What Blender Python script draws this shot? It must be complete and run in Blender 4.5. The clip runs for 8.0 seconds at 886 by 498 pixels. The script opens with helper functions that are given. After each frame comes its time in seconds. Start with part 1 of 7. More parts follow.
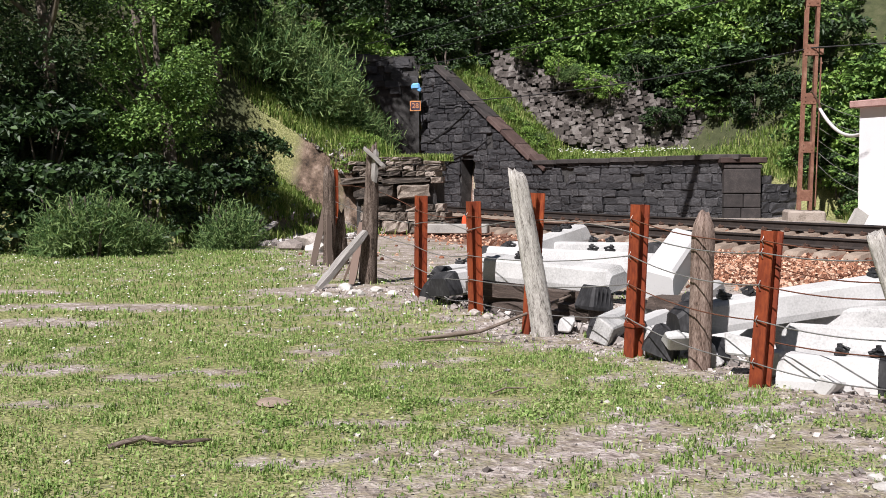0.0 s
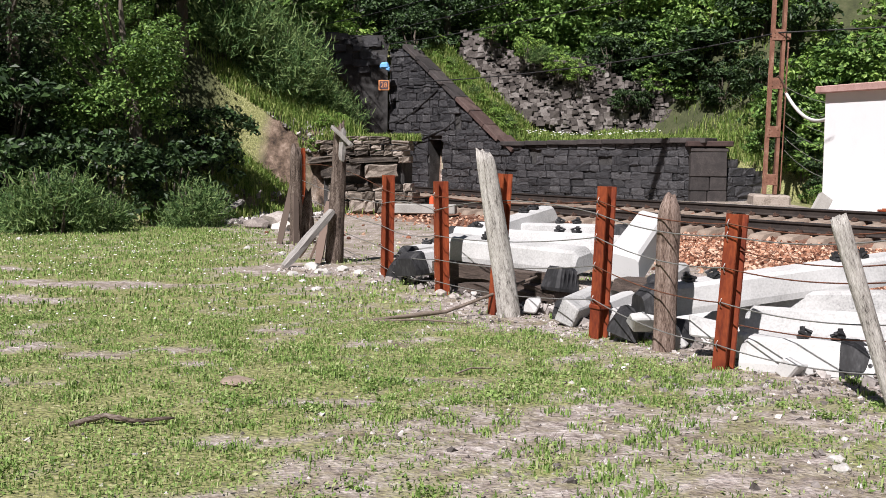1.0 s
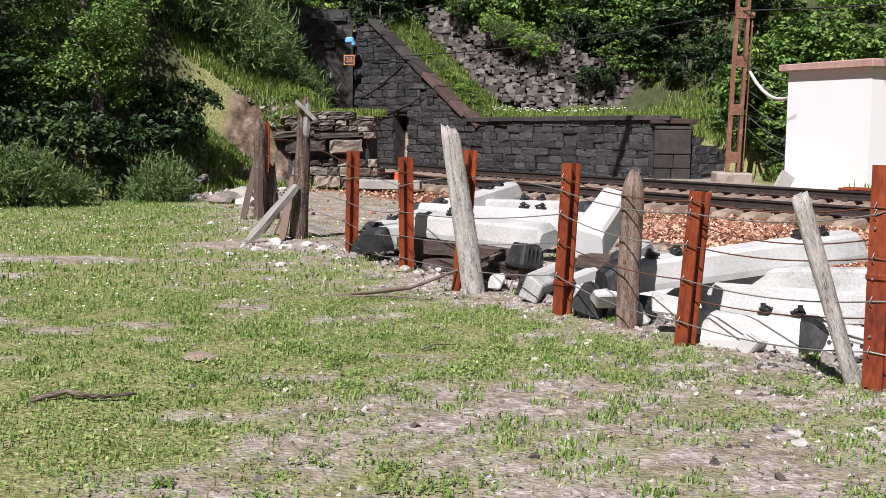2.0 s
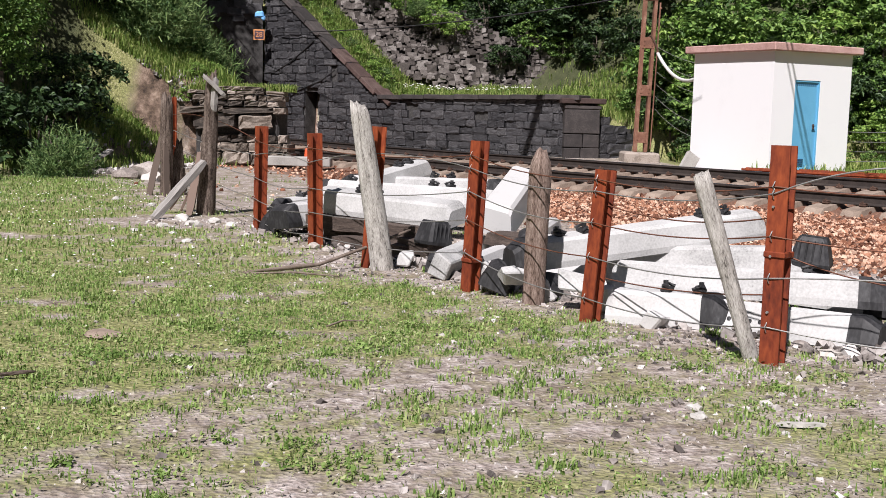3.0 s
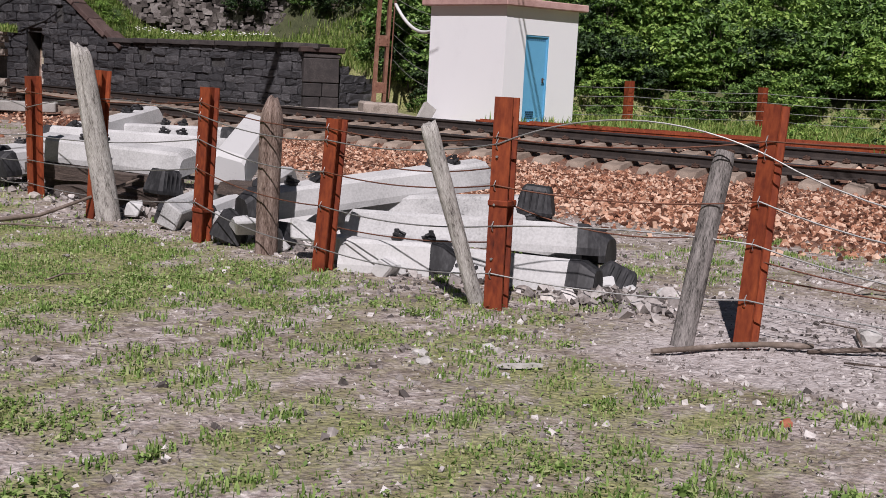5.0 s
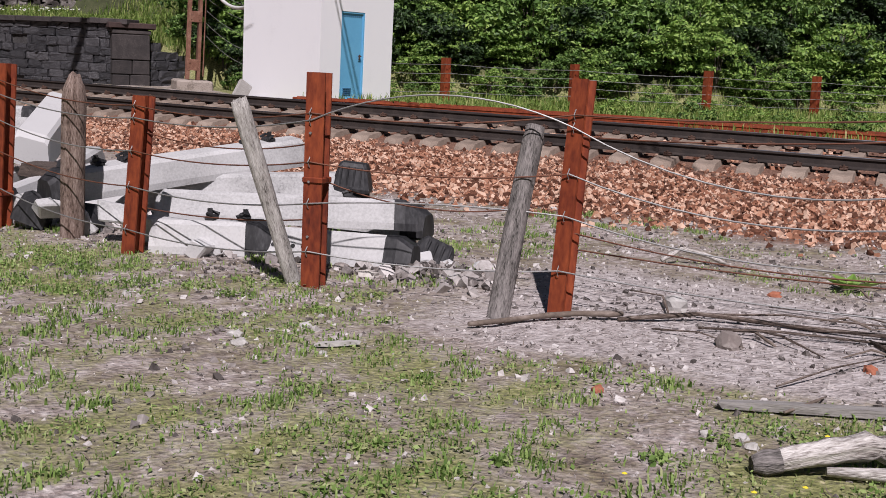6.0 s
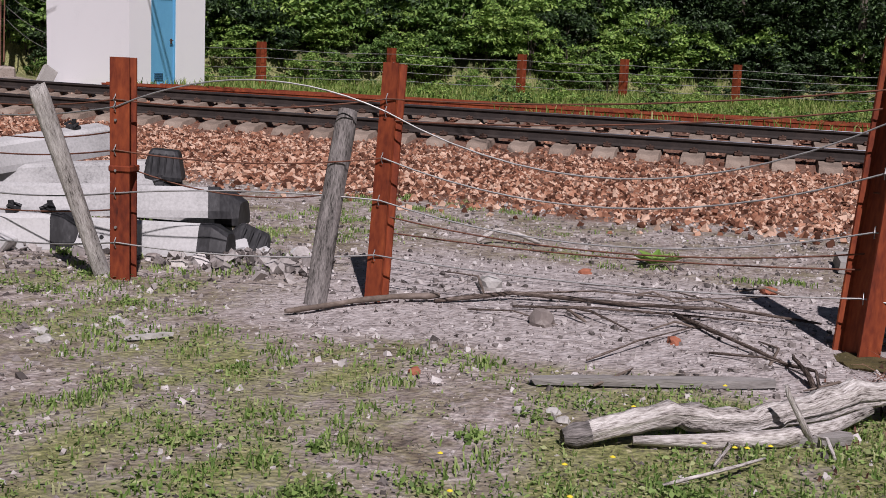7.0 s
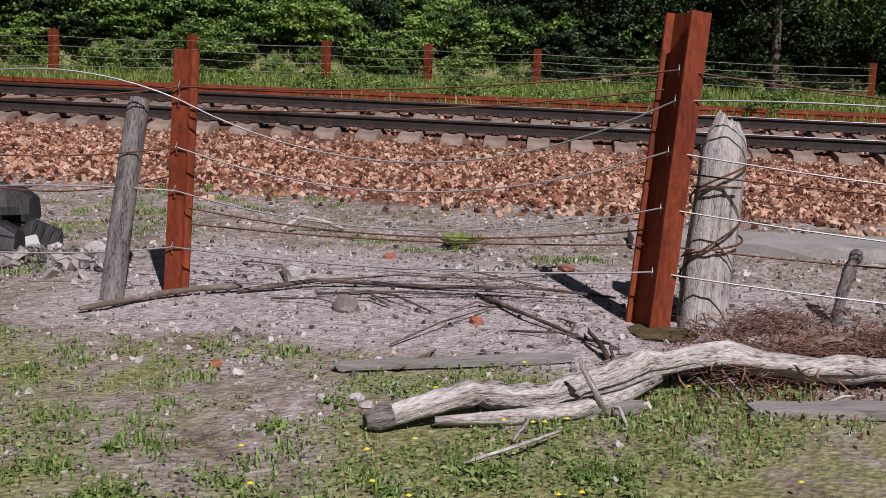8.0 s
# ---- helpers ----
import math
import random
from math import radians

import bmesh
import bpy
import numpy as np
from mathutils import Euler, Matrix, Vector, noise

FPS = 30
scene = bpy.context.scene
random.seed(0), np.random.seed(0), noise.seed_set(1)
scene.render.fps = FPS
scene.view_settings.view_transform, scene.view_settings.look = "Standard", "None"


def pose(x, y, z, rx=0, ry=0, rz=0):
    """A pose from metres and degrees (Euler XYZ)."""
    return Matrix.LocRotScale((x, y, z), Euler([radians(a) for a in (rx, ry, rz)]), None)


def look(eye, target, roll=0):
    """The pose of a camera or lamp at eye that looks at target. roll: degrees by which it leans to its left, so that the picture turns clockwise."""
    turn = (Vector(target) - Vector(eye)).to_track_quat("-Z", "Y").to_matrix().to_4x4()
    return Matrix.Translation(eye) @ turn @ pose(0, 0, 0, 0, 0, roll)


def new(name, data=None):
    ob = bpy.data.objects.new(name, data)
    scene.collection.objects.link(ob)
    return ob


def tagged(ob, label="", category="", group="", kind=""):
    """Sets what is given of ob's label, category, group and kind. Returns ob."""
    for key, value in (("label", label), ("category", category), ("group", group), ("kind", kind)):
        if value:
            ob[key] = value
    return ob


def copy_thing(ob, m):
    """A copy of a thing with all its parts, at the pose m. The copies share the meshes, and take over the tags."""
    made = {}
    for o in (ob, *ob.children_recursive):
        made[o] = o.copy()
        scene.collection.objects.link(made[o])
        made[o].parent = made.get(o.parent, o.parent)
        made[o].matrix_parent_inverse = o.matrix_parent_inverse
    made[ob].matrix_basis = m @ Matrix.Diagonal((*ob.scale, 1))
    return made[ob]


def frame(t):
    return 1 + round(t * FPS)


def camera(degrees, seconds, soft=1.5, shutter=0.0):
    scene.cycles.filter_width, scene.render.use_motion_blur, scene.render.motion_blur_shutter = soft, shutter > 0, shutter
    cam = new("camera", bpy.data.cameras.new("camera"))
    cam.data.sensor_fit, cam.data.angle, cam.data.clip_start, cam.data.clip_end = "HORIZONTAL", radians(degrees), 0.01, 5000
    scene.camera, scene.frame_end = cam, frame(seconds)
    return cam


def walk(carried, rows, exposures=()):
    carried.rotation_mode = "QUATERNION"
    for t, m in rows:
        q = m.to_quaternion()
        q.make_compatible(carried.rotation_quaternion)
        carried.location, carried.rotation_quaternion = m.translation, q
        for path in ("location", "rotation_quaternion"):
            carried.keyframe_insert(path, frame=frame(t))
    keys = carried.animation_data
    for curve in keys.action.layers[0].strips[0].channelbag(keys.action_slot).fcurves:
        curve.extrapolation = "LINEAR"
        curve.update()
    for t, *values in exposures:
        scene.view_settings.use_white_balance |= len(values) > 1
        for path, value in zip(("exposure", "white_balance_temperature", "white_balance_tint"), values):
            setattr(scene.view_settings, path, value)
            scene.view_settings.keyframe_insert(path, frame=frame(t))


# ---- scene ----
cam = camera(42.2, 8.0, soft=0.42)
PATH = [
    (0, (0.203, -0.314, 1.407), (0.038, 1.675, 1.278), -0.3),
    (0.5, (0.205, -0.31, 1.401), (0.074, 1.681, 1.259), 0.2),
    (1, (0.207, -0.295, 1.402), (0.099, 1.695, 1.239), 0.4),
    (2.5, (0.219, -0.292, 1.402), (0.236, 1.695, 1.181), 1.1),
    (3, (0.234, -0.294, 1.394), (0.342, 1.689, 1.155), 1.5),
    (3.5, (0.249, -0.291, 1.39), (0.441, 1.682, 1.123), 1.7),
    (4, (0.261, -0.287, 1.392), (0.531, 1.674, 1.103), 1.6),
    (4.5, (0.281, -0.296, 1.394), (0.681, 1.641, 1.096), 2.4),
    (6, (0.358, -0.26, 1.378), (1.194, 1.526, 1.047), 2.9),
    (6.5, (0.375, -0.267, 1.382), (1.344, 1.45, 1.045), 3.0),
    (7, (0.399, -0.275, 1.381), (1.501, 1.358, 1.038), 2.8),
    (7.5, (0.425, -0.28, 1.377), (1.635, 1.274, 1.028), 2.5),
    (8, (0.454, -0.304, 1.38), (1.808, 1.125, 1.028), 2.4),
]
walk(cam, [(t, look(eye, target, roll)) for t, eye, target, roll in PATH], exposures=[(0, 0.36, 6380, 15), (1.0, 0.36, 6380, 15), (2.5, 0.27, 6380, 16), (3.5, 0.22, 6360, 17), (4.5, -0.18, 6330, 19), (6, -0.26, 6280, 22), (6.5, -0.34, 6280, 23), (8, -0.47, 6320, 24)])

# ---- world and sun ----
SUN_DIR = Vector((-0.37, -0.93, 1.15)).normalized()
world = bpy.data.worlds.new("world")
scene.world = world
world.use_nodes = True
wn = world.node_tree
sky = wn.nodes.new("ShaderNodeTexSky")
sky.sky_type = "NISHITA"
sky.sun_disc = False
sky.sun_elevation = math.asin(SUN_DIR.z)
sky.sun_rotation = math.atan2(SUN_DIR.x, SUN_DIR.y)
wn.nodes["Background"].inputs["Strength"].default_value = 0.024
wn.links.new(sky.outputs[0], wn.nodes["Background"].inputs["Color"])
sun_data = bpy.data.lights.new("sun", "SUN")
sun_data.energy = 5.6
sun_data.angle = radians(0.55)
sun_data.color = (1.0, 0.965, 0.92)
sun = new("sun", sun_data)
sun.matrix_world = look(SUN_DIR * 60, (0, 0, 0))

# ---- helpers for materials and meshes ----
def material(name, stops, scale=6.0, fine=60.0, rough=0.85, metal=0.0, bump=0.3, stretch=(1, 1, 1), per_object=0.0, per_island=0.0, translucent=0.0, detail=6.0, contrast=(0.3, 0.7), bump_dist=0.02, coord="Object", gloss=0.5):
    """Procedural surface: noise at two scales runs through the colour stops; variation by object or by island."""
    m = bpy.data.materials.new(name)
    m.use_nodes = True
    nt = m.node_tree
    N, L = nt.nodes, nt.links
    bsdf = N["Principled BSDF"]
    co = N.new("ShaderNodeTexCoord")
    mp = N.new("ShaderNodeMapping")
    mp.inputs["Scale"].default_value = stretch
    L.new(co.outputs[coord], mp.inputs["Vector"])
    n1 = N.new("ShaderNodeTexNoise")
    n1.inputs["Scale"].default_value = scale
    n1.inputs["Detail"].default_value = detail
    n1.inputs["Roughness"].default_value = 0.65
    n2 = N.new("ShaderNodeTexNoise")
    n2.inputs["Scale"].default_value = fine
    n2.inputs["Detail"].default_value = 4.0
    for n in (n1, n2):
        L.new(mp.outputs["Vector"], n.inputs["Vector"])
    mixf = N.new("ShaderNodeMix")
    mixf.data_type = "FLOAT"
    mixf.inputs[0].default_value = 0.38
    L.new(n1.outputs["Fac"], mixf.inputs[2])
    L.new(n2.outputs["Fac"], mixf.inputs[3])
    fac = mixf.outputs[0]
    for weight, source in ((per_object, "ObjectInfo"), (per_island, "Geometry")):
        if weight:
            info = N.new("ShaderNodeObjectInfo" if source == "ObjectInfo" else "ShaderNodeNewGeometry")
            out = info.outputs["Random"] if source == "ObjectInfo" else info.outputs["Random Per Island"]
            mm = N.new("ShaderNodeMath")
            mm.operation = "MULTIPLY_ADD"
            L.new(out, mm.inputs[0])
            mm.inputs[1].default_value = weight
            mm.inputs[2].default_value = -weight / 2
            ad = N.new("ShaderNodeMath")
            L.new(mm.outputs[0], ad.inputs[0])
            L.new(fac, ad.inputs[1])
            fac = ad.outputs[0]
    ramp = N.new("ShaderNodeValToRGB")
    el = ramp.color_ramp.elements
    lo, hi = contrast
    while len(el) < len(stops):
        el.new(0.5)
    for i, c in enumerate(stops):
        el[i].position = lo + (hi - lo) * i / max(1, len(stops) - 1)
        el[i].color = (*c, 1)
    L.new(fac, ramp.inputs["Fac"])
    L.new(ramp.outputs["Color"], bsdf.inputs["Base Color"])
    bsdf.inputs["Roughness"].default_value = rough
    bsdf.inputs["Metallic"].default_value = metal
    bsdf.inputs["Specular IOR Level"].default_value = gloss
    if bump:
        b = N.new("ShaderNodeBump")
        b.inputs["Strength"].default_value = bump
        b.inputs["Distance"].default_value = bump_dist
        L.new(mixf.outputs[0], b.inputs["Height"])
        L.new(b.outputs["Normal"], bsdf.inputs["Normal"])
    if translucent:
        tr = N.new("ShaderNodeBsdfTranslucent")
        L.new(ramp.outputs["Color"], tr.inputs["Color"])
        ms = N.new("ShaderNodeMixShader")
        ms.inputs["Fac"].default_value = translucent
        L.new(bsdf.outputs[0], ms.inputs[1])
        L.new(tr.outputs[0], ms.inputs[2])
        L.new(ms.outputs[0], N["Material Output"].inputs["Surface"])
    return m


M_RUST = material("rusted_steel", [(0.05, 0.012, 0.009), (0.16, 0.032, 0.014), (0.27, 0.06, 0.021), (0.4, 0.11, 0.035)], 4, 46, 0.7, 0.0, 0.5, (1, 1, 0.35), contrast=(0.28, 0.74), bump_dist=0.004, gloss=0.25)
M_RUSTDARK = material("dark_rust", [(0.045, 0.025, 0.018), (0.09, 0.05, 0.036), (0.15, 0.09, 0.065)], 6, 60, 0.8, 0.2, 0.3, bump_dist=0.004)
M_MAST = material("mast_rust", [(0.1, 0.05, 0.035), (0.21, 0.095, 0.06), (0.36, 0.22, 0.16)], 4, 50, 0.8, 0.1, 0.3, bump_dist=0.004)
M_RAILSIDE = material("rail_steel_grimy", [(0.014, 0.011, 0.01), (0.03, 0.022, 0.019), (0.06, 0.045, 0.037)], 5, 60, 0.85, 0.0, 0.2, bump_dist=0.003)
M_RAILTOP = material("rail_head_polished", [(0.09, 0.095, 0.11), (0.16, 0.165, 0.185)], 8, 90, 0.42, 1.0, 0.02)
M_WIRE = material("galvanised_wire", [(0.22, 0.22, 0.215), (0.4, 0.4, 0.39)], 20, 80, 0.5, 0.6, 0.0)
M_WIRERUST = material("rusty_wire", [(0.1, 0.04, 0.025), (0.2, 0.08, 0.045)], 20, 80, 0.7, 0.3, 0.0)
M_CABLE = material("black_cable", [(0.012, 0.012, 0.013), (0.03, 0.03, 0.03)], 20, 80, 0.6, 0, 0.0)
M_WHITEPIPE = material("white_conduit", [(0.6, 0.6, 0.58), (0.75, 0.75, 0.73)], 10, 80, 0.5, 0, 0.0)
M_WOODPALE = material("pale_lichened_wood", [(0.07, 0.062, 0.055), (0.34, 0.32, 0.295), (0.5, 0.48, 0.45), (0.64, 0.62, 0.59)], 5, 40, 0.92, 0, 0.9, (5.0, 0.7, 1), detail=10.0, contrast=(0.36, 0.64), bump_dist=0.012, coord="UV", gloss=0.2)
M_WOODGLOOM = material("dark_grey_wood", [(0.03, 0.028, 0.026), (0.13, 0.12, 0.112), (0.23, 0.21, 0.2), (0.3, 0.28, 0.26)], 5, 40, 0.92, 0, 0.9, (5.0, 0.7, 1), detail=10.0, contrast=(0.36, 0.64), bump_dist=0.012, coord="UV", gloss=0.2)
M_WOODBROWN = material("weathered_brown_wood", [(0.03, 0.022, 0.018), (0.15, 0.105, 0.085), (0.26, 0.195, 0.165), (0.36, 0.29, 0.25)], 5, 40, 0.92, 0, 0.9, (5.0, 0.7, 1), detail=10.0, contrast=(0.36, 0.64), bump_dist=0.012, coord="UV", gloss=0.2)
M_WOODDARK = material("rotten_dark_wood", [(0.012, 0.01, 0.009), (0.07, 0.052, 0.042), (0.16, 0.125, 0.105), (0.27, 0.23, 0.2)], 5, 40, 0.92, 0, 0.9, (5.0, 0.7, 1), detail=10.0, contrast=(0.36, 0.64), bump_dist=0.012, coord="UV", gloss=0.2)
M_LOG = material("silver_driftwood", [(0.04, 0.032, 0.028), (0.33, 0.3, 0.275), (0.55, 0.52, 0.49), (0.74, 0.71, 0.68)], 5, 40, 0.92, 0, 0.9, (5.0, 0.7, 1), detail=10.0, contrast=(0.36, 0.64), bump_dist=0.012, coord="UV", gloss=0.2)
M_PLANKX = material("grey_board", [(0.12, 0.11, 0.1), (0.27, 0.255, 0.24), (0.4, 0.38, 0.36)], 7, 45, 0.9, 0, 0.7, (0.5, 7, 7), bump_dist=0.01)
M_SLEEPERWOOD = material("tarred_timber", [(0.025, 0.02, 0.018), (0.075, 0.055, 0.045), (0.15, 0.115, 0.095)], 6, 40, 0.9, 0, 0.8, (0.5, 6, 6), bump_dist=0.015)
M_CONCW = material("pale_concrete", [(0.14, 0.14, 0.137), (0.36, 0.36, 0.355), (0.47, 0.47, 0.465), (0.55, 0.55, 0.545)], 2.2, 60, 0.85, 0, 0.35, per_object=0.26, contrast=(0.24, 0.6), bump_dist=0.003, gloss=0.25)
M_RUBBER = material("black_rubber_boot", [(0.01, 0.01, 0.011), (0.02, 0.02, 0.022), (0.05, 0.05, 0.053), (0.3, 0.3, 0.3)], 9, 50, 0.6, 0, 0.4, (1, 1, 0.4), contrast=(0.3, 0.78), bump_dist=0.004, gloss=0.4)
M_CONCTIE = material("track_sleeper_concrete", [(0.12, 0.09, 0.07), (0.24, 0.185, 0.145), (0.36, 0.29, 0.235)], 5, 50, 0.9, 0, 0.4, per_object=0.15, bump_dist=0.006)
M_CONCRETE = material("grey_concrete", [(0.2, 0.19, 0.175), (0.32, 0.31, 0.29), (0.42, 0.41, 0.39)], 3, 50, 0.9, 0, 0.4, bump_dist=0.006)
M_BALLAST = material("ballast_stone", [(0.085, 0.036, 0.022), (0.25, 0.11, 0.066), (0.42, 0.215, 0.135), (0.62, 0.43, 0.32)], 3, 40, 0.9, 0, 0.3, per_island=0.85, contrast=(0.18, 0.82), bump_dist=0.006, gloss=0.2)
M_GRAVEL = material("grey_gravel_stone", [(0.08, 0.07, 0.065), (0.23, 0.205, 0.192), (0.38, 0.35, 0.332), (0.58, 0.55, 0.53)], 3, 40, 0.9, 0, 0.3, per_island=0.75, contrast=(0.2, 0.85), bump_dist=0.006, gloss=0.2)
M_ROCK = material("loose_rock", [(0.2, 0.17, 0.155), (0.38, 0.34, 0.31), (0.55, 0.52, 0.48)], 6, 40, 0.9, 0, 0.5, per_object=0.4, bump_dist=0.01)
M_WHITESTONE = material("white_limestone", [(0.36, 0.345, 0.32), (0.58, 0.565, 0.54)], 14, 60, 0.9, 0, 0.5, per_object=0.2, bump_dist=0.01)
M_BRICKRED = material("red_brick_piece", [(0.28, 0.09, 0.05), (0.42, 0.16, 0.09)], 10, 60, 0.9, 0, 0.3, bump_dist=0.005)
M_BLOCK = material("sooty_stone_block", [(0.007, 0.007, 0.008), (0.02, 0.02, 0.023), (0.04, 0.039, 0.043), (0.075, 0.073, 0.076), (0.22, 0.215, 0.215)], 4, 30, 0.55, 0, 1.0, per_object=0.26, contrast=(0.25, 0.84), bump_dist=0.03, gloss=0.5)
M_MORTAR = material("dark_mortar", [(0.014, 0.013, 0.013), (0.04, 0.038, 0.037), (0.1, 0.097, 0.095)], 5, 40, 0.95, 0, 0.5, bump_dist=0.01)
M_COPING = material("coping_stone", [(0.018, 0.016, 0.016), (0.042, 0.036, 0.035), (0.085, 0.072, 0.068)], 4, 30, 0.85, 0, 0.4, per_object=0.2, bump_dist=0.01)
M_COPINGRED = material("red_coping_stone", [(0.04, 0.024, 0.021), (0.075, 0.046, 0.04), (0.13, 0.088, 0.078)], 4, 30, 0.85, 0, 0.4, per_object=0.2, bump_dist=0.01)
M_ABUT = material("brown_stone_block", [(0.04, 0.034, 0.03), (0.12, 0.1, 0.083), (0.22, 0.185, 0.155), (0.36, 0.31, 0.27)], 4, 30, 0.9, 0, 0.8, per_object=0.4, bump_dist=0.02, gloss=0.2)
M_RUBBLE = material("rubble_stone", [(0.035, 0.03, 0.028), (0.09, 0.078, 0.072), (0.17, 0.15, 0.14), (0.32, 0.295, 0.28)], 3, 30, 0.9, 0, 0.6, per_island=0.5, contrast=(0.2, 0.85), bump_dist=0.02, gloss=0.2)
M_PLASTER = material("white_plaster", [(0.52, 0.52, 0.52), (0.75, 0.76, 0.775), (0.8, 0.81, 0.825)], 1.6, 40, 0.8, 0, 0.15, contrast=(0.22, 0.45), bump_dist=0.006)
M_ROOFSLAB = material("pink_roof_slab", [(0.3, 0.17, 0.15), (0.48, 0.3, 0.27), (0.58, 0.42, 0.39)], 3, 40, 0.85, 0, 0.3, bump_dist=0.006)
M_BLUE = material("blue_door_paint", [(0.11, 0.36, 0.58), (0.15, 0.45, 0.68)], 2, 40, 0.45, 0, 0.05)
M_BLUEDARK = material("dark_blue_vents", [(0.02, 0.08, 0.16), (0.04, 0.13, 0.24)], 4, 40, 0.6, 0, 0.0)
M_BLACK = material("painted_tunnel_dark", [(0.008, 0.008, 0.008), (0.016, 0.016, 0.016)], 4, 40, 0.9, 0, 0.0)
M_SIGN = material("sign_orange", [(0.6, 0.24, 0.08), (0.7, 0.3, 0.11)], 6, 60, 0.6, 0, 0.0)
M_SIGNBLUE = material("sign_dark", [(0.03, 0.025, 0.05), (0.06, 0.04, 0.07)], 6, 60, 0.6, 0, 0.0)
M_SKYBLUE = material("bright_blue_plastic", [(0.15, 0.4, 0.75), (0.2, 0.5, 0.85)], 6, 60, 0.5, 0, 0.0)
M_ORANGE = material("orange_plastic", [(0.75, 0.09, 0.03), (0.85, 0.14, 0.05)], 6, 60, 0.5, 0, 0.0)
# dark_leaf also stands in for deep shade at the far right end
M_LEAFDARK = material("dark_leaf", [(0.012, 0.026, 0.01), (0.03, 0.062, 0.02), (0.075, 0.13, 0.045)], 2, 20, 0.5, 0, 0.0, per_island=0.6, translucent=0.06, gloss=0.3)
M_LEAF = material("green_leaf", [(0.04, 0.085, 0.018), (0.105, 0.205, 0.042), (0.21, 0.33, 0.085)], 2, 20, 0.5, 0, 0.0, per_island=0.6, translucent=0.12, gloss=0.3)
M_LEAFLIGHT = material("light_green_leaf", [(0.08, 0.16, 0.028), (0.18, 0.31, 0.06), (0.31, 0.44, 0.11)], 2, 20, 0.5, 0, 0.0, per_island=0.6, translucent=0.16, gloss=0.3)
M_BROOM = material("broom_strand", [(0.04, 0.085, 0.025), (0.1, 0.175, 0.055), (0.19, 0.27, 0.1)], 2, 20, 0.6, 0, 0.0, per_island=0.6, translucent=0.12, gloss=0.2)
M_GRASS = material("grass_blade", [(0.1, 0.175, 0.04), (0.19, 0.3, 0.075), (0.3, 0.41, 0.13), (0.46, 0.47, 0.26)], 1.2, 20, 0.6, 0, 0.0, per_island=0.6, translucent=0.25, contrast=(0.25, 0.85), gloss=0.25)
M_TALLGRASS = material("tall_grass", [(0.09, 0.16, 0.03), (0.18, 0.27, 0.055), (0.3, 0.37, 0.11), (0.45, 0.43, 0.2)], 1.0, 20, 0.6, 0, 0.0, per_island=0.6, translucent=0.3, contrast=(0.25, 0.9), gloss=0.25)
M_BARK = material("bark", [(0.05, 0.04, 0.03), (0.12, 0.1, 0.08), (0.2, 0.17, 0.14)], 6, 40, 0.95, 0, 0.8, (4, 4, 0.7))
M_TWIG = material("dry_twig", [(0.07, 0.05, 0.04), (0.16, 0.125, 0.1), (0.28, 0.23, 0.2)], 8, 40, 0.95, 0, 0.4)
M_DEADLEAF = material("dead_litter", [(0.07, 0.03, 0.02), (0.17, 0.08, 0.055), (0.3, 0.17, 0.12)], 5, 30, 0.9, 0, 0.0, per_island=0.6)
M_MOSS = material("moss_mound", [(0.035, 0.03, 0.012), (0.08, 0.065, 0.02), (0.13, 0.1, 0.04)], 9, 70, 0.95, 0, 0.9)
M_YELLOW = material("yellow_petal", [(0.75, 0.6, 0.02), (0.8, 0.68, 0.05)], 5, 30, 0.6, 0, 0.0)
M_WHITEPETAL = material("white_petal", [(0.7, 0.7, 0.66), (0.78, 0.78, 0.75)], 5, 30, 0.6, 0, 0.0)


def mesh_of(name, verts, faces, mat, smooth=False):
    me = bpy.data.meshes.new(name)
    me.from_pydata(verts, [], faces)
    if mat:
        me.materials.append(mat)
    if smooth:
        me.polygons.foreach_set("use_smooth", [True] * len(me.polygons))
    me.update()
    return me


def part(name, bm, mat, parent=None, label="", smooth=False):
    """Links a bmesh (or mesh) as one mesh object under a thing or a part."""
    if isinstance(bm, bmesh.types.BMesh):
        me = bpy.data.meshes.new(name)
        bm.to_mesh(me)
        bm.free()
        me.materials.append(mat)
        if smooth:
            me.polygons.foreach_set("use_smooth", [True] * len(me.polygons))
    else:
        me = bm
    ob = new(name, me)
    if parent is not None:
        ob.parent = parent
    if label:
        ob["label"] = label
    return ob


def thing(name, m=None, label="", category="", group="", kind=""):
    ob = new(name)
    ob.empty_display_size = 0.1
    if m is not None:
        ob.matrix_basis = m
    return tagged(ob, label, category, group, kind)


def box(bm, c, size, m=None, bevel=0.0, jitter=0.0, rng=random):
    """A box with bevelled edges, centred at c, turned by the matrix m."""
    m = m or Matrix.Identity(4)
    r = bmesh.ops.create_cube(bm, size=1.0)
    vs = r["verts"]
    for v in vs:
        v.co = Vector((v.co.x * size[0], v.co.y * size[1], v.co.z * size[2]))
        if jitter:
            v.co += Vector([rng.uniform(-jitter, jitter) for _ in range(3)])
    if bevel:
        es = list({e for v in vs for e in v.link_edges})
        out = bmesh.ops.bevel(bm, geom=es, offset=bevel, segments=1, affect="EDGES")
        vs = list({v for f in out["faces"] for v in f.verts} | {v for v in vs if v.is_valid})
    for v in vs:
        v.co = m @ (v.co + Vector(c))
    return bm


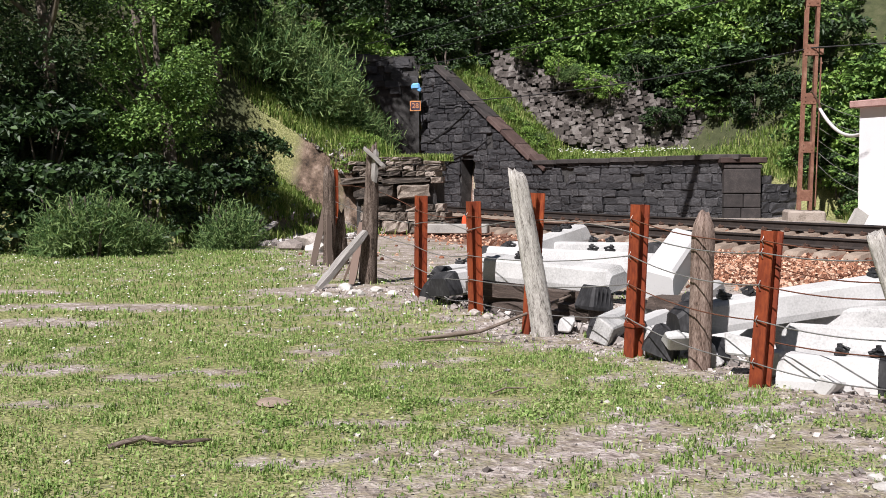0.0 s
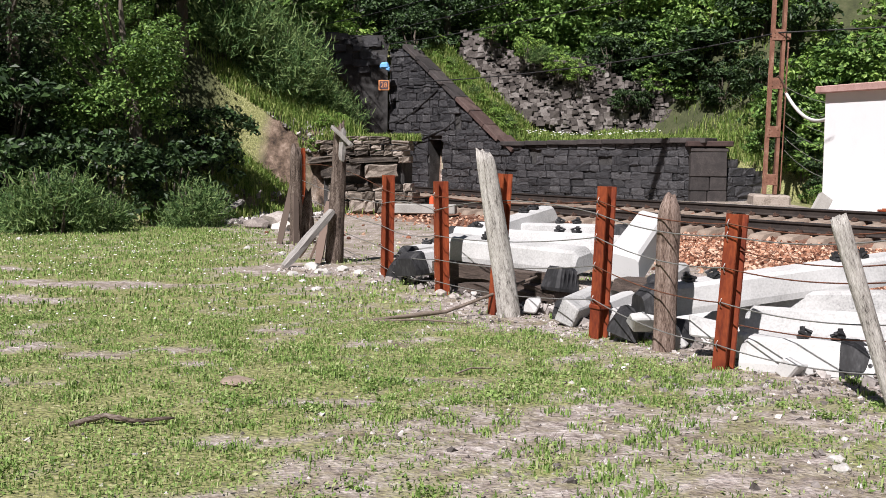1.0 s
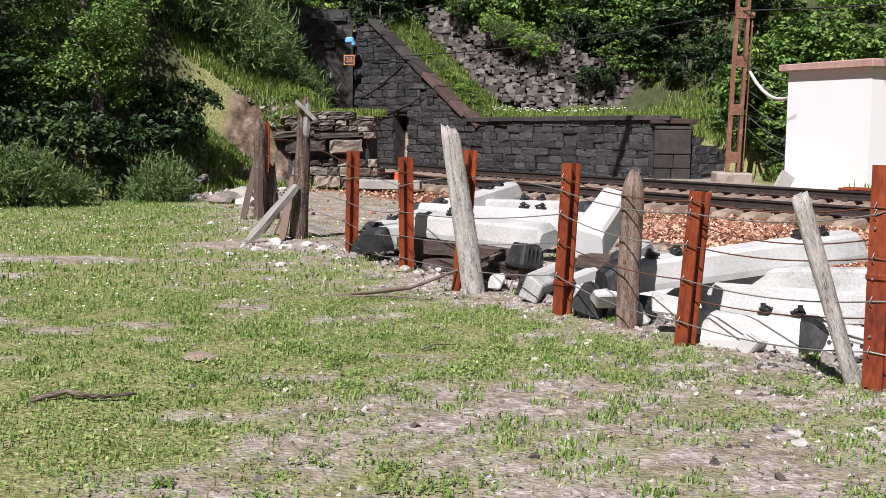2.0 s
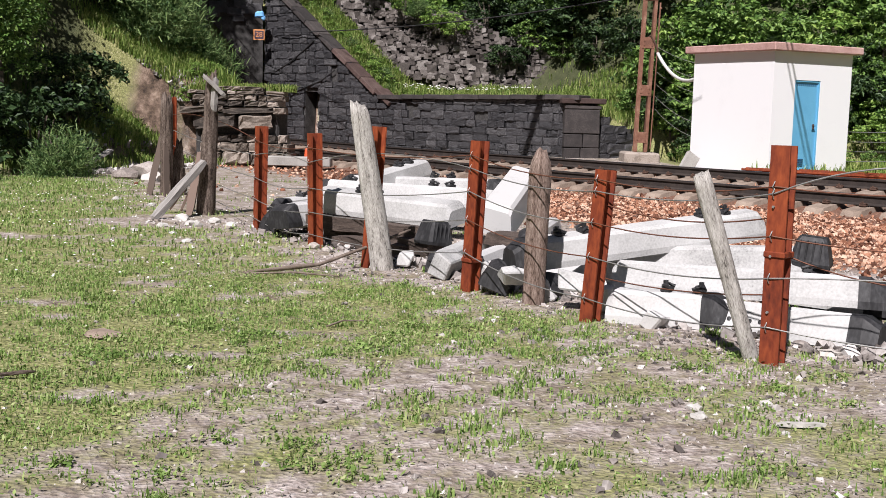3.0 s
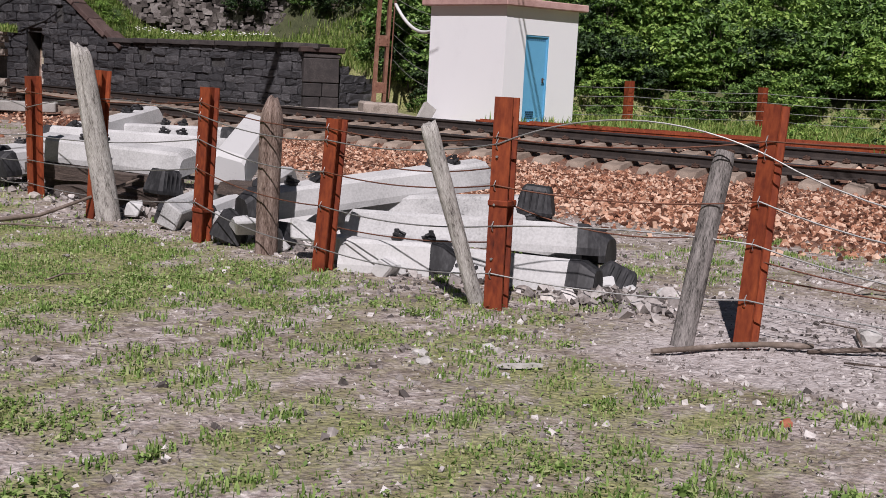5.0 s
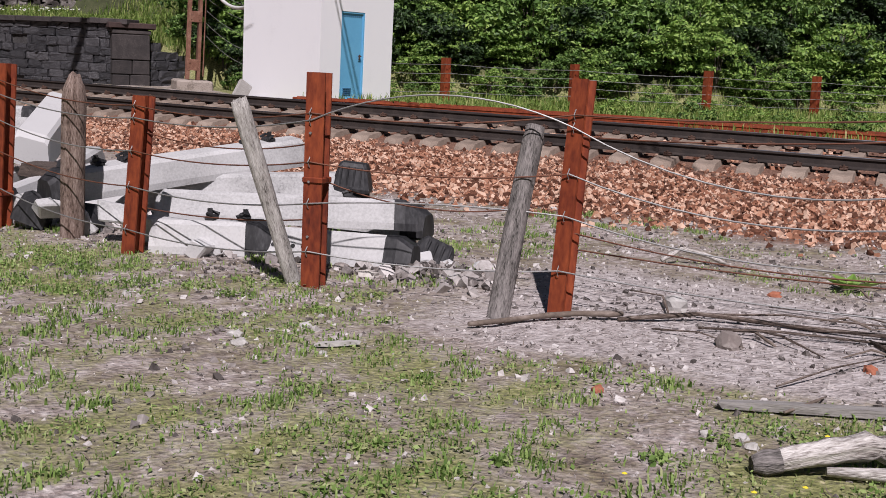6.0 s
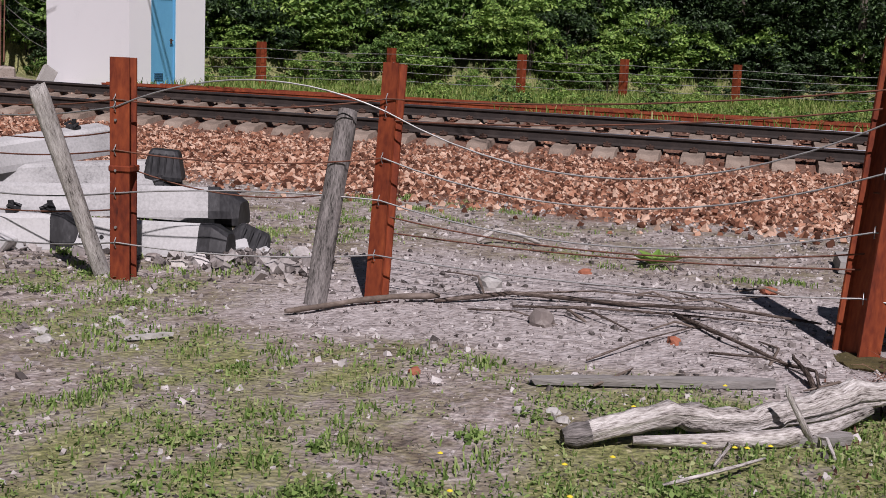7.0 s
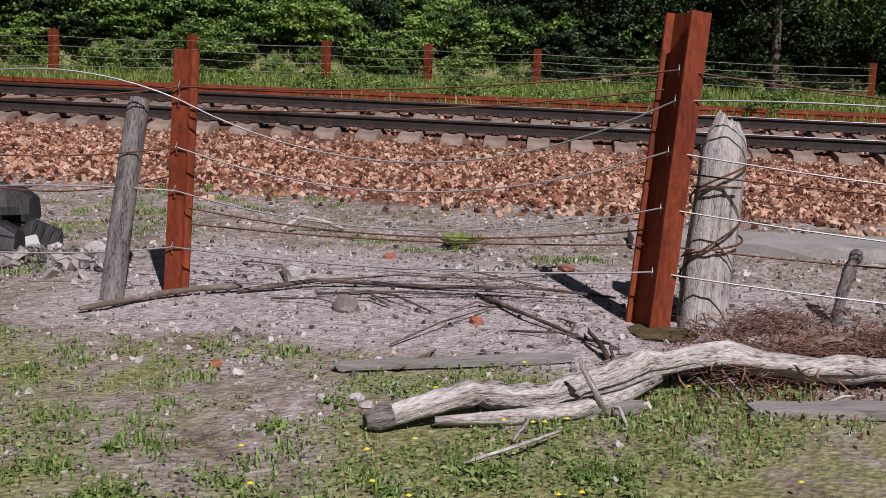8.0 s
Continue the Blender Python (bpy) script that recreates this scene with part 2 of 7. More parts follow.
def tube(bm, pts, radii, n=6, cap=True, wobble=0.0, rng=random):
    """A tube along the points."""
    pts = [Vector(p) for p in pts]
    if not hasattr(radii, "__len__"):
        radii = [radii] * len(pts)
    rings = []
    side = [1 + (rng.uniform(-wobble, wobble) if wobble else 0) for _ in range(n)]
    for i, p in enumerate(pts):
        d = (pts[min(i + 1, len(pts) - 1)] - pts[max(i - 1, 0)]).normalized()
        ref = Vector((0, 0, 1)) if abs(d.z) < 0.9 else Vector((1, 0, 0))
        a = d.cross(ref).normalized()
        b = a.cross(d)
        ring = []
        for k in range(n):
            t = 2 * math.pi * k / n
            r = radii[i] * side[k] * (1 + (rng.uniform(-wobble, wobble) * 0.25 if wobble else 0))
            ring.append(bm.verts.new(p + a * math.cos(t) * r + b * math.sin(t) * r))
        rings.append(ring)
    for r0, r1 in zip(rings, rings[1:]):
        for k in range(n):
            bm.faces.new((r0[k], r0[(k + 1) % n], r1[(k + 1) % n], r1[k]))
    if cap:
        bm.faces.new(rings[0][::-1])
        bm.faces.new(rings[-1])
    return bm


def prism(bm, outline, path_pts):
    """Sweeps a closed outline (side, up) along points in the plane; side is to the right of the way."""
    rings = []
    pts = [Vector(p) for p in path_pts]
    for i, p in enumerate(pts):
        d = pts[min(i + 1, len(pts) - 1)] - pts[max(i - 1, 0)]
        d.z = 0
        d.normalize()
        s = Vector((d.y, -d.x, 0))
        rings.append([bm.verts.new(p + s * a + Vector((0, 0, b))) for a, b in outline])
    n = len(outline)
    for r0, r1 in zip(rings, rings[1:]):
        for k in range(n):
            bm.faces.new((r0[k], r0[(k + 1) % n], r1[(k + 1) % n], r1[k]))
    bm.faces.new(rings[0][::-1])
    bm.faces.new(rings[-1])
    return bm


def grain_shaft(bm, pts, radii, n=18, flutes=0.14, seed=1, flat=1.0, twist=0.0, ends=0.8, split=0.0):
    """A weathered trunk or post: long flutes and checks that wander along it, with grain coordinates (round, along)."""
    rng = random.Random(seed)
    pts = [Vector(p) for p in pts]
    uv = bm.loops.layers.uv.new("grain")
    off = rng.uniform(0, 50)
    rings, along, lens = [], 0.0, []
    for i, p in enumerate(pts):
        d = (pts[min(i + 1, len(pts) - 1)] - pts[max(i - 1, 0)]).normalized()
        ref = Vector((0, 0, 1)) if abs(d.z) < 0.8 else Vector((0.3, -0.95, 0))
        a = d.cross(ref).normalized()
        b = a.cross(d)
        if i:
            along += (p - pts[i - 1]).length
        lens.append(along)
        ring = []
        for k in range(n):
            t = 2 * math.pi * k / n + twist * along
            q = 2 * math.pi * k / n
            f = noise.noise(Vector((2.4 * math.cos(q) + off, 2.4 * math.sin(q), along * 1.1))) + 0.7 * noise.noise(Vector((5.5 * math.cos(q), 5.5 * math.sin(q) + off, along * 1.6)))
            check = 0.35 * max(0.0, noise.noise(Vector((4.0 * math.cos(q) + off * 2, 4.0 * math.sin(q), along * 0.7))) - 0.22)
            r = radii[i] * (1 + flutes * f - check)
            push = Vector((0, 0, 0))
            if i == len(pts) - 1:
                r *= ends
                push = d * split * (1.6 * noise.noise(Vector((1.3 * math.cos(q) + off, 1.3 * math.sin(q), 0.5))) + rng.uniform(-0.15, 0.15))
            elif i == 0:
                r *= ends
            ring.append(bm.verts.new(p + a * math.cos(t) * r + b * math.sin(t) * r * flat + push))
        rings.append(ring)

    def put(vs, uvs, smooth=True):
        face = bm.faces.new(vs)
        face.smooth = smooth
        for loop, c in zip(face.loops, uvs):
            loop[uv].uv = c
    size = 2 * math.pi * sum(radii) / len(radii)
    for i in range(len(pts) - 1):
        for k in range(n):
            u0, u1, v0, v1 = size * k / n + off, size * (k + 1) / n + off, lens[i], lens[i + 1]
            put((rings[i][k], rings[i][(k + 1) % n], rings[i + 1][(k + 1) % n], rings[i + 1][k]), ((u0, v0), (u1, v0), (u1, v1), (u0, v1)))
    for ring in (rings[0][::-1], rings[-1]):
        c = bm.verts.new(sum((v.co for v in ring), Vector()) / n)
        for k in range(n):
            put((ring[k], ring[(k + 1) % n], c), ((off, 0.02 * k), (off + 0.02, 0.02 * k), (off + 0.3, 0.02 * k)), False)
    return bm


CUBE_V = np.array([[x, y, z] for x in (-1, 1) for y in (-1, 1) for z in (-1, 1)], float)
CUBE_F = [(0, 1, 3, 2), (4, 6, 7, 5), (0, 4, 5, 1), (2, 3, 7, 6), (0, 2, 6, 4), (1, 5, 7, 3)]


def scatter_stones(name, places, sizes, mat, rng, flat=0.65, angular=0.28):
    """One mesh of many angular stones: blocks with knocked corners, each its own island."""
    vs, fs = [], []
    for p, s in zip(places, sizes):
        q = rng.normal(size=4)
        q /= np.linalg.norm(q)
        w, x, y, z = q
        R = np.array([[1 - 2 * (y * y + z * z), 2 * (x * y - z * w), 2 * (x * z + y * w)], [2 * (x * y + z * w), 1 - 2 * (x * x + z * z), 2 * (y * z - x * w)], [2 * (x * z - y * w), 2 * (y * z + x * w), 1 - 2 * (x * x + y * y)]])
        v = CUBE_V * np.array([1, rng.uniform(0.6, 0.95), rng.uniform(0.45, flat + 0.15)]) * 0.62 + rng.uniform(-angular, angular, CUBE_V.shape)
        v = v @ R.T * s
        b = len(vs) * 8
        vs.append(v + p)
        fs += [tuple(b + i for i in f) for f in CUBE_F]
    return mesh_of(name, np.concatenate(vs).tolist(), fs, mat)

# ---- the lie of the land ----
RAIL = [(-14.0, 49.0), (-8.6, 41.0), (-5.4, 36.0), (-2.9, 31.6), (-0.95, 27.9), (2.0, 23.9), (4.5, 20.2), (6.9, 17.2), (9.6, 14.1), (12.0, 11.3), (14.4, 8.6), (19.0, 3.3), (26.0, -5.0), (40.0, -22.0)]
CANT = 0.16
FOOT = 0.15


def smooth_line(pts, step=0.6):
    """Points at even steps on a smooth line through pts."""
    p = np.array(pts, float)
    s = np.concatenate([[0], np.cumsum(np.linalg.norm(np.diff(p, axis=0), axis=1))])
    t = np.arange(0, s[-1], step)
    out = np.stack([np.interp(t, s, p[:, k]) for k in range(p.shape[1])], 1)
    for _ in range(12):
        out[1:-1] = (out[:-2] + 2 * out[1:-1] + out[2:]) / 4
    return out


TRACK = smooth_line(RAIL, 0.6)
TDIR = np.gradient(TRACK, axis=0)
TDIR /= np.linalg.norm(TDIR, axis=1)[:, None]
TNOR = np.stack([-TDIR[:, 1], TDIR[:, 0]], 1)  # towards the far side

# the flat yard and cutting; outside it the hill climbs
FLAT = [(-40, 19.0), (-12, 19.6), (-8.2, 20.6), (-5.6, 23.4), (-4.9, 25.4), (-4.3, 27.2), (-2.5, 27.3), (-3.6, 29.9), (-6.3, 34.6), (-10.2, 41.2), (-3.9, 41.4), (0.0, 38.3), (5.7, 33.8), (6.9, 33.6), (9.0, 32.6), (12.0, 31.0), (16.0, 29.8), (21.0, 27.4), (29.0, 25.6), (40, 18), (70, -10), (70, -60), (-40, -60)]
EDGE_A = np.array(FLAT, float)
EDGE_B = np.roll(EDGE_A, -1, axis=0)


def flat_distance(x, y):
    """Metres outside the flat area (negative inside), for arrays."""
    p = np.stack([x, y], -1)[..., None, :]
    ab = EDGE_B - EDGE_A
    t = np.clip(((p - EDGE_A) * ab).sum(-1) / (ab * ab).sum(-1), 0, 1)
    d = np.linalg.norm(p - EDGE_A - t[..., None] * ab, axis=-1).min(-1)
    yy = y[..., None]
    cross = ((EDGE_A[:, 1] > yy) != (EDGE_B[:, 1] > yy)) & (x[..., None] < (EDGE_B[:, 0] - EDGE_A[:, 0]) * (yy - EDGE_A[:, 1]) / (EDGE_B[:, 1] - EDGE_A[:, 1] + 1e-9) + EDGE_A[:, 0])
    inside = cross.sum(-1) % 2 == 1
    return np.where(inside, -d, d)


def track_distance(x, y):
    """Signed metres from the near rail, positive beyond it."""
    p = np.stack([x, y], -1)
    d2 = ((p[..., None, :] - TRACK[::2]) ** 2).sum(-1)
    i = d2.argmin(-1) * 2
    return ((p - TRACK[i]) * TNOR[i]).sum(-1)


def wave(x, y, f, s=0.0):
    return (np.sin(x * f * 1.7 + 1.3 * np.sin(y * f * 1.1 + s)) + np.sin(y * f * 1.9 + 1.1 * np.sin(x * f * 1.3 + 2 * s + 1)) + np.sin((x + y) * f * 0.83 + s)) / 3


def value_noise(x, y, f, s):
    """Value noise on a square grid, 0 to 1."""
    x, y = x * f, y * f
    xi, yi = np.floor(x).astype(int), np.floor(y).astype(int)
    u, v = x - xi, y - yi
    u, v = u * u * (3 - 2 * u), v * v * (3 - 2 * v)

    def h(a, b):
        n = np.sin(a * 127.1 + b * 311.7 + s * 74.7) * 43758.5453
        return n - np.floor(n)
    return (h(xi, yi) * (1 - u) + h(xi + 1, yi) * u) * (1 - v) + (h(xi, yi + 1) * (1 - u) + h(xi + 1, yi + 1) * u) * v


def fbm(x, y, f, s, n=4):
    t, a, w = 0, 0.5, 0
    for k in range(n):
        t = t + a * value_noise(x, y, f * 2 ** k, s + k)
        w += a
        a *= 0.55
    return t / w


def height(x, y):
    x, y = np.asarray(x, float), np.asarray(y, float)
    d, s = flat_distance(x, y), track_distance(x, y)
    z = 0.05 * (fbm(x, y, 0.8, 3) - 0.5) + 0.025 * (fbm(x, y, 4.0, 9, 3) - 0.5)
    bed = np.interp(s, [-7, -5.5, -0.9, -0.3, 1.5, 2.6, 4.2, 8], [0, 0.0, -0.05, 0.03, 0.24, 0.27, 0.14, 0.12])
    z = z * np.interp(s, [-1.5, -0.8], [1, 0.3]) + bed
    along = np.clip((x + 3.5) / 3.5, 0, 1)
    wall = np.interp(x, [-11, -10.5, 5.9, 9.5], [0, 1, 1, 0]) * (y > 31.5) * (d > 0.45)
    wall = wall * ((x > -4.2) | (y > 40.5))
    shelf = np.where(x < 0.0, 4.95 - 3.4 * along, 1.55) + np.interp(d, [0.5, 4.2, 4.9, 5.8, 12, 20, 60], [0.05, 0.3, 0.5, 2.6, 7.5, 13, 24]) + 0.25 * (fbm(x, y, 0.4, 5) - 0.5)
    bank_w = (y > 27.2) & (x < -2.2) & (d > 0.3) & (y < 41.0) & (x > -14)
    slope = np.interp(d, [0, 0.45, 0.5, 1.5, 4, 10, 18, 40, 90], [0, 0.1, 0.45, 1.2, 3.3, 9.0, 15, 24, 30])
    right = np.clip((x - 10) / 10, 0, 1)
    up = slope * (1 - 0.15 * right) + np.where(bank_w, 1.45, 0) * np.clip((x + 14) / 6, 0, 1)
    up = up * (1 - wall) + shelf * wall
    up = up + np.clip(d, 0, 3) * 0.35 * (fbm(x, y, 0.35, 21) - 0.5)
    return z + np.where(d > 0, up, 0)


LAWN_GAPS = [  # bare patches worn into the lawn: centre, half length and half width
    (-3.47, 7.72, 0.42, 0.22), (-2.63, 7.46, 0.26, 0.12), (-2.1, 7.75, 0.3, 0.1), (-1.9, 7.25, 0.22, 0.08), (-4.65, 10.3, 0.8, 0.3), (-4.3, 11.6, 1.1, 0.3), (-1.55, 8.6, 0.24, 0.13),
    (-0.87, 6.1, 0.25, 0.09), (-2.8, 6.5, 0.4, 0.08), (-1.17, 5.2, 0.22, 0.1), (-0.27, 6.8, 0.22, 0.07), (-2.2, 13.4, 0.9, 0.5), (-6.5, 13.2, 0.9, 0.25),
]


def fence_side(x, y):
    """Metres beyond the line of the fence, negative on the yard's side."""
    return (x - 2.5) * 0.838 + (y - 6.06) * 0.545 - np.interp(y, [8, 11.2, 12.7, 19.3, 26], [0, 0.35, 0.57, 2.36, 4.6])


def dust_cover(x, y):
    """The pale sandy spill inside the fence."""
    f = fence_side(x, y)
    g = (x - 2.5) * 0.545 - (y - 6.06) * 0.838
    return np.interp(f + 0.5 * (fbm(x, y, 2.2, 63, 3) - 0.5), [-0.55, -0.15, 1.7, 2.3], [0, 1, 1, 0]) * np.interp(g, [0.4, 1.2, 4.2, 5.2], [0, 1, 1, 0.4])


def grass_cover(x, y):
    """How green the yard is: lush in the west with worn patches, thin and stony along the fence and in the east."""
    n = fbm(x, y, 0.7, 31, 4)
    n2 = fbm(x, y, 2.6, 57, 3)
    n3 = fbm(x, y, 9.0, 23, 3)
    fence = fence_side(x, y)
    edge = np.interp(y, [1.0, 4.0, 4.6, 5.4, 6.0, 7.0, 8.0, 12, 16], [-5.5, -4.5, -3.8, -2.66, -1.8, -0.66, -0.4, -0.35, -0.9])
    bare = np.interp(fence - edge, [-0.9, 0.1, 0.7], [0.0, 0.24, 0.4]) + np.interp(fence, [-0.9, -0.1, 0.4], [0, 0.22, 0.5])
    # the yard turns green again towards the log
    bare = bare - 0.36 * np.clip(1.3 - np.hypot((x - 3.6) / 1.6, (y - 2.1) / 0.7), 0, 1) - 0.2 * np.clip(1.2 - np.hypot((x - 2.0) / 1.3, (y - 4.2) / 0.5), 0, 1)
    bare = bare + 0.7 * dust_cover(x, y)
    for gx, gy, rx, ry in LAWN_GAPS:
        q = np.hypot((x - gx) / rx, (y - gy) / ry)
        bare = bare + 0.95 * np.clip(1.6 - q, 0, 1)
    m = 0.8 - bare + 0.75 * (n - 0.5) + 0.9 * (n2 - 0.5) + 1.1 * (n3 - 0.5)
    return np.clip((m - 0.12) / 0.62, 0, 1)


def earth_cover(x, y):
    """Bare earth on the bank beside the tunnel."""
    return np.clip(1.9 - np.hypot((x + 5.15 - 0.3 * (y - 25)) / 0.85, (y - 25.0) / 2.2), 0, 1) * np.clip(3.2 * fbm(x, y, 1.9, 12) - 0.7, 0.0, 1)


def spaced(*runs):
    out = [np.arange(a, b, s) for a, b, s in runs]
    return np.concatenate(out)


GX = spaced((-400, -80, 40), (-80, -30, 5), (-30, -10, 0.5), (-10, 16, 0.16), (16, 36, 0.4), (36, 80, 4), (80, 401, 40))
GY = spaced((-400, -60, 40), (-60, -6, 3), (-6, 1, 0.5), (1, 14, 0.16), (14, 34, 0.25), (34, 56, 0.5), (56, 100, 4), (100, 401, 50))
XX, YY = np.meshgrid(GX, GY, indexing="ij")
ZZ = height(XX, YY)
nx, ny = XX.shape
idx = np.arange(nx * ny).reshape(nx, ny)
quads = np.stack([idx[:-1, :-1], idx[1:, :-1], idx[1:, 1:], idx[:-1, 1:]], -1).reshape(-1, 4)
ground_me = mesh_of("ground", np.stack([XX, YY, ZZ], -1).reshape(-1, 3).tolist(), quads.tolist(), None, True)
S_ALL = track_distance(XX, YY)
BED_EDGE = np.interp(XX, [-2, 1.5, 4, 12], [-3.2, -4.3, -6.7, -7.0])
D_ALL = flat_distance(XX, YY)
cover = grass_cover(XX, YY) * (S_ALL < BED_EDGE - 0.2) * (D_ALL < 0.3)
hillside = np.maximum(np.clip(D_ALL / 0.4, 0, 1), (S_ALL > 5.2) & (XX > 8))
cover = np.maximum(cover, hillside * (1 - earth_cover(XX, YY)))
bed_mask = np.clip((S_ALL - BED_EDGE + 1.2 * (fbm(XX, YY, 1.0, 77) - 0.5)) / 0.7, 0, 1) * (D_ALL < 0.2) * (S_ALL < 5)
for nm, arr in (("grass", cover), ("bed", bed_mask), ("wood", np.clip((D_ALL - np.where((XX > -4.2) & (XX < 8) & (YY > 31), np.interp(XX, [3, 6], [4.5, 2.6]), np.where(XX < -4, 1.8, 0.6))) / 0.8, 0, 1)), ("earth", np.clip(2.2 * earth_cover(XX, YY), 0, 1) * (D_ALL > -1.5)), ("dust", dust_cover(XX, YY))):
    at = ground_me.attributes.new(nm, "FLOAT", "POINT")
    at.data.foreach_set("value", np.ascontiguousarray(arr.reshape(-1), dtype=np.float32))


def ground_material():
    m = bpy.data.materials.new("yard_ground")
    m.use_nodes = True
    N, L = m.node_tree.nodes, m.node_tree.links
    bsdf = N["Principled BSDF"]
    bsdf.inputs["Roughness"].default_value = 0.95
    co = N.new("ShaderNodeTexCoord")

    def noise_ramp(scale, stops, detail=8, lo=0.3, hi=0.7):
        n = N.new("ShaderNodeTexNoise")
        n.inputs["Scale"].default_value = scale
        n.inputs["Detail"].default_value = detail
        n.inputs["Roughness"].default_value = 0.7
        L.new(co.outputs["Object"], n.inputs["Vector"])
        r = N.new("ShaderNodeValToRGB")
        while len(r.color_ramp.elements) < len(stops):
            r.color_ramp.elements.new(0.5)
        for i, c in enumerate(stops):
            r.color_ramp.elements[i].position = lo + (hi - lo) * i / (len(stops) - 1)
            r.color_ramp.elements[i].color = (*c, 1)
        L.new(n.outputs["Fac"], r.inputs["Fac"])
        return n.outputs["Fac"], r.outputs["Color"]

    def mix(fac, a, b):
        x = N.new("ShaderNodeMix")
        x.data_type = "RGBA"
        L.new(fac, x.inputs[0])
        L.new(a, x.inputs[6])
        L.new(b, x.inputs[7])
        return x.outputs[2]

    def attribute(nm):
        a = N.new("ShaderNodeAttribute")
        a.attribute_name = nm
        return a.outputs["Fac"]

    def roughen(fac, amount):
        n = N.new("ShaderNodeTexNoise")
        n.inputs["Scale"].default_value = 26
        n.inputs["Detail"].default_value = 6
        n.inputs["Roughness"].default_value = 0.75
        L.new(co.outputs["Object"], n.inputs["Vector"])
        a = N.new("ShaderNodeMath")
        a.operation = "MULTIPLY_ADD"
        L.new(n.outputs["Fac"], a.inputs[0])
        a.inputs[1].default_value = amount
        a.inputs[2].default_value = -amount / 2
        b = N.new("ShaderNodeMath")
        b.use_clamp = True
        L.new(a.outputs[0], b.inputs[0])
        L.new(fac, b.inputs[1])
        c = N.new("ShaderNodeMapRange")
        c.inputs[1].default_value = 0.25
        c.inputs[2].default_value = 0.85
        L.new(b.outputs[0], c.inputs[0])
        return c.outputs[0]
    f1, soil_a = noise_ramp(15, [(0.13, 0.1, 0.088), (0.3, 0.25, 0.228), (0.44, 0.385, 0.36), (0.64, 0.59, 0.56)], 10, 0.34, 0.66)
    f6, soil_b = noise_ramp(11, [(0.07, 0.054, 0.04), (0.17, 0.135, 0.095), (0.25, 0.22, 0.13), (0.42, 0.37, 0.31)], 10, 0.34, 0.68)
    n7, blend = noise_ramp(2.3, [(0, 0, 0), (1, 1, 1)], 9, 0.42, 0.62)
    soil = mix(blend, soil_a, soil_b)
    f2, turf = noise_ramp(26, [(0.075, 0.078, 0.03), (0.17, 0.18, 0.062), (0.27, 0.275, 0.11), (0.4, 0.365, 0.22)], 10, 0.36, 0.64)
    f3, bed = noise_ramp(26, [(0.06, 0.03, 0.02), (0.17, 0.085, 0.055), (0.32, 0.185, 0.13)])
    f4, earth = noise_ramp(3.2, [(0.025, 0.017, 0.012), (0.1, 0.068, 0.047), (0.21, 0.15, 0.112), (0.36, 0.28, 0.22)], 12, 0.36, 0.66)
    c = mix(roughen(attribute("grass"), 1.5), soil, turf)
    f5, litter = noise_ramp(3, [(0.03, 0.035, 0.015), (0.055, 0.065, 0.025), (0.09, 0.09, 0.045)])
    f8, dust = noise_ramp(13, [(0.12, 0.1, 0.092), (0.38, 0.335, 0.32), (0.5, 0.455, 0.44), (0.64, 0.6, 0.59)], 10, 0.32, 0.7)
    c = mix(roughen(attribute("dust"), 0.9), c, dust)
    c = mix(attribute("wood"), c, litter)
    c = mix(roughen(attribute("bed"), 0.5), c, bed)
    c = mix(roughen(attribute("earth"), 0.5), c, earth)
    L.new(c, bsdf.inputs["Base Color"])
    vo = N.new("ShaderNodeTexVoronoi")
    vo.inputs["Scale"].default_value = 38
    L.new(co.outputs["Object"], vo.inputs["Vector"])
    ad = N.new("ShaderNodeMath")
    L.new(vo.outputs["Distance"], ad.inputs[0])
    L.new(f1, ad.inputs[1])
    b = N.new("ShaderNodeBump")
    b.inputs["Strength"].default_value = 0.7
    b.inputs["Distance"].default_value = 0.02
    L.new(ad.outputs[0], b.inputs["Height"])
    L.new(b.outputs["Normal"], bsdf.inputs["Normal"])
    return m


ground_me.materials.append(ground_material())
ground = tagged(new("ground", ground_me), "grassy stony yard rising into a wooded hillside", "ground", kind="structure")


def gz(x, y):
    return float(height(np.array([x]), np.array([y]))[0])


# ---- track ----
def rail_path(side, z):
    return [(*(TRACK[i] + TNOR[i] * side), z) for i in range(len(TRACK))]


RAIL_OUT = [(-0.07, 0), (0.07, 0), (0.07, 0.012), (0.012, 0.035), (0.009, 0.12), (0.034, 0.132), (0.034, 0.158), (-0.034, 0.158), (-0.034, 0.132), (-0.009, 0.12), (-0.012, 0.035), (-0.07, 0.012)]
HEAD_OUT = [(-0.03, 0.1585), (0.03, 0.1585), (0.026, 0.165), (-0.026, 0.165)]
for side, z in ((0.0, FOOT), (1.505, FOOT + CANT)):
    rail = thing("rail", None, "running rail with grimy sides and a polished head on concrete sleepers", "rail", "track rails")
    part("rail_body", prism(bmesh.new(), RAIL_OUT, rail_path(side, z)), M_RAILSIDE, rail)
    part("rail_head", prism(bmesh.new(), HEAD_OUT, rail_path(side, z)), M_RAILTOP, rail, "polished running surface")


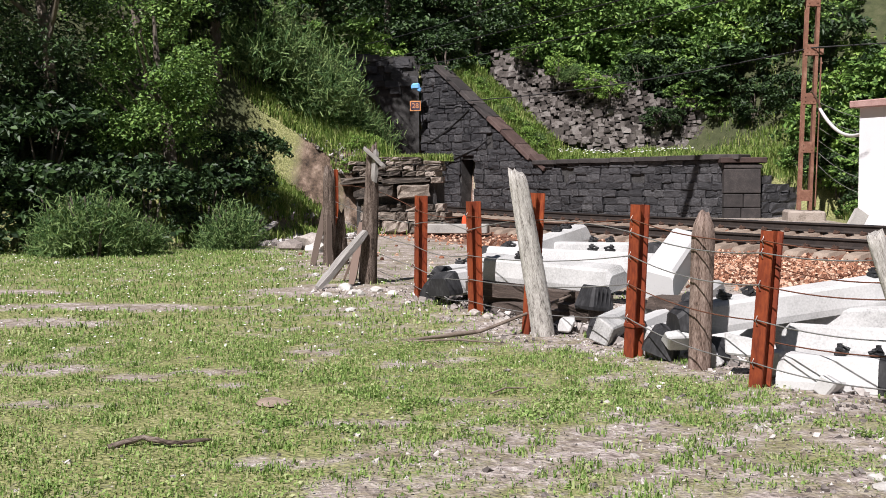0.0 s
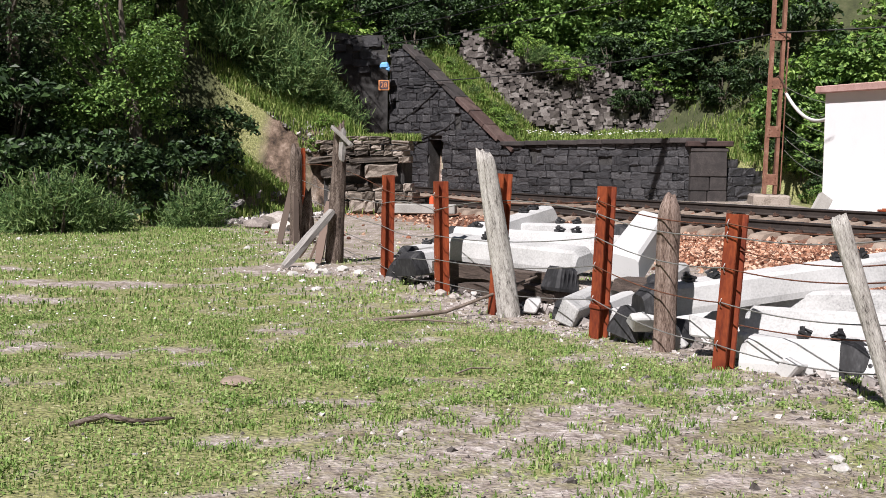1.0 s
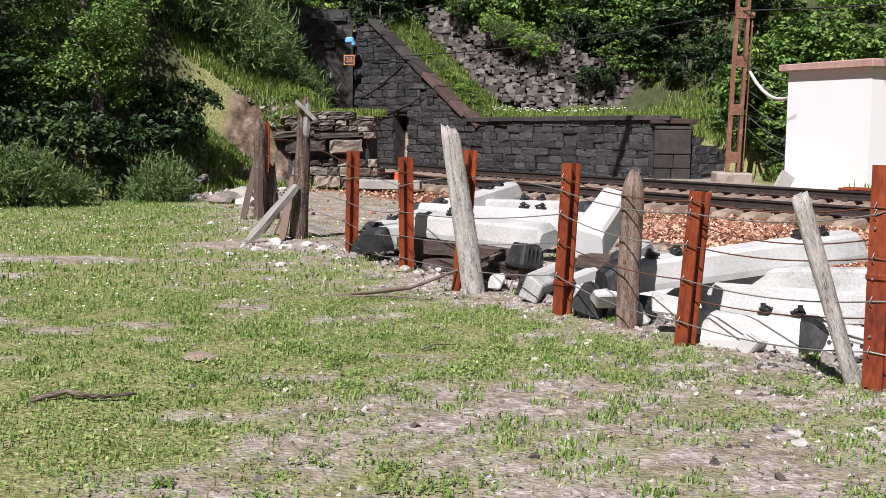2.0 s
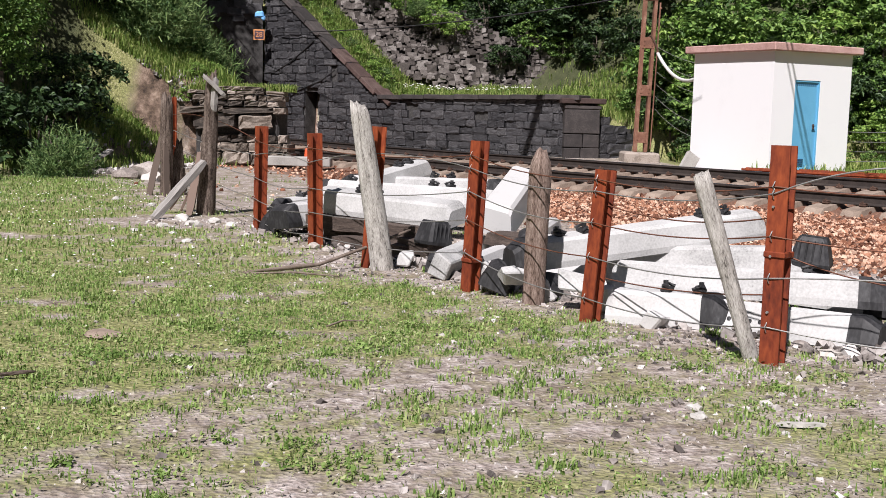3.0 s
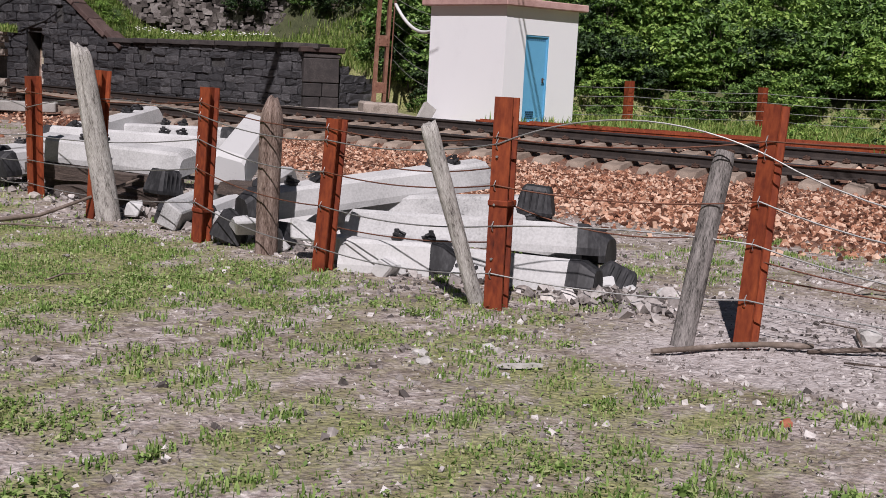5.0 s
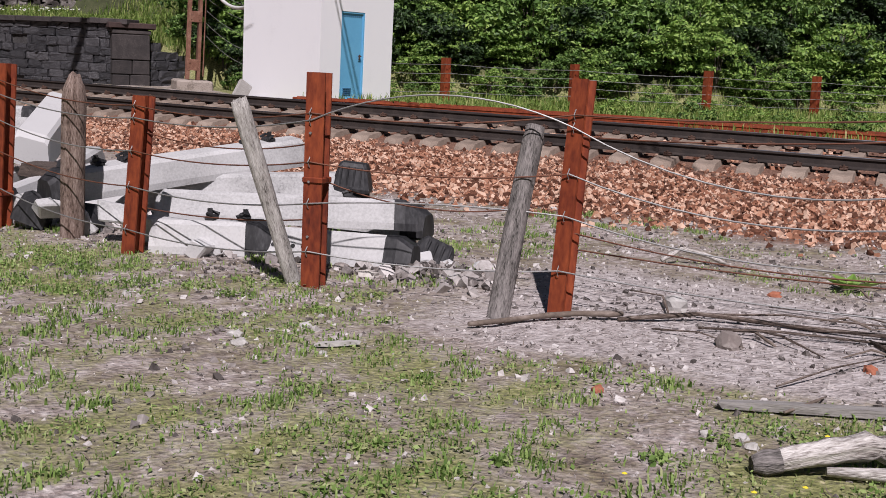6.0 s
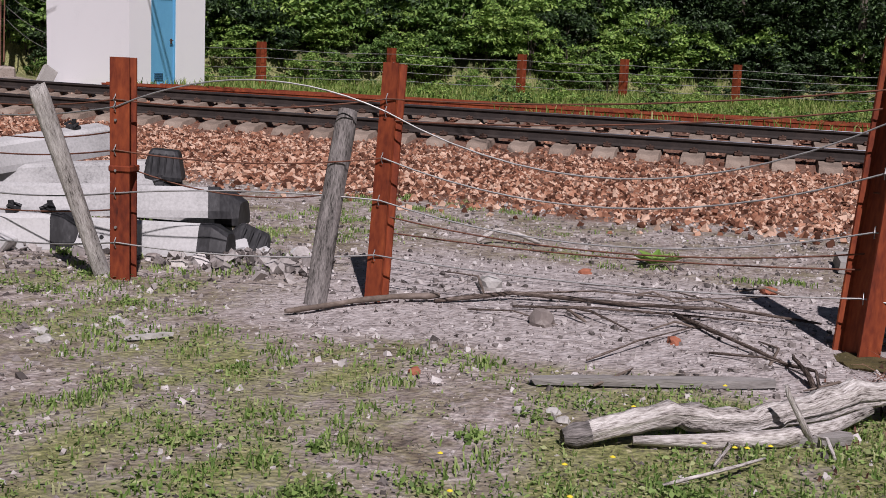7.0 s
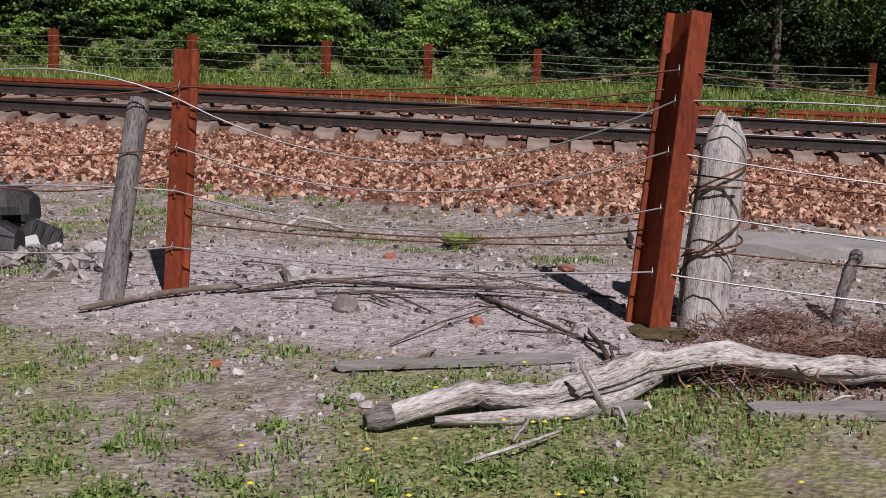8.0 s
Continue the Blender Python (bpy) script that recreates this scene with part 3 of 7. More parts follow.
def track_sleeper():
    s = thing("track_sleeper", None, "dusty brown concrete sleeper half sunk in ballast under the rails", "railway sleeper", "sleepers of the track")
    bm = bmesh.new()
    # a block with sloping ends and a lower waist
    prof = [(-0.58, 0.0), (-0.44, -0.01), (0.0, -0.005), (0.35, -0.005), (0.55, -0.035), (0.95, -0.035), (1.15, -0.005), (1.5, -0.005), (1.92, -0.01), (2.0, 0.0)]
    rows = []
    for x, z in prof:
        end = x in (-0.58, 2.0)
        t = -0.12 if end else z
        w = 0.17 if not end else 0.17
        rows.append([bm.verts.new((x, -0.2, -0.24)), bm.verts.new((x, 0.2, -0.24)), bm.verts.new((x, w - 0.02, t)), bm.verts.new((x, -w + 0.02, t))])
    for a, b in zip(rows, rows[1:]):
        for k in range(4):
            bm.faces.new((a[k], a[(k + 1) % 4], b[(k + 1) % 4], b[k]))
    bm.faces.new(rows[0][::-1])
    bm.faces.new(rows[-1])
    part("sleeper_block", bm, M_CONCTIE, s)
    for cx in (0.0, 1.505):
        for k in (-1, 1):
            bm = bmesh.new()
            box(bm, (cx + k * 0.105, 0, 0.018), (0.07, 0.11, 0.03), None, 0.008)
            tube(bm, [(cx + k * 0.12, 0, 0.02), (cx + k * 0.12, 0, 0.075)], 0.018, 6)
            tube(bm, [(cx + k * 0.06, -0.05, 0.03), (cx + k * 0.11, -0.045, 0.05), (cx + k * 0.13, 0.0, 0.04), (cx + k * 0.11, 0.045, 0.05), (cx + k * 0.06, 0.05, 0.03)], 0.011, 5)
            part("rail_clip", bm, M_RUSTDARK, s, "rusty rail fastening")
    return s


def bank(i):
    """The pose of a sleeper at track point i, turned and canted."""
    a = math.atan2(TNOR[i][1], TNOR[i][0])
    return Matrix.Translation((*TRACK[i], FOOT - 0.003)) @ Matrix.Rotation(a, 4, "Z") @ Matrix.Rotation(-math.atan(CANT / 1.505), 4, "Y")


first = None
for i in range(4, len(TRACK) - 24):
    x, y = TRACK[i]
    if first is None:
        first = track_sleeper()
        first.matrix_basis = bank(i)
    else:
        copy_thing(first, bank(i))

# ---- masonry ----
def block_meshes(name, mat, seed, n=10, bulge=0.1, skew=0.075):
    """Rough-faced stone blocks of unit size: a chipped, bulging front and worn edges, to be shared."""
    rng = random.Random(seed)
    out = []
    for k in range(n):
        steps = (-0.5, -0.36, -0.05 + rng.uniform(-0.12, 0.12), 0.36, 0.5)
        vs, fs = [], []
        for a, z in enumerate(steps):
            for b, x in enumerate(steps):
                rim = a in (0, 4) or b in (0, 4)
                corner = a in (0, 4) and b in (0, 4)
                y = -0.43 + rng.uniform(-0.07, 0.07) if rim else -0.5 - rng.uniform(-0.1, bulge)
                sh = 0.94 if corner else 1.0
                vs.append((x * sh + rng.uniform(-skew, skew) * 0.5, y, z * sh + rng.uniform(-skew, skew)))
        back = len(vs)
        vs += [(x, 0.5, z) for z in (-0.5, 0.5) for x in (-0.5, 0.5)]
        for a in range(4):
            for b in range(4):
                i = a * 5 + b
                fs.append((i, i + 1, i + 6, i + 5))
        fs += [(0, back, back + 1, 4, 3, 2, 1), (20, 21, 22, 23, 24, back + 3, back + 2), (0, 5, 10, 15, 20, back + 2, back), (4, back + 1, back + 3, 24, 19, 14, 9)]
        out.append(mesh_of(name, vs, fs, mat))
    return out


BLOCKS = block_meshes("block", M_BLOCK, 5)
ABUTS = block_meshes("block", M_ABUT, 6, bulge=0.04, skew=0.06)


def frame_at(o, u):
    """A frame with x along the wall, y into it, z up."""
    u = Vector((u[0], u[1], 0)).normalized()
    n = Vector((-u.y, u.x, 0))
    return Matrix(((u.x, n.x, 0, o[0]), (u.y, n.y, 0, o[1]), (u.z, n.z, 1, o[2]), (0, 0, 0, 1)))


def masonry(parent, meshes, length, top, course=0.27, short=0.34, long=0.75, holes=(), rng=None, depth=0.16, gap=0.004, z0=0.0):
    """Courses of single stones along x from 0 to length, under the line top(x), missing where a hole is."""
    z = z0
    row = 0
    while z < 6.5:
        h = course * rng.uniform(0.85, 1.15)
        x = -rng.uniform(0, 0.3)
        while x < length:
            w = rng.uniform(short, long)
            a, b = max(0, x), min(length, x + w)
            for h0, h1, hz0, hz1 in holes:
                if z + h > hz0 + 0.05 and z < hz1 - 0.05:
                    if a < h0 < b:
                        b = h0
                    elif h0 <= a < h1:
                        a = h1
            lim = top((a + b) / 2)
            hh = min(h, lim - z)
            if b - a > 0.1 and hh > 0.08:
                ob = new("block", rng.choice(meshes))
                ob.parent = parent
                ob.matrix_basis = Matrix.Translation(((a + b) / 2, depth / 2 + rng.uniform(-0.03, 0.035), z + hh / 2)) @ Matrix.Rotation(rng.uniform(-0.02, 0.02), 4, "Y") @ Matrix.Diagonal((b - a - gap, depth, hh - gap, 1))
            x += w
        z += h
        row += 1


# wing wall of the tunnel: level on the east, climbing to the portal on the west
W_O, W_E = Vector((-4.0, 41.0, 0.0)), Vector((5.55, 33.35, 0.0))
W_LEN = (W_E - W_O).length
W_U = (W_E - W_O).normalized()
KNEE = 5.2


def wing_top(x):
    return 1.72 + 0.09 * (x - KNEE) / (W_LEN - KNEE) if x > KNEE else 1.72 + (KNEE - max(x, 0.72)) * 0.77


wing = thing("wall_wing", frame_at((W_O.x, W_O.y, 0.0), W_U), "sooty black stone wing wall of a railway tunnel with a low refuge door", "retaining wall", kind="structure")
DOOR = (1.9, 2.54, 0.0, 1.93)
bm = bmesh.new()
for x0, x1, zb in ((0, DOOR[0], 0), (DOOR[0], DOOR[1], DOOR[3]), (DOOR[1], KNEE, 0), (KNEE, W_LEN, 0)):
    vs = [bm.verts.new((x, y, z)) for y in (0.09, 0.7) for x, z in ((x0, zb - 0.3 * (zb == 0)), (x1, zb - 0.3 * (zb == 0)), (x1, wing_top(x1) - 0.06), (x0, wing_top(x0) - 0.06))]
    for f in ((0, 1, 2, 3), (7, 6, 5, 4), (0, 4, 5, 1), (1, 5, 6, 2), (2, 6, 7, 3), (3, 7, 4, 0)):
        bm.faces.new([vs[i] for i in f])
part("wall_core", bm, M_MORTAR, wing)
bm = bmesh.new()
box(bm, (2.22, 1.5, 0.95), (0.9, 0.1, 2.2))
box(bm, (1.85, 1.05, 0.95), (0.1, 0.9, 2.2))
box(bm, (2.59, 1.05, 0.95), (0.1, 0.9, 2.2))
part("refuge_lining", bm, M_MORTAR, wing)
masonry(wing, BLOCKS, W_LEN, wing_top, 0.235, 0.26, 0.56, [DOOR, (9.0, 9.5, 1.15, 1.4), (3.1, 3.4, 2.35, 2.6), (6.4, 6.62, 1.2, 1.45), (9.1, 9.4, 0.0, 0.25)], random.Random(11))
rng = random.Random(3)
x = KNEE
while x < W_LEN + 0.1:
    w = rng.uniform(0.9, 1.3)
    bm = bmesh.new()
    box(bm, (x + w / 2, 0.26, wing_top(x + w / 2) + 0.07), (w - 0.012, 0.72, 0.15), None, 0.015, 0.008, rng)
    part("coping_stone", bm, M_COPING, wing)
    x += w
x = 0.72
ang = math.atan(0.77)
while x < KNEE - 0.05:
    w = 0.62
    bm = bmesh.new()
    m = Matrix.Translation((x + w / 2, 0.26, wing_top(x + w / 2) + 0.08)) @ Matrix.Rotation(ang, 4, "Y")
    box(bm, (0, 0, 0), (w / math.cos(ang) - 0.012, 0.66, 0.15), m, 0.015, 0.008, rng)
    part("coping_stone", bm, M_COPINGRED if x > 3.0 else M_COPING, wing)
    x += w

# end pier and the stepped return of the wing wall
pier = thing("wall_pier", frame_at((5.5, 33.15, 0.0), (1.0, 0.05)), "dark ashlar end pier of the wing wall", "stone pier", kind="structure")
bm = bmesh.new()
box(bm, (0.53, 0.55, 0.75), (1.0, 0.9, 1.9))
part("pier_core", bm, M_MORTAR, pier)
rng = random.Random(8)
for z0, h, ws in ((0.0, 0.42, (0.5, 0.56)), (0.42, 0.4, (0.56, 0.5)), (0.82, 0.72, (1.06,)), (1.54, 0.14, (1.1,))):
    x = 0.0
    for w in ws:
        bm = bmesh.new()
        box(bm, (x + w / 2, 0.4, z0 + h / 2), (w - 0.015, 0.86, h - 0.015), None, 0.02, 0.008, rng)
        part("block", bm, M_COPING, pier)
        x += w
bm = bmesh.new()
box(bm, (0.55, 0.4, 1.78), (1.3, 1.0, 0.17), None, 0.02, 0.01, rng)
part("coping_stone", bm, M_COPINGRED, pier)
ret = thing("wall_return", frame_at((6.55, 33.35, 0.0), (0.95, 0.3)), "low broken stone return wall beside the pier", "stone wall", kind="structure")
bm = bmesh.new()
box(bm, (0.8, 0.3, 0.35), (1.6, 0.3, 1.3))
part("wall_core", bm, M_MORTAR, ret)
masonry(ret, BLOCKS, 1.7, lambda x: 1.5 - 0.55 * x, 0.28, 0.35, 0.6, (), random.Random(4))

# tunnel portal, seen edge-on behind the abutment
portal = thing("wall_portal", frame_at((-10.3, 41.2, 0.0), (1.0, 0.03)), "dark stone tunnel portal half hidden by bushes", "tunnel portal", kind="structure")
bm = bmesh.new()
nseg = 14
arch = [(5.2 - 4.2 * (1 - math.cos(math.pi * k / nseg)) / 2 * 1.0, 2.6 + 2.2 * math.sin(math.pi * k / nseg)) for k in range(nseg + 1)]
arch = [(5.2, -0.3)] + arch + [(1.0, -0.3)]
outer = [(6.2, -0.3), (6.2, 5.7), (-1.2, 5.7), (-1.2, -0.3)]
for y in (0.0, 0.8):
    ring = [bm.verts.new((x, y, z)) for x, z in arch]
    corner = [bm.verts.new((x, y, z)) for x, z in outer]
    half = len(ring) // 2
    bm.faces.new([corner[0], corner[1]] + ring[half::-1])
    bm.faces.new([corner[1], corner[2]] + [ring[half + 0]])
    bm.faces.new([corner[2], corner[3]] + ring[:half - 1:-1])
part("portal_face", bm, M_MORTAR, portal)
bm = bmesh.new()
for y0, y1 in ((0.8, 14.0),):
    a = [bm.verts.new((x, y0, z)) for x, z in arch]
    b = [bm.verts.new((x, y1, z)) for x, z in arch]
    for k in range(len(a) - 1):
        bm.faces.new((a[k], a[k + 1], b[k + 1], b[k]))
    bm.faces.new(b)
# The darkness inside the tunnel is painted: a near-black lining.
part("tunnel_lining", bm, M_BLACK, portal)
rng = random.Random(21)
for k in range(34):
    x, z = rng.uniform(3.4, 6.1), rng.uniform(4.4, 5.7)
    bm = bmesh.new()
    box(bm, (x, -0.03, z), (rng.uniform(0.35, 0.6), 0.16, rng.uniform(0.2, 0.28)), None, 0.015, 0.015, rng)
    part("block", bm, M_BLOCK, portal)

# old abutment stub on the near side of the track
abut = thing("wall_abutment", frame_at((-4.35, 27.3, 0.0), (0.92, -0.1)), "crumbling brown stone abutment with overhanging ledge", "stone abutment", kind="structure")
bm = bmesh.new()
box(bm, (1.1, 0.75, 0.6), (2.0, 1.1, 1.7), None, 0.05)
part("wall_core", bm, M_MORTAR, abut)
rng = random.Random(14)
for z0, h, x0, x1, out in ((0.0, 0.3, 0.2, 2.45, 0.0), (0.3, 0.22, 0.2, 2.4, 0.02), (0.52, 0.2, 0.25, 2.3, 0.06), (0.72, 0.12, 0.35, 1.9, 0.2), (0.84, 0.36, 0.1, 1.95, -0.1), (1.2, 0.17, -0.25, 2.3, -0.14), (1.37, 0.13, 0.2, 2.2, -0.02), (1.5, 0.15, 0.05, 2.3, 0.03), (1.65, 0.1, -0.1, 2.25, 0.0), (1.75, 0.1, 0.6, 1.9, 0.1)):
    x = x0
    while x < x1 - 0.15:
        w = min(rng.uniform(0.9, 1.3) if h > 0.3 or h == 0.17 else rng.uniform(0.22, 0.5), x1 - x)
        ob = new("block", rng.choice(ABUTS))
        ob.parent = abut
        ob.matrix_basis = Matrix.Translation((x + w / 2, 0.3 + out, z0 + h / 2)) @ Matrix.Rotation(rng.uniform(-0.07, 0.07), 4, "Y") @ Matrix.Rotation(rng.uniform(-0.15, 0.15), 4, "Z") @ Matrix.Diagonal((w - 0.02, 0.55, h - 0.015, 1))
        x += w
kerb = thing("concrete_kerb", pose(-1.7, 26.6, 0.06, 0, 0, -6), "low pale concrete kerb beside the track", "kerb")
bm = bmesh.new()
box(bm, (0, 0, 0.08), (1.5, 0.4, 0.22), None, 0.02)
part("kerb_block", bm, M_CONCRETE, kerb)

# rubble retaining wall higher up the hill
rub = thing("wall_rubble", None, "old dark dry rubble retaining wall on the hillside", "rubble wall", kind="structure")
R_A, R_B = Vector((-1.5, 42.5)), Vector((7.3, 39.9))
r_len = (R_B - R_A).length
rng = np.random.default_rng(9)
places, sizes = [], []


def rub_span(u):
    return 3.6 - 1.8 * u, 6.0 - 2.2 * u ** 0.7


u = 0.0
z = 1.6
while z < 6.2:
    u = 0.0
    while u < r_len:
        lo, hi = rub_span(u / r_len)
        s = rng.uniform(0.06, 0.13) + 0.12 * rng.uniform() ** 4
        if lo - 0.5 < z < hi + 0.25 * math.sin(u * 1.7):
            p = R_A + (R_B - R_A) * (u / r_len)
            places.append((p.x, p.y + 0.18 * (z - 2) + rng.uniform(-0.06, 0.06), z + rng.uniform(-0.09, 0.09)))
            sizes.append(s)
        u += s * 1.5
    z += 0.12
vs, fs = [], []
for p, q in zip(places, sizes):
    v = CUBE_V * np.array([q * 0.78, 0.1, q * rng.uniform(0.4, 0.75)]) + rng.uniform(-0.2, 0.2, CUBE_V.shape) * q
    a = rng.uniform(-0.14, 0.14)
    c, d = math.cos(a), math.sin(a)
    v = np.stack([v[:, 0] * c - v[:, 2] * d, v[:, 1], v[:, 0] * d + v[:, 2] * c], 1)
    b = len(vs) * 8
    vs.append(v + np.array(p))
    fs += [tuple(b + k for k in f) for f in CUBE_F]
ob = part("rubble_stones", mesh_of("rubble_stones", np.concatenate(vs).tolist(), fs, M_RUBBLE), None, rub)
ob["kind"] = "stuff"
bm = bmesh.new()
vs = []
for u in (0.0, 1.0):
    lo, hi = rub_span(u)
    p = R_A + (R_B - R_A) * u
    for y, z in ((0.12 + 0.18 * (lo - 2.6), lo - 0.6), (0.12 + 0.18 * (hi - 2), hi - 0.6), (1.6, hi - 0.6), (1.6, lo - 0.6)):
        vs.append(bm.verts.new((p.x, p.y + y, z)))
for f in ((0, 1, 5, 4), (1, 2, 6, 5), (2, 3, 7, 6), (3, 0, 4, 7), (0, 3, 2, 1), (4, 5, 6, 7)):
    bm.faces.new([vs[i] for i in f])
part("wall_core", bm, M_MORTAR, rub)

# ---- hut ----
H_C, H_L, H_R = Vector((8.78, 24.8)), Vector((7.72, 27.2)), Vector((10.95, 25.85))
hut_u = (H_R - H_C).normalized()
hut_w, hut_d = (H_R - H_C).length, (H_L - H_C).length
hut = thing("utility_hut", frame_at((H_C.x, H_C.y, 0.0), hut_u), "small white plastered lineside hut with a blue steel door", "hut")
T = 0.15
DX0, DX1, DZ0, DZ1 = 0.66, 1.44, 0.26, 2.28
for c, s in (((DX0 / 2, T / 2, 1.4), (DX0, T, 3.0)), (((DX1 + hut_w) / 2, T / 2, 1.4), (hut_w - DX1, T, 3.0)), (((DX0 + DX1) / 2, T / 2, (DZ1 + 2.9) / 2), (DX1 - DX0, T, 2.9 - DZ1)), (((DX0 + DX1) / 2, T / 2, DZ0 / 2 - 0.05), (DX1 - DX0, T, DZ0 + 0.1)),
             ((T / 2, hut_d / 2 + T / 2, 1.4), (T, hut_d - T, 3.0)), ((hut_w - T / 2, hut_d / 2 + T / 2, 1.4), (T, hut_d - T, 3.0)), ((hut_w / 2, hut_d - T / 2, 1.4), (hut_w - 2 * T, T, 3.0))):
    part("wall_panel", box(bmesh.new(), c, s), M_PLASTER, hut)
bm = bmesh.new()
box(bm, (hut_w / 2, hut_d / 2, 2.985), (hut_w + 0.34, hut_d + 0.34, 0.17), None, 0.02, 0.008, random.Random(2))
part("roof", bm, M_ROOFSLAB, hut, "flaking pink concrete roof slab")
door = part("door", box(bmesh.new(), ((DX0 + DX1) / 2, 0.06, (DZ0 + DZ1) / 2), (DX1 - DX0 - 0.01, 0.04, DZ1 - DZ0 - 0.01), None, 0.006), M_BLUE, hut, "sky blue steel door")
bm = bmesh.new()
for c, s in (((DX0 + 0.02, 0.05, (DZ0 + DZ1) / 2), (0.035, 0.08, DZ1 - DZ0)), ((DX1 - 0.02, 0.05, (DZ0 + DZ1) / 2), (0.035, 0.08, DZ1 - DZ0)), (((DX0 + DX1) / 2, 0.05, DZ1 - 0.02), (DX1 - DX0 - 0.07, 0.08, 0.035))):
    box(bm, c, s)
part("door_frame", bm, M_BLUE, hut)
for k in range(4):
    part("vent_slat", box(bmesh.new(), (0.93, 0.032, DZ0 + 0.12 + 0.045 * k), (0.26, 0.018, 0.025)), M_BLUEDARK, door)
# solid dark bars stand for the dark of the vent openings
for k in range(10):
    part("vent_hole", box(bmesh.new(), (DX0 + 0.1 + 0.063 * k, 0.034, DZ1 - 0.1), (0.03, 0.014, 0.022)), M_BLUEDARK, door)
bm = bmesh.new()
box(bm, (DX1 - 0.12, 0.03, 1.25), (0.05, 0.02, 0.12), None, 0.004)
tube(bm, [(DX1 - 0.12, 0.02, 1.27), (DX1 - 0.12, -0.03, 1.27), (DX1 - 0.22, -0.03, 1.27)], 0.012, 6)
part("door_handle", bm, M_RUSTDARK, door)

# slab leaning on the hut, stones at its foot
slab = thing("leaning_slab", pose(7.35, 26.5, 0.1, 0, 0, 20), "broken grey stone slab leaning against the hut wall", "stone slab")
bm = bmesh.new()
box(bm, (0, 0, 0.24), (0.36, 0.06, 0.5), Matrix.Rotation(radians(28), 4, "Y"), 0.01, 0.03, random.Random(5))
part("slab_body", bm, M_CONCRETE, slab)

# ---- catenary mast ----
mast = thing("catenary_mast", pose(7.4, 31.6, 0.1, 1.0, 1.3, 0), "rusty steel catenary mast of two channels on a concrete plinth", "mast")
bm = bmesh.new()
box(bm, (0, 0, 0.08), (1.0, 0.85, 0.42), None, 0.05)
part("plinth", bm, M_ABUT, mast)
for k in (-1, 1):
    bm = bmesh.new()
    box(bm, (k * 0.11, 0, 4.6), (0.018, 0.2, 8.6))
    box(bm, (k * 0.11 + k * 0.04, 0.09, 4.6), (0.075, 0.016, 8.6))
    box(bm, (k * 0.11 + k * 0.04, -0.09, 4.6), (0.075, 0.016, 8.6))
    part("channel", bm, M_MAST, mast)
for j, z in enumerate((0.7, 2.0, 3.3, 4.6, 5.9, 7.2, 8.6)):
    for y in (-0.105, 0.105):
        bm = bmesh.new()
        box(bm, (0, y, z), (0.34, 0.014, 0.3), None, 0.004)
        for sx in (-0.11, 0.11):
            for sz in (-0.06, 0.06):
                box(bm, (sx, y * 1.15, z + sz), (0.03, 0.02, 0.03))
        part("batten_plate", bm, M_MAST, mast)
bm = bmesh.new()
tube(bm, [(0, 0, 6.5), (-1.2, -1.4, 6.7), (-2.3, -2.7, 6.9)], 0.04, 8)
tube(bm, [(0, 0, 8.2), (-1.2, -1.4, 7.4), (-2.3, -2.7, 6.9)], 0.025, 8)
tube(bm, [(-0.9, -1.05, 6.65), (-1.8, -2.1, 5.75)], 0.025, 8)
part("cantilever", bm, M_RUSTDARK, mast)
# Unseen boom and drop post, added to cast the wing wall's shadow streak.
boom_a, boom_b, boom_c = Vector((0.0, 0.0, 8.25)), Vector((-4.75, -2.85, 8.25)), Vector((-5.12, -2.52, 6.4))
bm = bmesh.new()
for dz in (0.0, 0.3):
    tube(bm, [boom_a + Vector((0, 0, dz)), boom_b + Vector((0, 0, dz))], 0.045, 6)
for k in range(10):
    tube(bm, [boom_a.lerp(boom_b, k / 10) + Vector((0, 0, 0.3 * (k % 2))), boom_a.lerp(boom_b, (k + 1) / 10) + Vector((0, 0, 0.3 * ((k + 1) % 2)))], 0.02, 5)
part("boom", bm, M_MAST, mast, "lattice boom over the track, unseen, carrying the shadow post")
bm = bmesh.new()
for k in (-1, 1):
    tube(bm, [boom_b + Vector((0.1 * k, 0.04 * k, 0.1)), boom_c + Vector((0.1 * k, 0.04 * k, 0))], 0.055, 6)
tube(bm, [boom_b, boom_c], 0.09, 8)
part("shadow_drop_post", bm, M_MAST, mast)
bm = bmesh.new()
box(bm, (0.26, -0.12, 4.55), (0.1, 0.06, 0.16), None, 0.01)
box(bm, (0.28, -0.12, 4.25), (0.05, 0.05, 0.05), None, 0.01)
tube(bm, [(0.26, -0.12, 0.4), (0.26, -0.12, 4.4)], 0.018, 6)
part("conduit", bm, M_MAST, mast)
bm = bmesh.new()
tube(bm, [(0.25, -0.1, 4.4), (0.26, -0.1, 2.9)], 0.02, 8)
tube(bm, [(-0.12, 0.02, 3.35), (0.05, -0.12, 3.5), (0.18, -0.12, 3.3), (0.3, -0.12, 3.05)], 0.028, 8)
part("insulator_lead", bm, M_RUSTDARK, mast)


def sag(a, b, drop, n=14):
    a, b = Vector(a), Vector(b)
    return [a.lerp(b, k / n) - Vector((0, 0, drop * 4 * (k / n) * (1 - k / n))) for k in range(n + 1)]


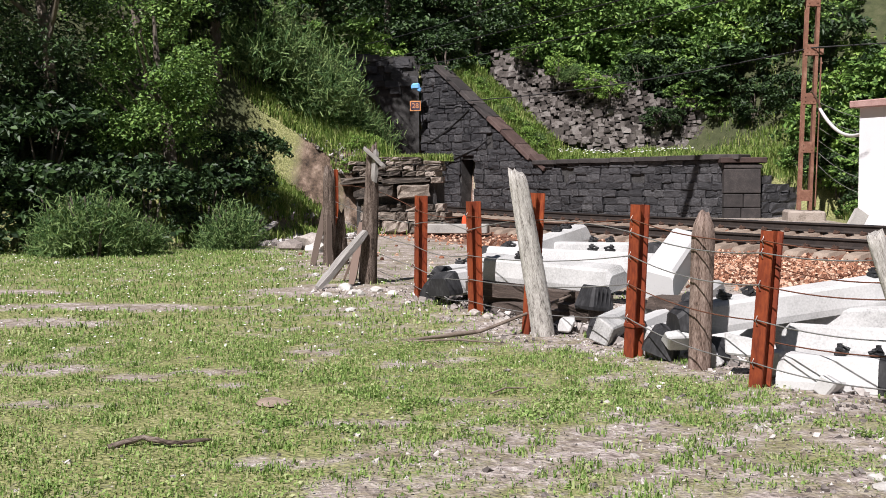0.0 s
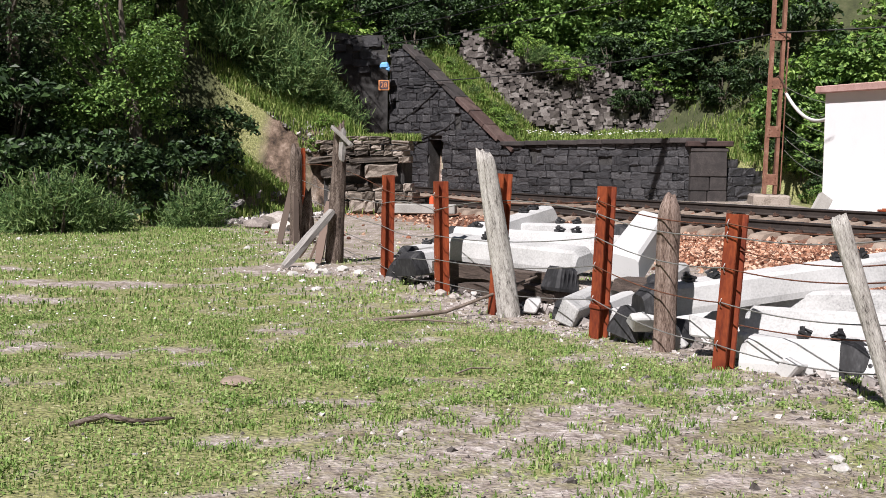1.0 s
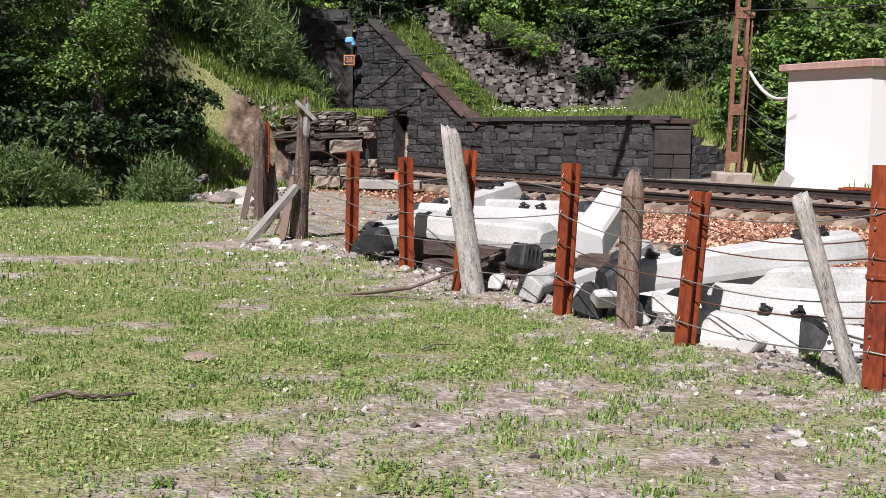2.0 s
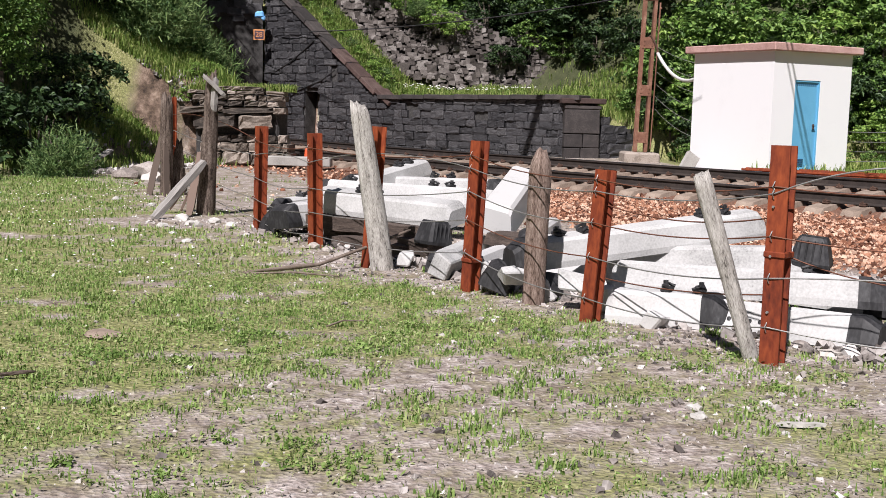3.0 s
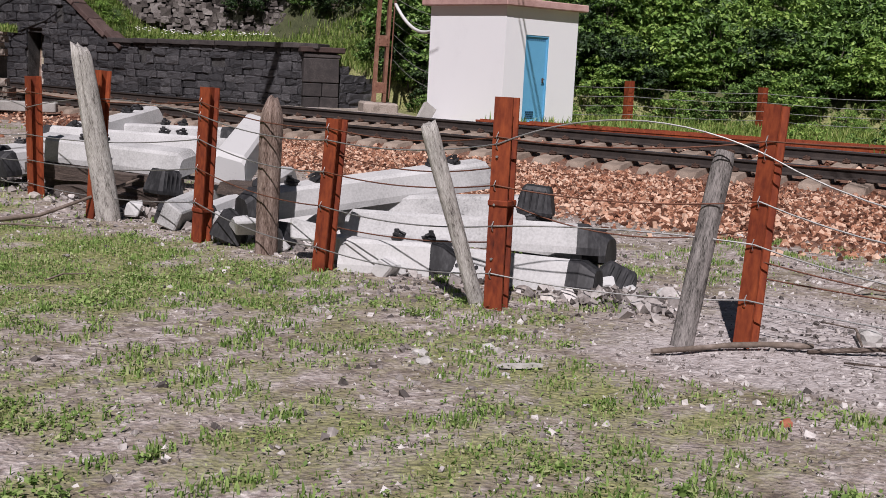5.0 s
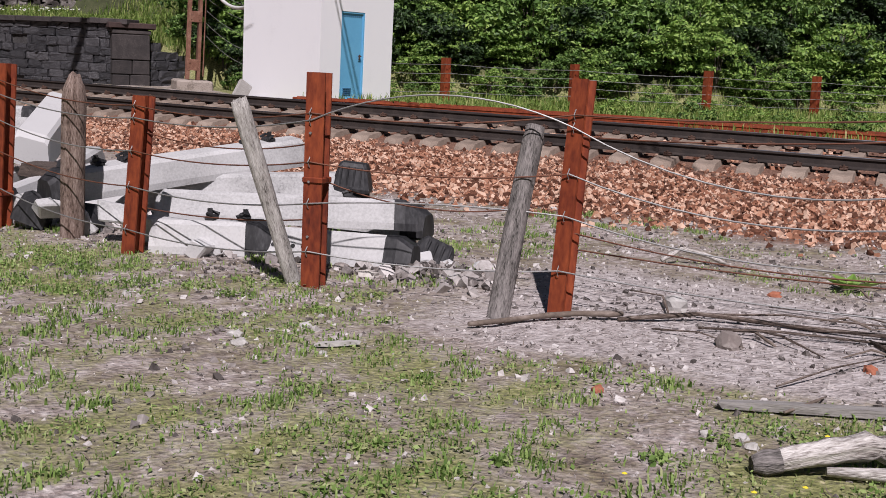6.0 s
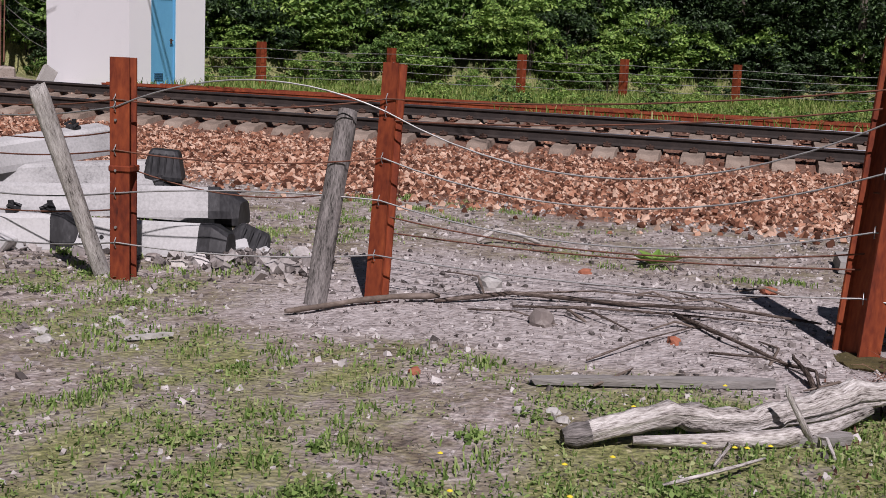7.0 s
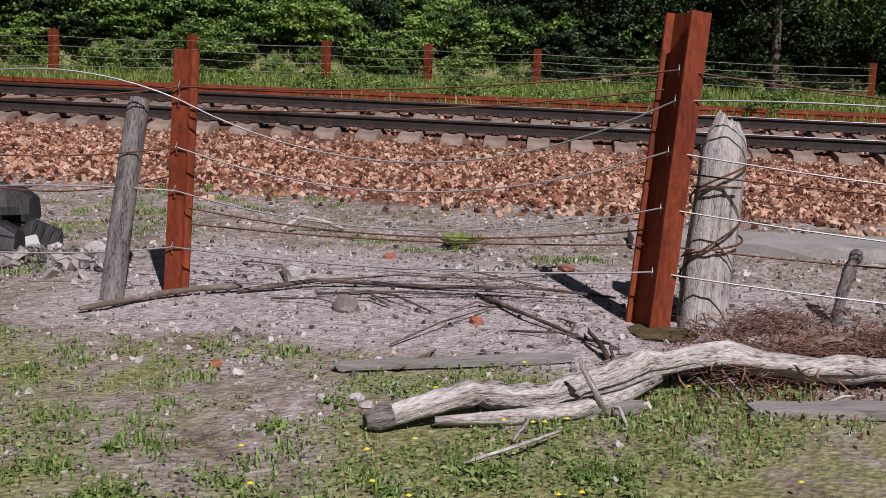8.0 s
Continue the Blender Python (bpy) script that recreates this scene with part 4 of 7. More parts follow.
# two unseen wires from mast over yard, added to shadow the hut's door
WIRE_A = ((7.75, 31.4, 7.22), (7.87, 4.0, 7.2), 0.02, 0.022)
WIRE_B = ((7.62, 31.4, 7.22), (7.74, 4.0, 7.2), 0.02, 0.018)
white_hose = thing("white_conduit", None, "thick white hose slung from the mast to the hut", "conduit")
part("hose", tube(bmesh.new(), sag((7.75, 31.5, 3.15), (7.95, 27.3, 2.45), 0.42), 0.045, 8), M_WHITEPIPE, white_hose, smooth=True)
for k in range(6):
    w = thing("thin_line", None, "thin pale line slung from the mast towards the hut", "cable", "lines between mast and hut")
    part("strand", tube(bmesh.new(), sag((7.75, 31.5, 3.3 - 0.34 * k), (8.3, 27.45, 2.65 - 0.36 * k), 0.12 + 0.02 * k, 8), 0.007, 4), M_WIRE, w)
for a, b, d, r in (((-7.0, 41.5, 5.3), (6.0, 22.4, 5.9), 0.15, 0.014), ((-7.0, 41.5, 6.0), (6.0, 22.4, 7.4), 0.5, 0.014), 
                   ((-3.4, 40.3, 3.95), (7.5, 31.4, 4.75), 0.25, 0.018), ((7.5, 31.4, 4.75), (24.0, 20.0, 5.6), 0.3, 0.018), ((-5.0, 41.0, 5.2), (7.4, 31.4, 6.6), 0.2, 0.014), WIRE_A, WIRE_B):
    w = thing("overhead_wire", None, "dark overhead wire running along the railway", "overhead wire", "overhead wires")
    part("strand", tube(bmesh.new(), sag(a, b, d, 20), r, 5), M_CABLE, w)
cable = thing("wall_cable", None, "black cable draped on the tunnel wing wall", "cable")
cp = frame_at((W_O.x, W_O.y, 0.0), W_U)
part("strand", tube(bmesh.new(), [cp @ Vector(p) for p in ((0.0, -0.03, 2.55), (0.6, -0.03, 2.62), (1.3, -0.03, 2.95), (2.0, -0.03, 3.4), (2.35, -0.03, 3.65))], 0.022, 6), M_CABLE, cable)
cable = thing("wall_cable", None, "black cable hanging slack over the refuge door", "cable")
part("strand", tube(bmesh.new(), [cp @ Vector(p) for p in ((0.4, -0.03, 1.62), (1.2, -0.03, 1.8), (1.9, -0.03, 2.05), (2.7, -0.03, 2.3), (3.3, -0.03, 2.65))], 0.018, 6), M_CABLE, cable)

# number board, blue cap and orange marker at the tunnel
board = thing("number_board", frame_at((-4.3, 40.3, 3.68), (1, 0.05)), "small orange number board with a dark border reading 28", "sign")
part("bracket", tube(bmesh.new(), [(0.18, 0.02, 0.1), (0.3, 0.45, 0.1), (0.45, 0.95, 0.1)], 0.025, 6), M_RUSTDARK, board)
part("plate", box(bmesh.new(), (0.18, 0.0, 0.16), (0.38, 0.03, 0.36), None, 0.006), M_SIGN, board)
part("plate_inner", box(bmesh.new(), (0.18, -0.018, 0.16), (0.31, 0.01, 0.28)), M_SIGNBLUE, board, "dark inner field")
txt = bpy.data.curves.new("digits", "FONT")
txt.body = "28"
txt.size = 0.25
txt.extrude = 0.004
txt.align_x, txt.align_y = "CENTER", "CENTER"
txt.materials.append(M_SIGN)
tmp = new("digits_curve", txt)
me = bpy.data.meshes.new_from_object(tmp)
bpy.data.objects.remove(tmp)
dg = part("digits", me, None, board, "orange digits 28")
dg.matrix_basis = pose(0.18, -0.028, 0.16, 90, 0, 0)
cap = thing("blue_marker", pose(-4.2, 40.3, 4.35), "bright blue plastic cap on a bracket at the tunnel mouth", "marker")
bm = bmesh.new()
box(bm, (0.1, 0, 0.18), (0.3, 0.22, 0.22), None, 0.05, 0.03, random.Random(3))
box(bm, (0.22, 0, 0.05), (0.16, 0.18, 0.16), None, 0.04, 0.03, random.Random(4))
part("cap_shell", bm, M_SKYBLUE, cap)
part("cap_bracket", tube(bmesh.new(), [(0.1, 0.05, 0.1), (0.2, 0.45, 0.05), (0.35, 0.95, 0.0)], 0.025, 6), M_RUSTDARK, cap)
mk = thing("orange_marker", pose(-1.55, 27.1, 0.1), "small orange plastic marker standing beside the track", "marker")
bm = bmesh.new()
tube(bm, [(0, 0, 0), (0, 0, 0.05), (0, 0, 0.06), (0, 0, 0.3), (0, 0, 0.34)], [0.11, 0.11, 0.08, 0.06, 0.03], 10)
part("marker_body", bm, M_ORANGE, mk)
part("marker_tip", tube(bmesh.new(), [(0.03, 0, 0.33), (0.06, 0, 0.45)], 0.025, 6), M_CABLE, mk)

# ---- rusty spare rails beyond the track ----
base = smooth_line([(7.9, 23.9), (11.5, 20.8), (15.6, 17.2), (20.0, 12.6), (26.0, 6.0), (34.0, -3.0)], 1.0)
for k in range(4):
    r = thing("spare_rail", None, "rusty spare rail lying beside the track", "rail", "spare rails")
    q = base[(0 if k < 2 else 1):]
    pts = [(x + 0.16 * k, y + 0.2 * k, 0.2 + 0.012 * (k % 2)) for x, y in q]
    part("rail_bar", prism(bmesh.new(), [(-0.065, 0), (0.065, 0), (0.065, 0.012), (0.014, 0.03), (0.014, 0.1), (0.034, 0.11), (0.03, 0.145), (-0.03, 0.145), (-0.034, 0.11), (-0.014, 0.1), (-0.014, 0.03), (-0.065, 0.012)], pts), M_RUST, r)


# ---- fences ----
def steel_post(parent, foot, top, width=0.14, depth=0.14, turn=0.0, collar=None, holes=()):
    """A post of rolled steel section, between foot and top; the flange's face looks along turn (degrees)."""
    foot, top = Vector(foot), Vector(top)
    up = (top - foot).normalized()
    a = radians(turn)
    n = Vector((math.cos(a), math.sin(a), 0))
    n = (n - up * n.dot(up)).normalized()
    s = up.cross(n)
    h = (top - foot).length + 0.25
    w, d, f, e = width / 2, depth / 2, 0.013, 0.009
    out = [(-w, d), (w, d), (w, d - f), (e, d - f - 0.012), (e, -d + f + 0.012), (w * 0.8, -d + f), (w * 0.8, -d), (-w * 0.8, -d), (-w * 0.8, -d + f), (-e, -d + f + 0.012), (-e, d - f - 0.012), (-w, d - f)]
    bm = bmesh.new()
    lo = [bm.verts.new(foot - up * 0.25 + s * x + n * y) for x, y in out]
    hi = [bm.verts.new(foot - up * 0.25 + up * h + s * x + n * y) for x, y in out]
    k = len(out)
    for i in range(k):
        bm.faces.new((lo[i], lo[(i + 1) % k], hi[(i + 1) % k], hi[i]))
    bm.faces.new(lo[::-1])
    bm.faces.new(hi)
    bmesh.ops.recalc_face_normals(bm, faces=bm.faces)
    p = part("steel_post", bm, M_RUST, parent)
    if collar:
        c = foot + up * collar
        m = Matrix((( s.x, n.x, up.x, c.x), (s.y, n.y, up.y, c.y), (s.z, n.z, up.z, c.z), (0, 0, 0, 1)))
        part("collar", box(bmesh.new(), (0, 0.005, 0), (width + 0.012, depth + 0.012, 0.035), m, 0.006), M_RUST, p)
    for z in holes:
        c = foot + up * z + n * (d + 0.001) + s * (-0.02)
        part("clip", tube(bmesh.new(), [c, c + n * 0.012], 0.008, 6), M_WIRE, p, "pale wire clip")
    return p


FN = math.degrees(math.atan2(-0.545, -0.838))
near = thing("wire_fence", None, "rusty steel post fence with sagging wires along the railway", "fence")
POSTS = [  # foot, top, width, depth, turn, collar
    ((-3.3, 19.3), (-3.25, 19.0, 1.5), 0.11, 0.12, FN, None),
    ((-1.14, 12.73), (-1.12, 12.7, 1.17), 0.12, 0.12, FN - 8, None),
    ((-0.42, 11.2), (-0.44, 11.17, 1.14), 0.12, 0.12, FN - 8, None),
    ((0.13, 9.95), (0.2, 9.95, 1.24), 0.1, 0.11, FN, None),
    ((0.94, 8.61), (0.99, 8.6, 1.17), 0.1, 0.12, FN + 8, 0.25),
    ((1.66, 7.31), (1.73, 7.31, 1.03), 0.1, 0.12, FN + 8, None),
    ((2.49, 6.06), (2.50, 6.09, 1.25), 0.115, 0.13, FN + 14, 0.63),
    ((3.6, 5.1), (3.70, 5.16, 1.29), 0.095, 0.12, FN - 4, None),
    ((5.12, 3.1), (5.3, 3.12, 1.58), 0.12, 0.23, -108, None),
    ((6.9, 0.6), (6.95, 0.62, 1.3), 0.11, 0.12, FN, None),
]
for (fx, fy), top, w, d, turn, collar in POSTS:
    f = Vector((fx, fy, gz(fx, fy)))
    steel_post(near, f, top, w, d, turn, collar, (0.3, 0.62, 0.9) if collar == 0.63 else ())
ORDER = [0, 1, 2, 4, 5, 6, 7, 8, 9]
HEIGHTS = {0: (0.25, 0.5, 0.75, 1.0, 1.2), 1: (0.14, 0.36, 0.6, 0.85, 1.02), 2: (0.14, 0.36, 0.6, 0.85, 1.0), 4: (0.3, 0.56, 0.78, 0.96, 1.06), 5: (0.17, 0.45, 0.68, 0.89, 0.97), 6: (0.22, 0.5, 0.74, 0.98, 1.02), 7: (0.25, 0.55, 0.78, 1.03, 1.1), 8: (0.3, 0.62, 0.9, 1.15, 1.3), 9: (0.25, 0.5, 0.75, 1.0, 1.15)}
DROPS = {(1, 3): -0.05, (0, 4): -0.12, (6, 3): -0.16, (7, 3): 0.32, (7, 2): 0.22, (7, 1): 0.16, (4, 2): 0.06, (5, 2): 0.05, (5, 1): 0.05, (6, 0): 0.04, (6, 1): -0.03, (8, 3): -0.08, (2, 3): -0.1}
for a, b in zip(ORDER, ORDER[1:]):
    for k in range(5):
        pa, pb = POSTS[a], POSTS[b]
        ha, hb = HEIGHTS[a][k], HEIGHTS[b][k]
        side = Vector((-0.838, -0.545, 0)) * 0.075
        A = Vector((pa[0][0], pa[0][1], 0)).lerp(Vector((pa[1][0], pa[1][1], 0)), ha / pa[1][2]) + Vector((0, 0, ha)) + side
        B = Vector((pb[0][0], pb[0][1], 0)).lerp(Vector((pb[1][0], pb[1][1], 0)), hb / pb[1][2]) + Vector((0, 0, hb)) + side
        rusty = k in (4,) or (a, k) in ((5, 2), (4, 1), (6, 2))
        part("wire", tube(bmesh.new(), sag(A, B, DROPS.get((a, k), 0.05), 14), 0.0046, 5), M_WIRERUST if rusty else M_WIRE, near)
        # tie twisted to the post
        part("wire_tie", tube(bmesh.new(), [A + Vector((0.0, 0, -0.03)), A + side * 0.25, A + Vector((0, 0, 0.03))], 0.003, 4), M_WIRE, near)
# rusty second strands lying slack between the posts
for a, b, ha, hb, d in ((6, 7, 0.62, 0.64, 0.12), (7, 8, 0.98, 1.2, 0.05), (7, 8, 0.45, 0.5, 0.1), (7, 8, 0.36, 0.42, 0.04), (8, 9, 0.8, 0.8, 0.06), (8, 9, 0.42, 0.45, 0.05), (5, 6, 0.8, 0.86, 0.08), (5, 6, 0.3, 0.4, 0.04)):
    pa, pb = POSTS[a], POSTS[b]
    off = Vector((0.838, 0.545, 0)) * 0.08
    part("wire", tube(bmesh.new(), sag((pa[0][0] + off.x, pa[0][1] + off.y, ha), (pb[0][0] + off.x, pb[0][1] + off.y, hb), d, 14), 0.0046, 5), M_WIRERUST, near, "rusty slack wire")

far = thing("wire_fence", None, "rusty steel post fence with wires below the bushy slope", "fence")
FAR = [(13.5, 28.2), (17.35, 27.9), (20.3, 25.7), (23.7, 25.2), (27.4, 24.2), (31.5, 21.5), (36.0, 17.5)]
for x, y in FAR:
    steel_post(far, (x, y, gz(x, y)), (x, y, 1.34), 0.2, 0.2, FN - 20)
for (ax, ay), (bx, by) in zip([(10.9, 27.5)] + FAR, FAR):
    for k in range(4):
        h = 0.45 + 0.24 * k
        part("wire", tube(bmesh.new(), sag((ax, ay - 0.12, h), (bx, by - 0.12, h), 0.04, 8), 0.008, 4), M_WIRE, far)


# ---- wooden posts ----
def wood_post(foot, top, r0, r1, mat, label, seed, flat=0.8, split=0.0, pointed=False):
    """A weathered post with an uneven outline and a broken or pointed head."""
    foot, top = Vector(foot), Vector(top)
    ob = thing("wooden_post", None, label, "post", "wooden fence posts")
    rows = 16
    pts, rad = [], []
    for j in range(rows + 1):
        t = -0.12 + 1.12 * j / rows
        pts.append(foot.lerp(top, t) + Vector((math.sin(3 * t + seed), math.cos(2.3 * t + seed), 0)) * r0 * 0.07)
        rad.append(r0 + (r1 - r0) * max(t, 0))
    if pointed:
        rad[-1] *= 0.5
        rad[-2] *= 0.84
    bm = grain_shaft(bmesh.new(), pts, rad, 20, 0.13, seed, flat, 0.15, 0.88, split)
    part("post_shaft", bm, mat, ob)
    return ob


wood_post((0.24, 9.75, 0), (0.03, 9.6, 1.43), 0.105, 0.08, M_WOODPALE, "split grey weathered wooden post leaning over a steel post", 1, 0.7, 0.06)
wood_post((1.36, 8.02, 0), (1.38, 7.95, 1.13), 0.085, 0.085, M_WOODBROWN, "brown weathered round wooden post with a pointed head", 2, 0.95, 0.02, True)
wood_post((2.4, 6.16, 0), (2.0, 6.0, 1.09), 0.05, 0.055, M_WOODPALE, "thin pale grey wooden stake leaning against a steel post", 3, 0.6, 0.02)
wood_post((3.25, 5.16, 0), (3.52, 5.36, 1.02), 0.066, 0.06, M_WOODGLOOM, "grey flat-topped wooden post leaning beside a steel post", 4, 0.9, 0.004)
big = wood_post((5.43, 2.97, 0), (5.56, 3.0, 1.04), 0.175, 0.165, M_WOODPALE, "thick split grey wooden post bound with wire", 5, 0.7, 0.07, True)
axis_a, axis_b = Vector((5.43, 2.97, 0)), Vector((5.56, 3.0, 1.1))
bind_x = (axis_b - axis_a).normalized().cross(Vector((0.3, -0.9, 0))).normalized()
bind_y = bind_x.cross((axis_b - axis_a).normalized())
for z0, z1, a0, a1 in ((0.95, 0.62, 0.3, 4.6), (0.5, 0.34, 0.0, 4.4), (0.62, 0.18, 1.2, 4.9), (0.72, 0.7, 2.0, 4.2)):
    pts = []
    for k in range(15):
        u = k / 14
        a, z = a0 + (a1 - a0) * u, z0 + (z1 - z0) * u
        r = 0.196 - 0.012 * z
        pts.append(axis_a.lerp(axis_b, z / 1.1) + bind_x * math.cos(a) * r + bind_y * math.sin(a) * r * 0.74)
    part("binding_wire", tube(bmesh.new(), pts, 0.006, 5), M_WIRERUST, big)
tall = wood_post((-1.99, 14.35, 0), (-1.9, 14.2, 1.75), 0.12, 0.07, M_WOODDARK, "rotten dark wooden gate post with broken head", 6, 0.8, 0.12)
wood_post((-3.08, 17.5, 0), (-3.02, 17.3, 1.48), 0.1, 0.09, M_WOODDARK, "crumbling dark wooden post beside a rusty post", 7, 0.8, 0.1)
wood_post((-2.94, 17.7, 0), (-2.9, 17.6, 0.8), 0.16, 0.05, M_WOODDARK, "rotten stump splintered at the top", 17, 0.7, 0.12)


def plank(name, a, b, w, t, mat, label, category="board", seed=0, roll=0.0):
    """A worn board from a to b, slightly twisted."""
    rng = random.Random(seed)
    a, b = Vector(a), Vector(b)
    d = b - a
    rot = d.to_track_quat("X", "Z").to_matrix().to_4x4() @ Matrix.Rotation(radians(roll), 4, "X")
    ob = thing(name, Matrix.Translation(a) @ rot, label, category)
    bm = bmesh.new()
    n = 7
    rings = []
    for j in range(n + 1):
        x = d.length * j / n
        e = 1 if 0 < j < n else 0.8
        ring = [(sy * w / 2 * e + rng.uniform(-0.06, 0.06) * w, sz * t / 2 * e + rng.uniform(-0.08, 0.08) * t) for sy, sz in ((-1, -1), (1, -1), (1, 1), (-1, 1))]
        rings.append([bm.verts.new((x + rng.uniform(-0.02, 0.02), y, z)) for y, z in ring])
    for p, q in zip(rings, rings[1:]):
        for k in range(4):
            bm.faces.new((p[k], p[(k + 1) % 4], q[(k + 1) % 4], q[k]))
    bm.faces.new(rings[0][::-1])
    bm.faces.new(rings[-1])
    part("board_body", bm, mat, ob)
    return ob


plank("brace", (-2.5, 13.6, 0.02), (-2.0, 14.2, 0.68), 0.11, 0.07, M_PLANKX, "grey timber brace leaning on the rotten gate post", "timber", 1)
plank("broken_rail", (-1.98, 14.05, 1.75), (-1.72, 14.1, 1.5), 0.09, 0.05, M_PLANKX, "broken grey board nailed to the post head", "timber", 2)
plank("broken_rail", (-1.86, 14.1, 1.32), (-1.84, 14.12, 1.72), 0.07, 0.05, M_PLANKX, "upright splinter of board at the post head", "timber", 3)
for k, (a, b) in enumerate((((-2.5, 14.6, 0.05), (-2.05, 14.5, 0.7)), ((-2.4, 14.9, 0.0), (-2.1, 14.7, 0.62)), ((-2.2, 14.3, 0.0), (-2.06, 14.4, 0.8)), ((-3.3, 17.3, 0), (-3.1, 17.5, 1.0)), ((-3.0, 17.1, 0), (-3.05, 17.4, 0.9)))):
    plank("rotten_board", a, b, 0.1, 0.03, M_WOODDARK if k > 2 else M_WOODBROWN, "rotten board propped at the foot of the old posts", "board", 10 + k, 40)
plank("pale_board", (-5.85, 23.0, 0.05), (-5.35, 23.7, 0.42), 0.16, 0.05, M_PLANKX, "pale grey board lying on the bank", "board", 21)
plank("grey_plank", (3.36, 3.4, 0.02), (4.29, 2.88, 0.03), 0.06, 0.035, M_PLANKX, "weathered grey plank lying on the ground", "board", 22)
plank("grey_plank", (3.73, 2.4, 0.02), (3.98, 2.26, 0.025), 0.08, 0.04, M_PLANKX, "broken weathered plank beside the driftwood log", "board", 23)
plank("grey_plank", (4.3, 1.99, 0.02), (4.85, 1.55, 0.03), 0.12, 0.04, M_PLANKX, "broken weathered plank under the driftwood log", "board", 24)
plank("fence_pole", (-0.95, 12.2, 0.1), (0.15, 11.6, 0.28), 0.09, 0.08, M_PLANKX, "pale pole lying against the fence foot", "pole", 25)
plank("concrete_plank", (7.1, 4.75, 0.05), (9.2, 2.4, 0.06), 0.55, 0.1, M_CONCRETE, "flat grey concrete slab lying along the ballast", "slab", 26)
plank("white_stick", (2.05, 4.72, 0.015), (2.26, 4.7, 0.02), 0.03, 0.02, M_WHITESTONE, "short pale stick lying on the gravel", "stick", 27)


# ---- heap of sleepers ----
def spare_sleeper(a, b, label, w=0.27, h=0.22, boots=(False, True), clips=(), holes=False, roll=0.0, tint=None):
    """A pale concrete sleeper from a to b (centres of its underside), ends in black rubber boots, with clips on top."""
    a, b = Vector(a), Vector(b)
    d = b - a
    rot = d.to_track_quat("X", "Z").to_matrix().to_4x4() @ Matrix.Rotation(radians(roll), 4, "X")
    ob = thing("spare_sleeper", Matrix.Translation(a) @ rot, label, "railway sleeper", "heap of spare sleepers")
    n = d.length

    def shell(x0, x1, grow, name, mat, taper):
        bm = bmesh.new()
        xs = [x0, x0 + taper[0], x1 - taper[1], x1]
        rings = []
        for i, x in enumerate(xs):
            e = (i == 0 and taper[0] > 0) or (i == 3 and taper[1] > 0)
            top = h - (0.06 if e else 0) + grow
            k = 0.82 if e and mat is M_RUBBER else 1.0
            wt, wb = w * 0.34 * k + grow, w * 0.5 * k + grow
            bev = 0.025
            rings.append([bm.verts.new((x, y, z)) for y, z in ((-wb, -grow), (wb, -grow), (wb, 0.05), (wt + bev * 0.4, top - bev), (wt - bev, top), (-wt + bev, top), (-wt - bev * 0.4, top - bev), (-wb, 0.05))])
        for p, q in zip(rings, rings[1:]):
            for k in range(8):
                bm.faces.new((p[k], p[(k + 1) % 8], q[(k + 1) % 8], q[k]))
        bm.faces.new(rings[0][::-1])
        bm.faces.new(rings[-1])
        return part(name, bm, mat, ob)
    shell(0.1 if boots[0] else 0.0, n - (0.1 if boots[1] else 0.0), 0.0, "concrete_body", M_CONCW, (0.0 if boots[0] else 0.05, 0.0 if boots[1] else 0.05))
    if boots[0]:
        shell(-0.03, 0.15, 0.004, "rubber_boot", M_RUBBER, (0.1, 0.0))
    if boots[1]:
        shell(n - 0.15, n + 0.03, 0.004, "rubber_boot", M_RUBBER, (0.0, 0.1))
    for x in clips:
        for k in (-1, 1):
            bm = bmesh.new()
            box(bm, (x + k * 0.11, 0, h + 0.015), (0.07, 0.12, 0.03), None, 0.008)
            tube(bm, [(x + k * 0.12, 0, h + 0.02), (x + k * 0.12, 0, h + 0.075)], 0.018, 6)
            tube(bm, [(x + k * 0.07, -0.06, h + 0.03), (x + k * 0.12, -0.05, h + 0.05), (x + k * 0.14, 0.0, h + 0.035), (x + k * 0.12, 0.05, h + 0.05), (x + k * 0.07, 0.06, h + 0.03)], 0.012, 5)
            part("rail_clip", bm, M_RUBBER, ob, "black rail fastening")
    if holes:
        # black plugs in the rubber colour paint the dark inside the bolt holes
        for k in range(4):
            bm = bmesh.new()
            y0 = -w * 0.47
            tube(bm, [(n * 0.45 + 0.07 * k, y0 - 0.004, 0.1), (n * 0.45 + 0.07 * k, y0 + 0.02, 0.1)], 0.014, 8)
            part("painted_bolt_hole", bm, M_RUBBER, ob)
    return ob


# nearer heap
spare_sleeper((1.25, 8.4, 0.2), (3.36, 9.1, 0.43), "long pale concrete sleeper on top of the heap", w=0.3, clips=(0.5, 1.8), boots=(True, False), roll=5)
spare_sleeper((1.95, 8.95, 0.12), (3.7, 8.42, 0.2), "pale concrete sleeper with a black rubber end under the top one", boots=(False, True))
spare_sleeper((1.95, 8.02, 0.12), (3.7, 7.42, 0.1), "pale concrete sleeper with a black rubber end", clips=(1.25,), boots=(False, True), roll=-7)
spare_sleeper((1.82, 7.42, 0.0), (2.52, 7.05, 0.02), "short pale concrete block with a black rubber end", clips=(0.5,), boots=(False, True))
spare_sleeper((2.0, 7.5, -0.02), (3.26, 6.42, 0.0), "pale concrete sleeper with bolt holes in its side", boots=(False, True), holes=True, roll=-9)
spare_sleeper((1.25, 8.95, 0.0), (1.1, 8.4, 0.04), "broken concrete sleeper end tipped against the fence", boots=(False, True), roll=-20)
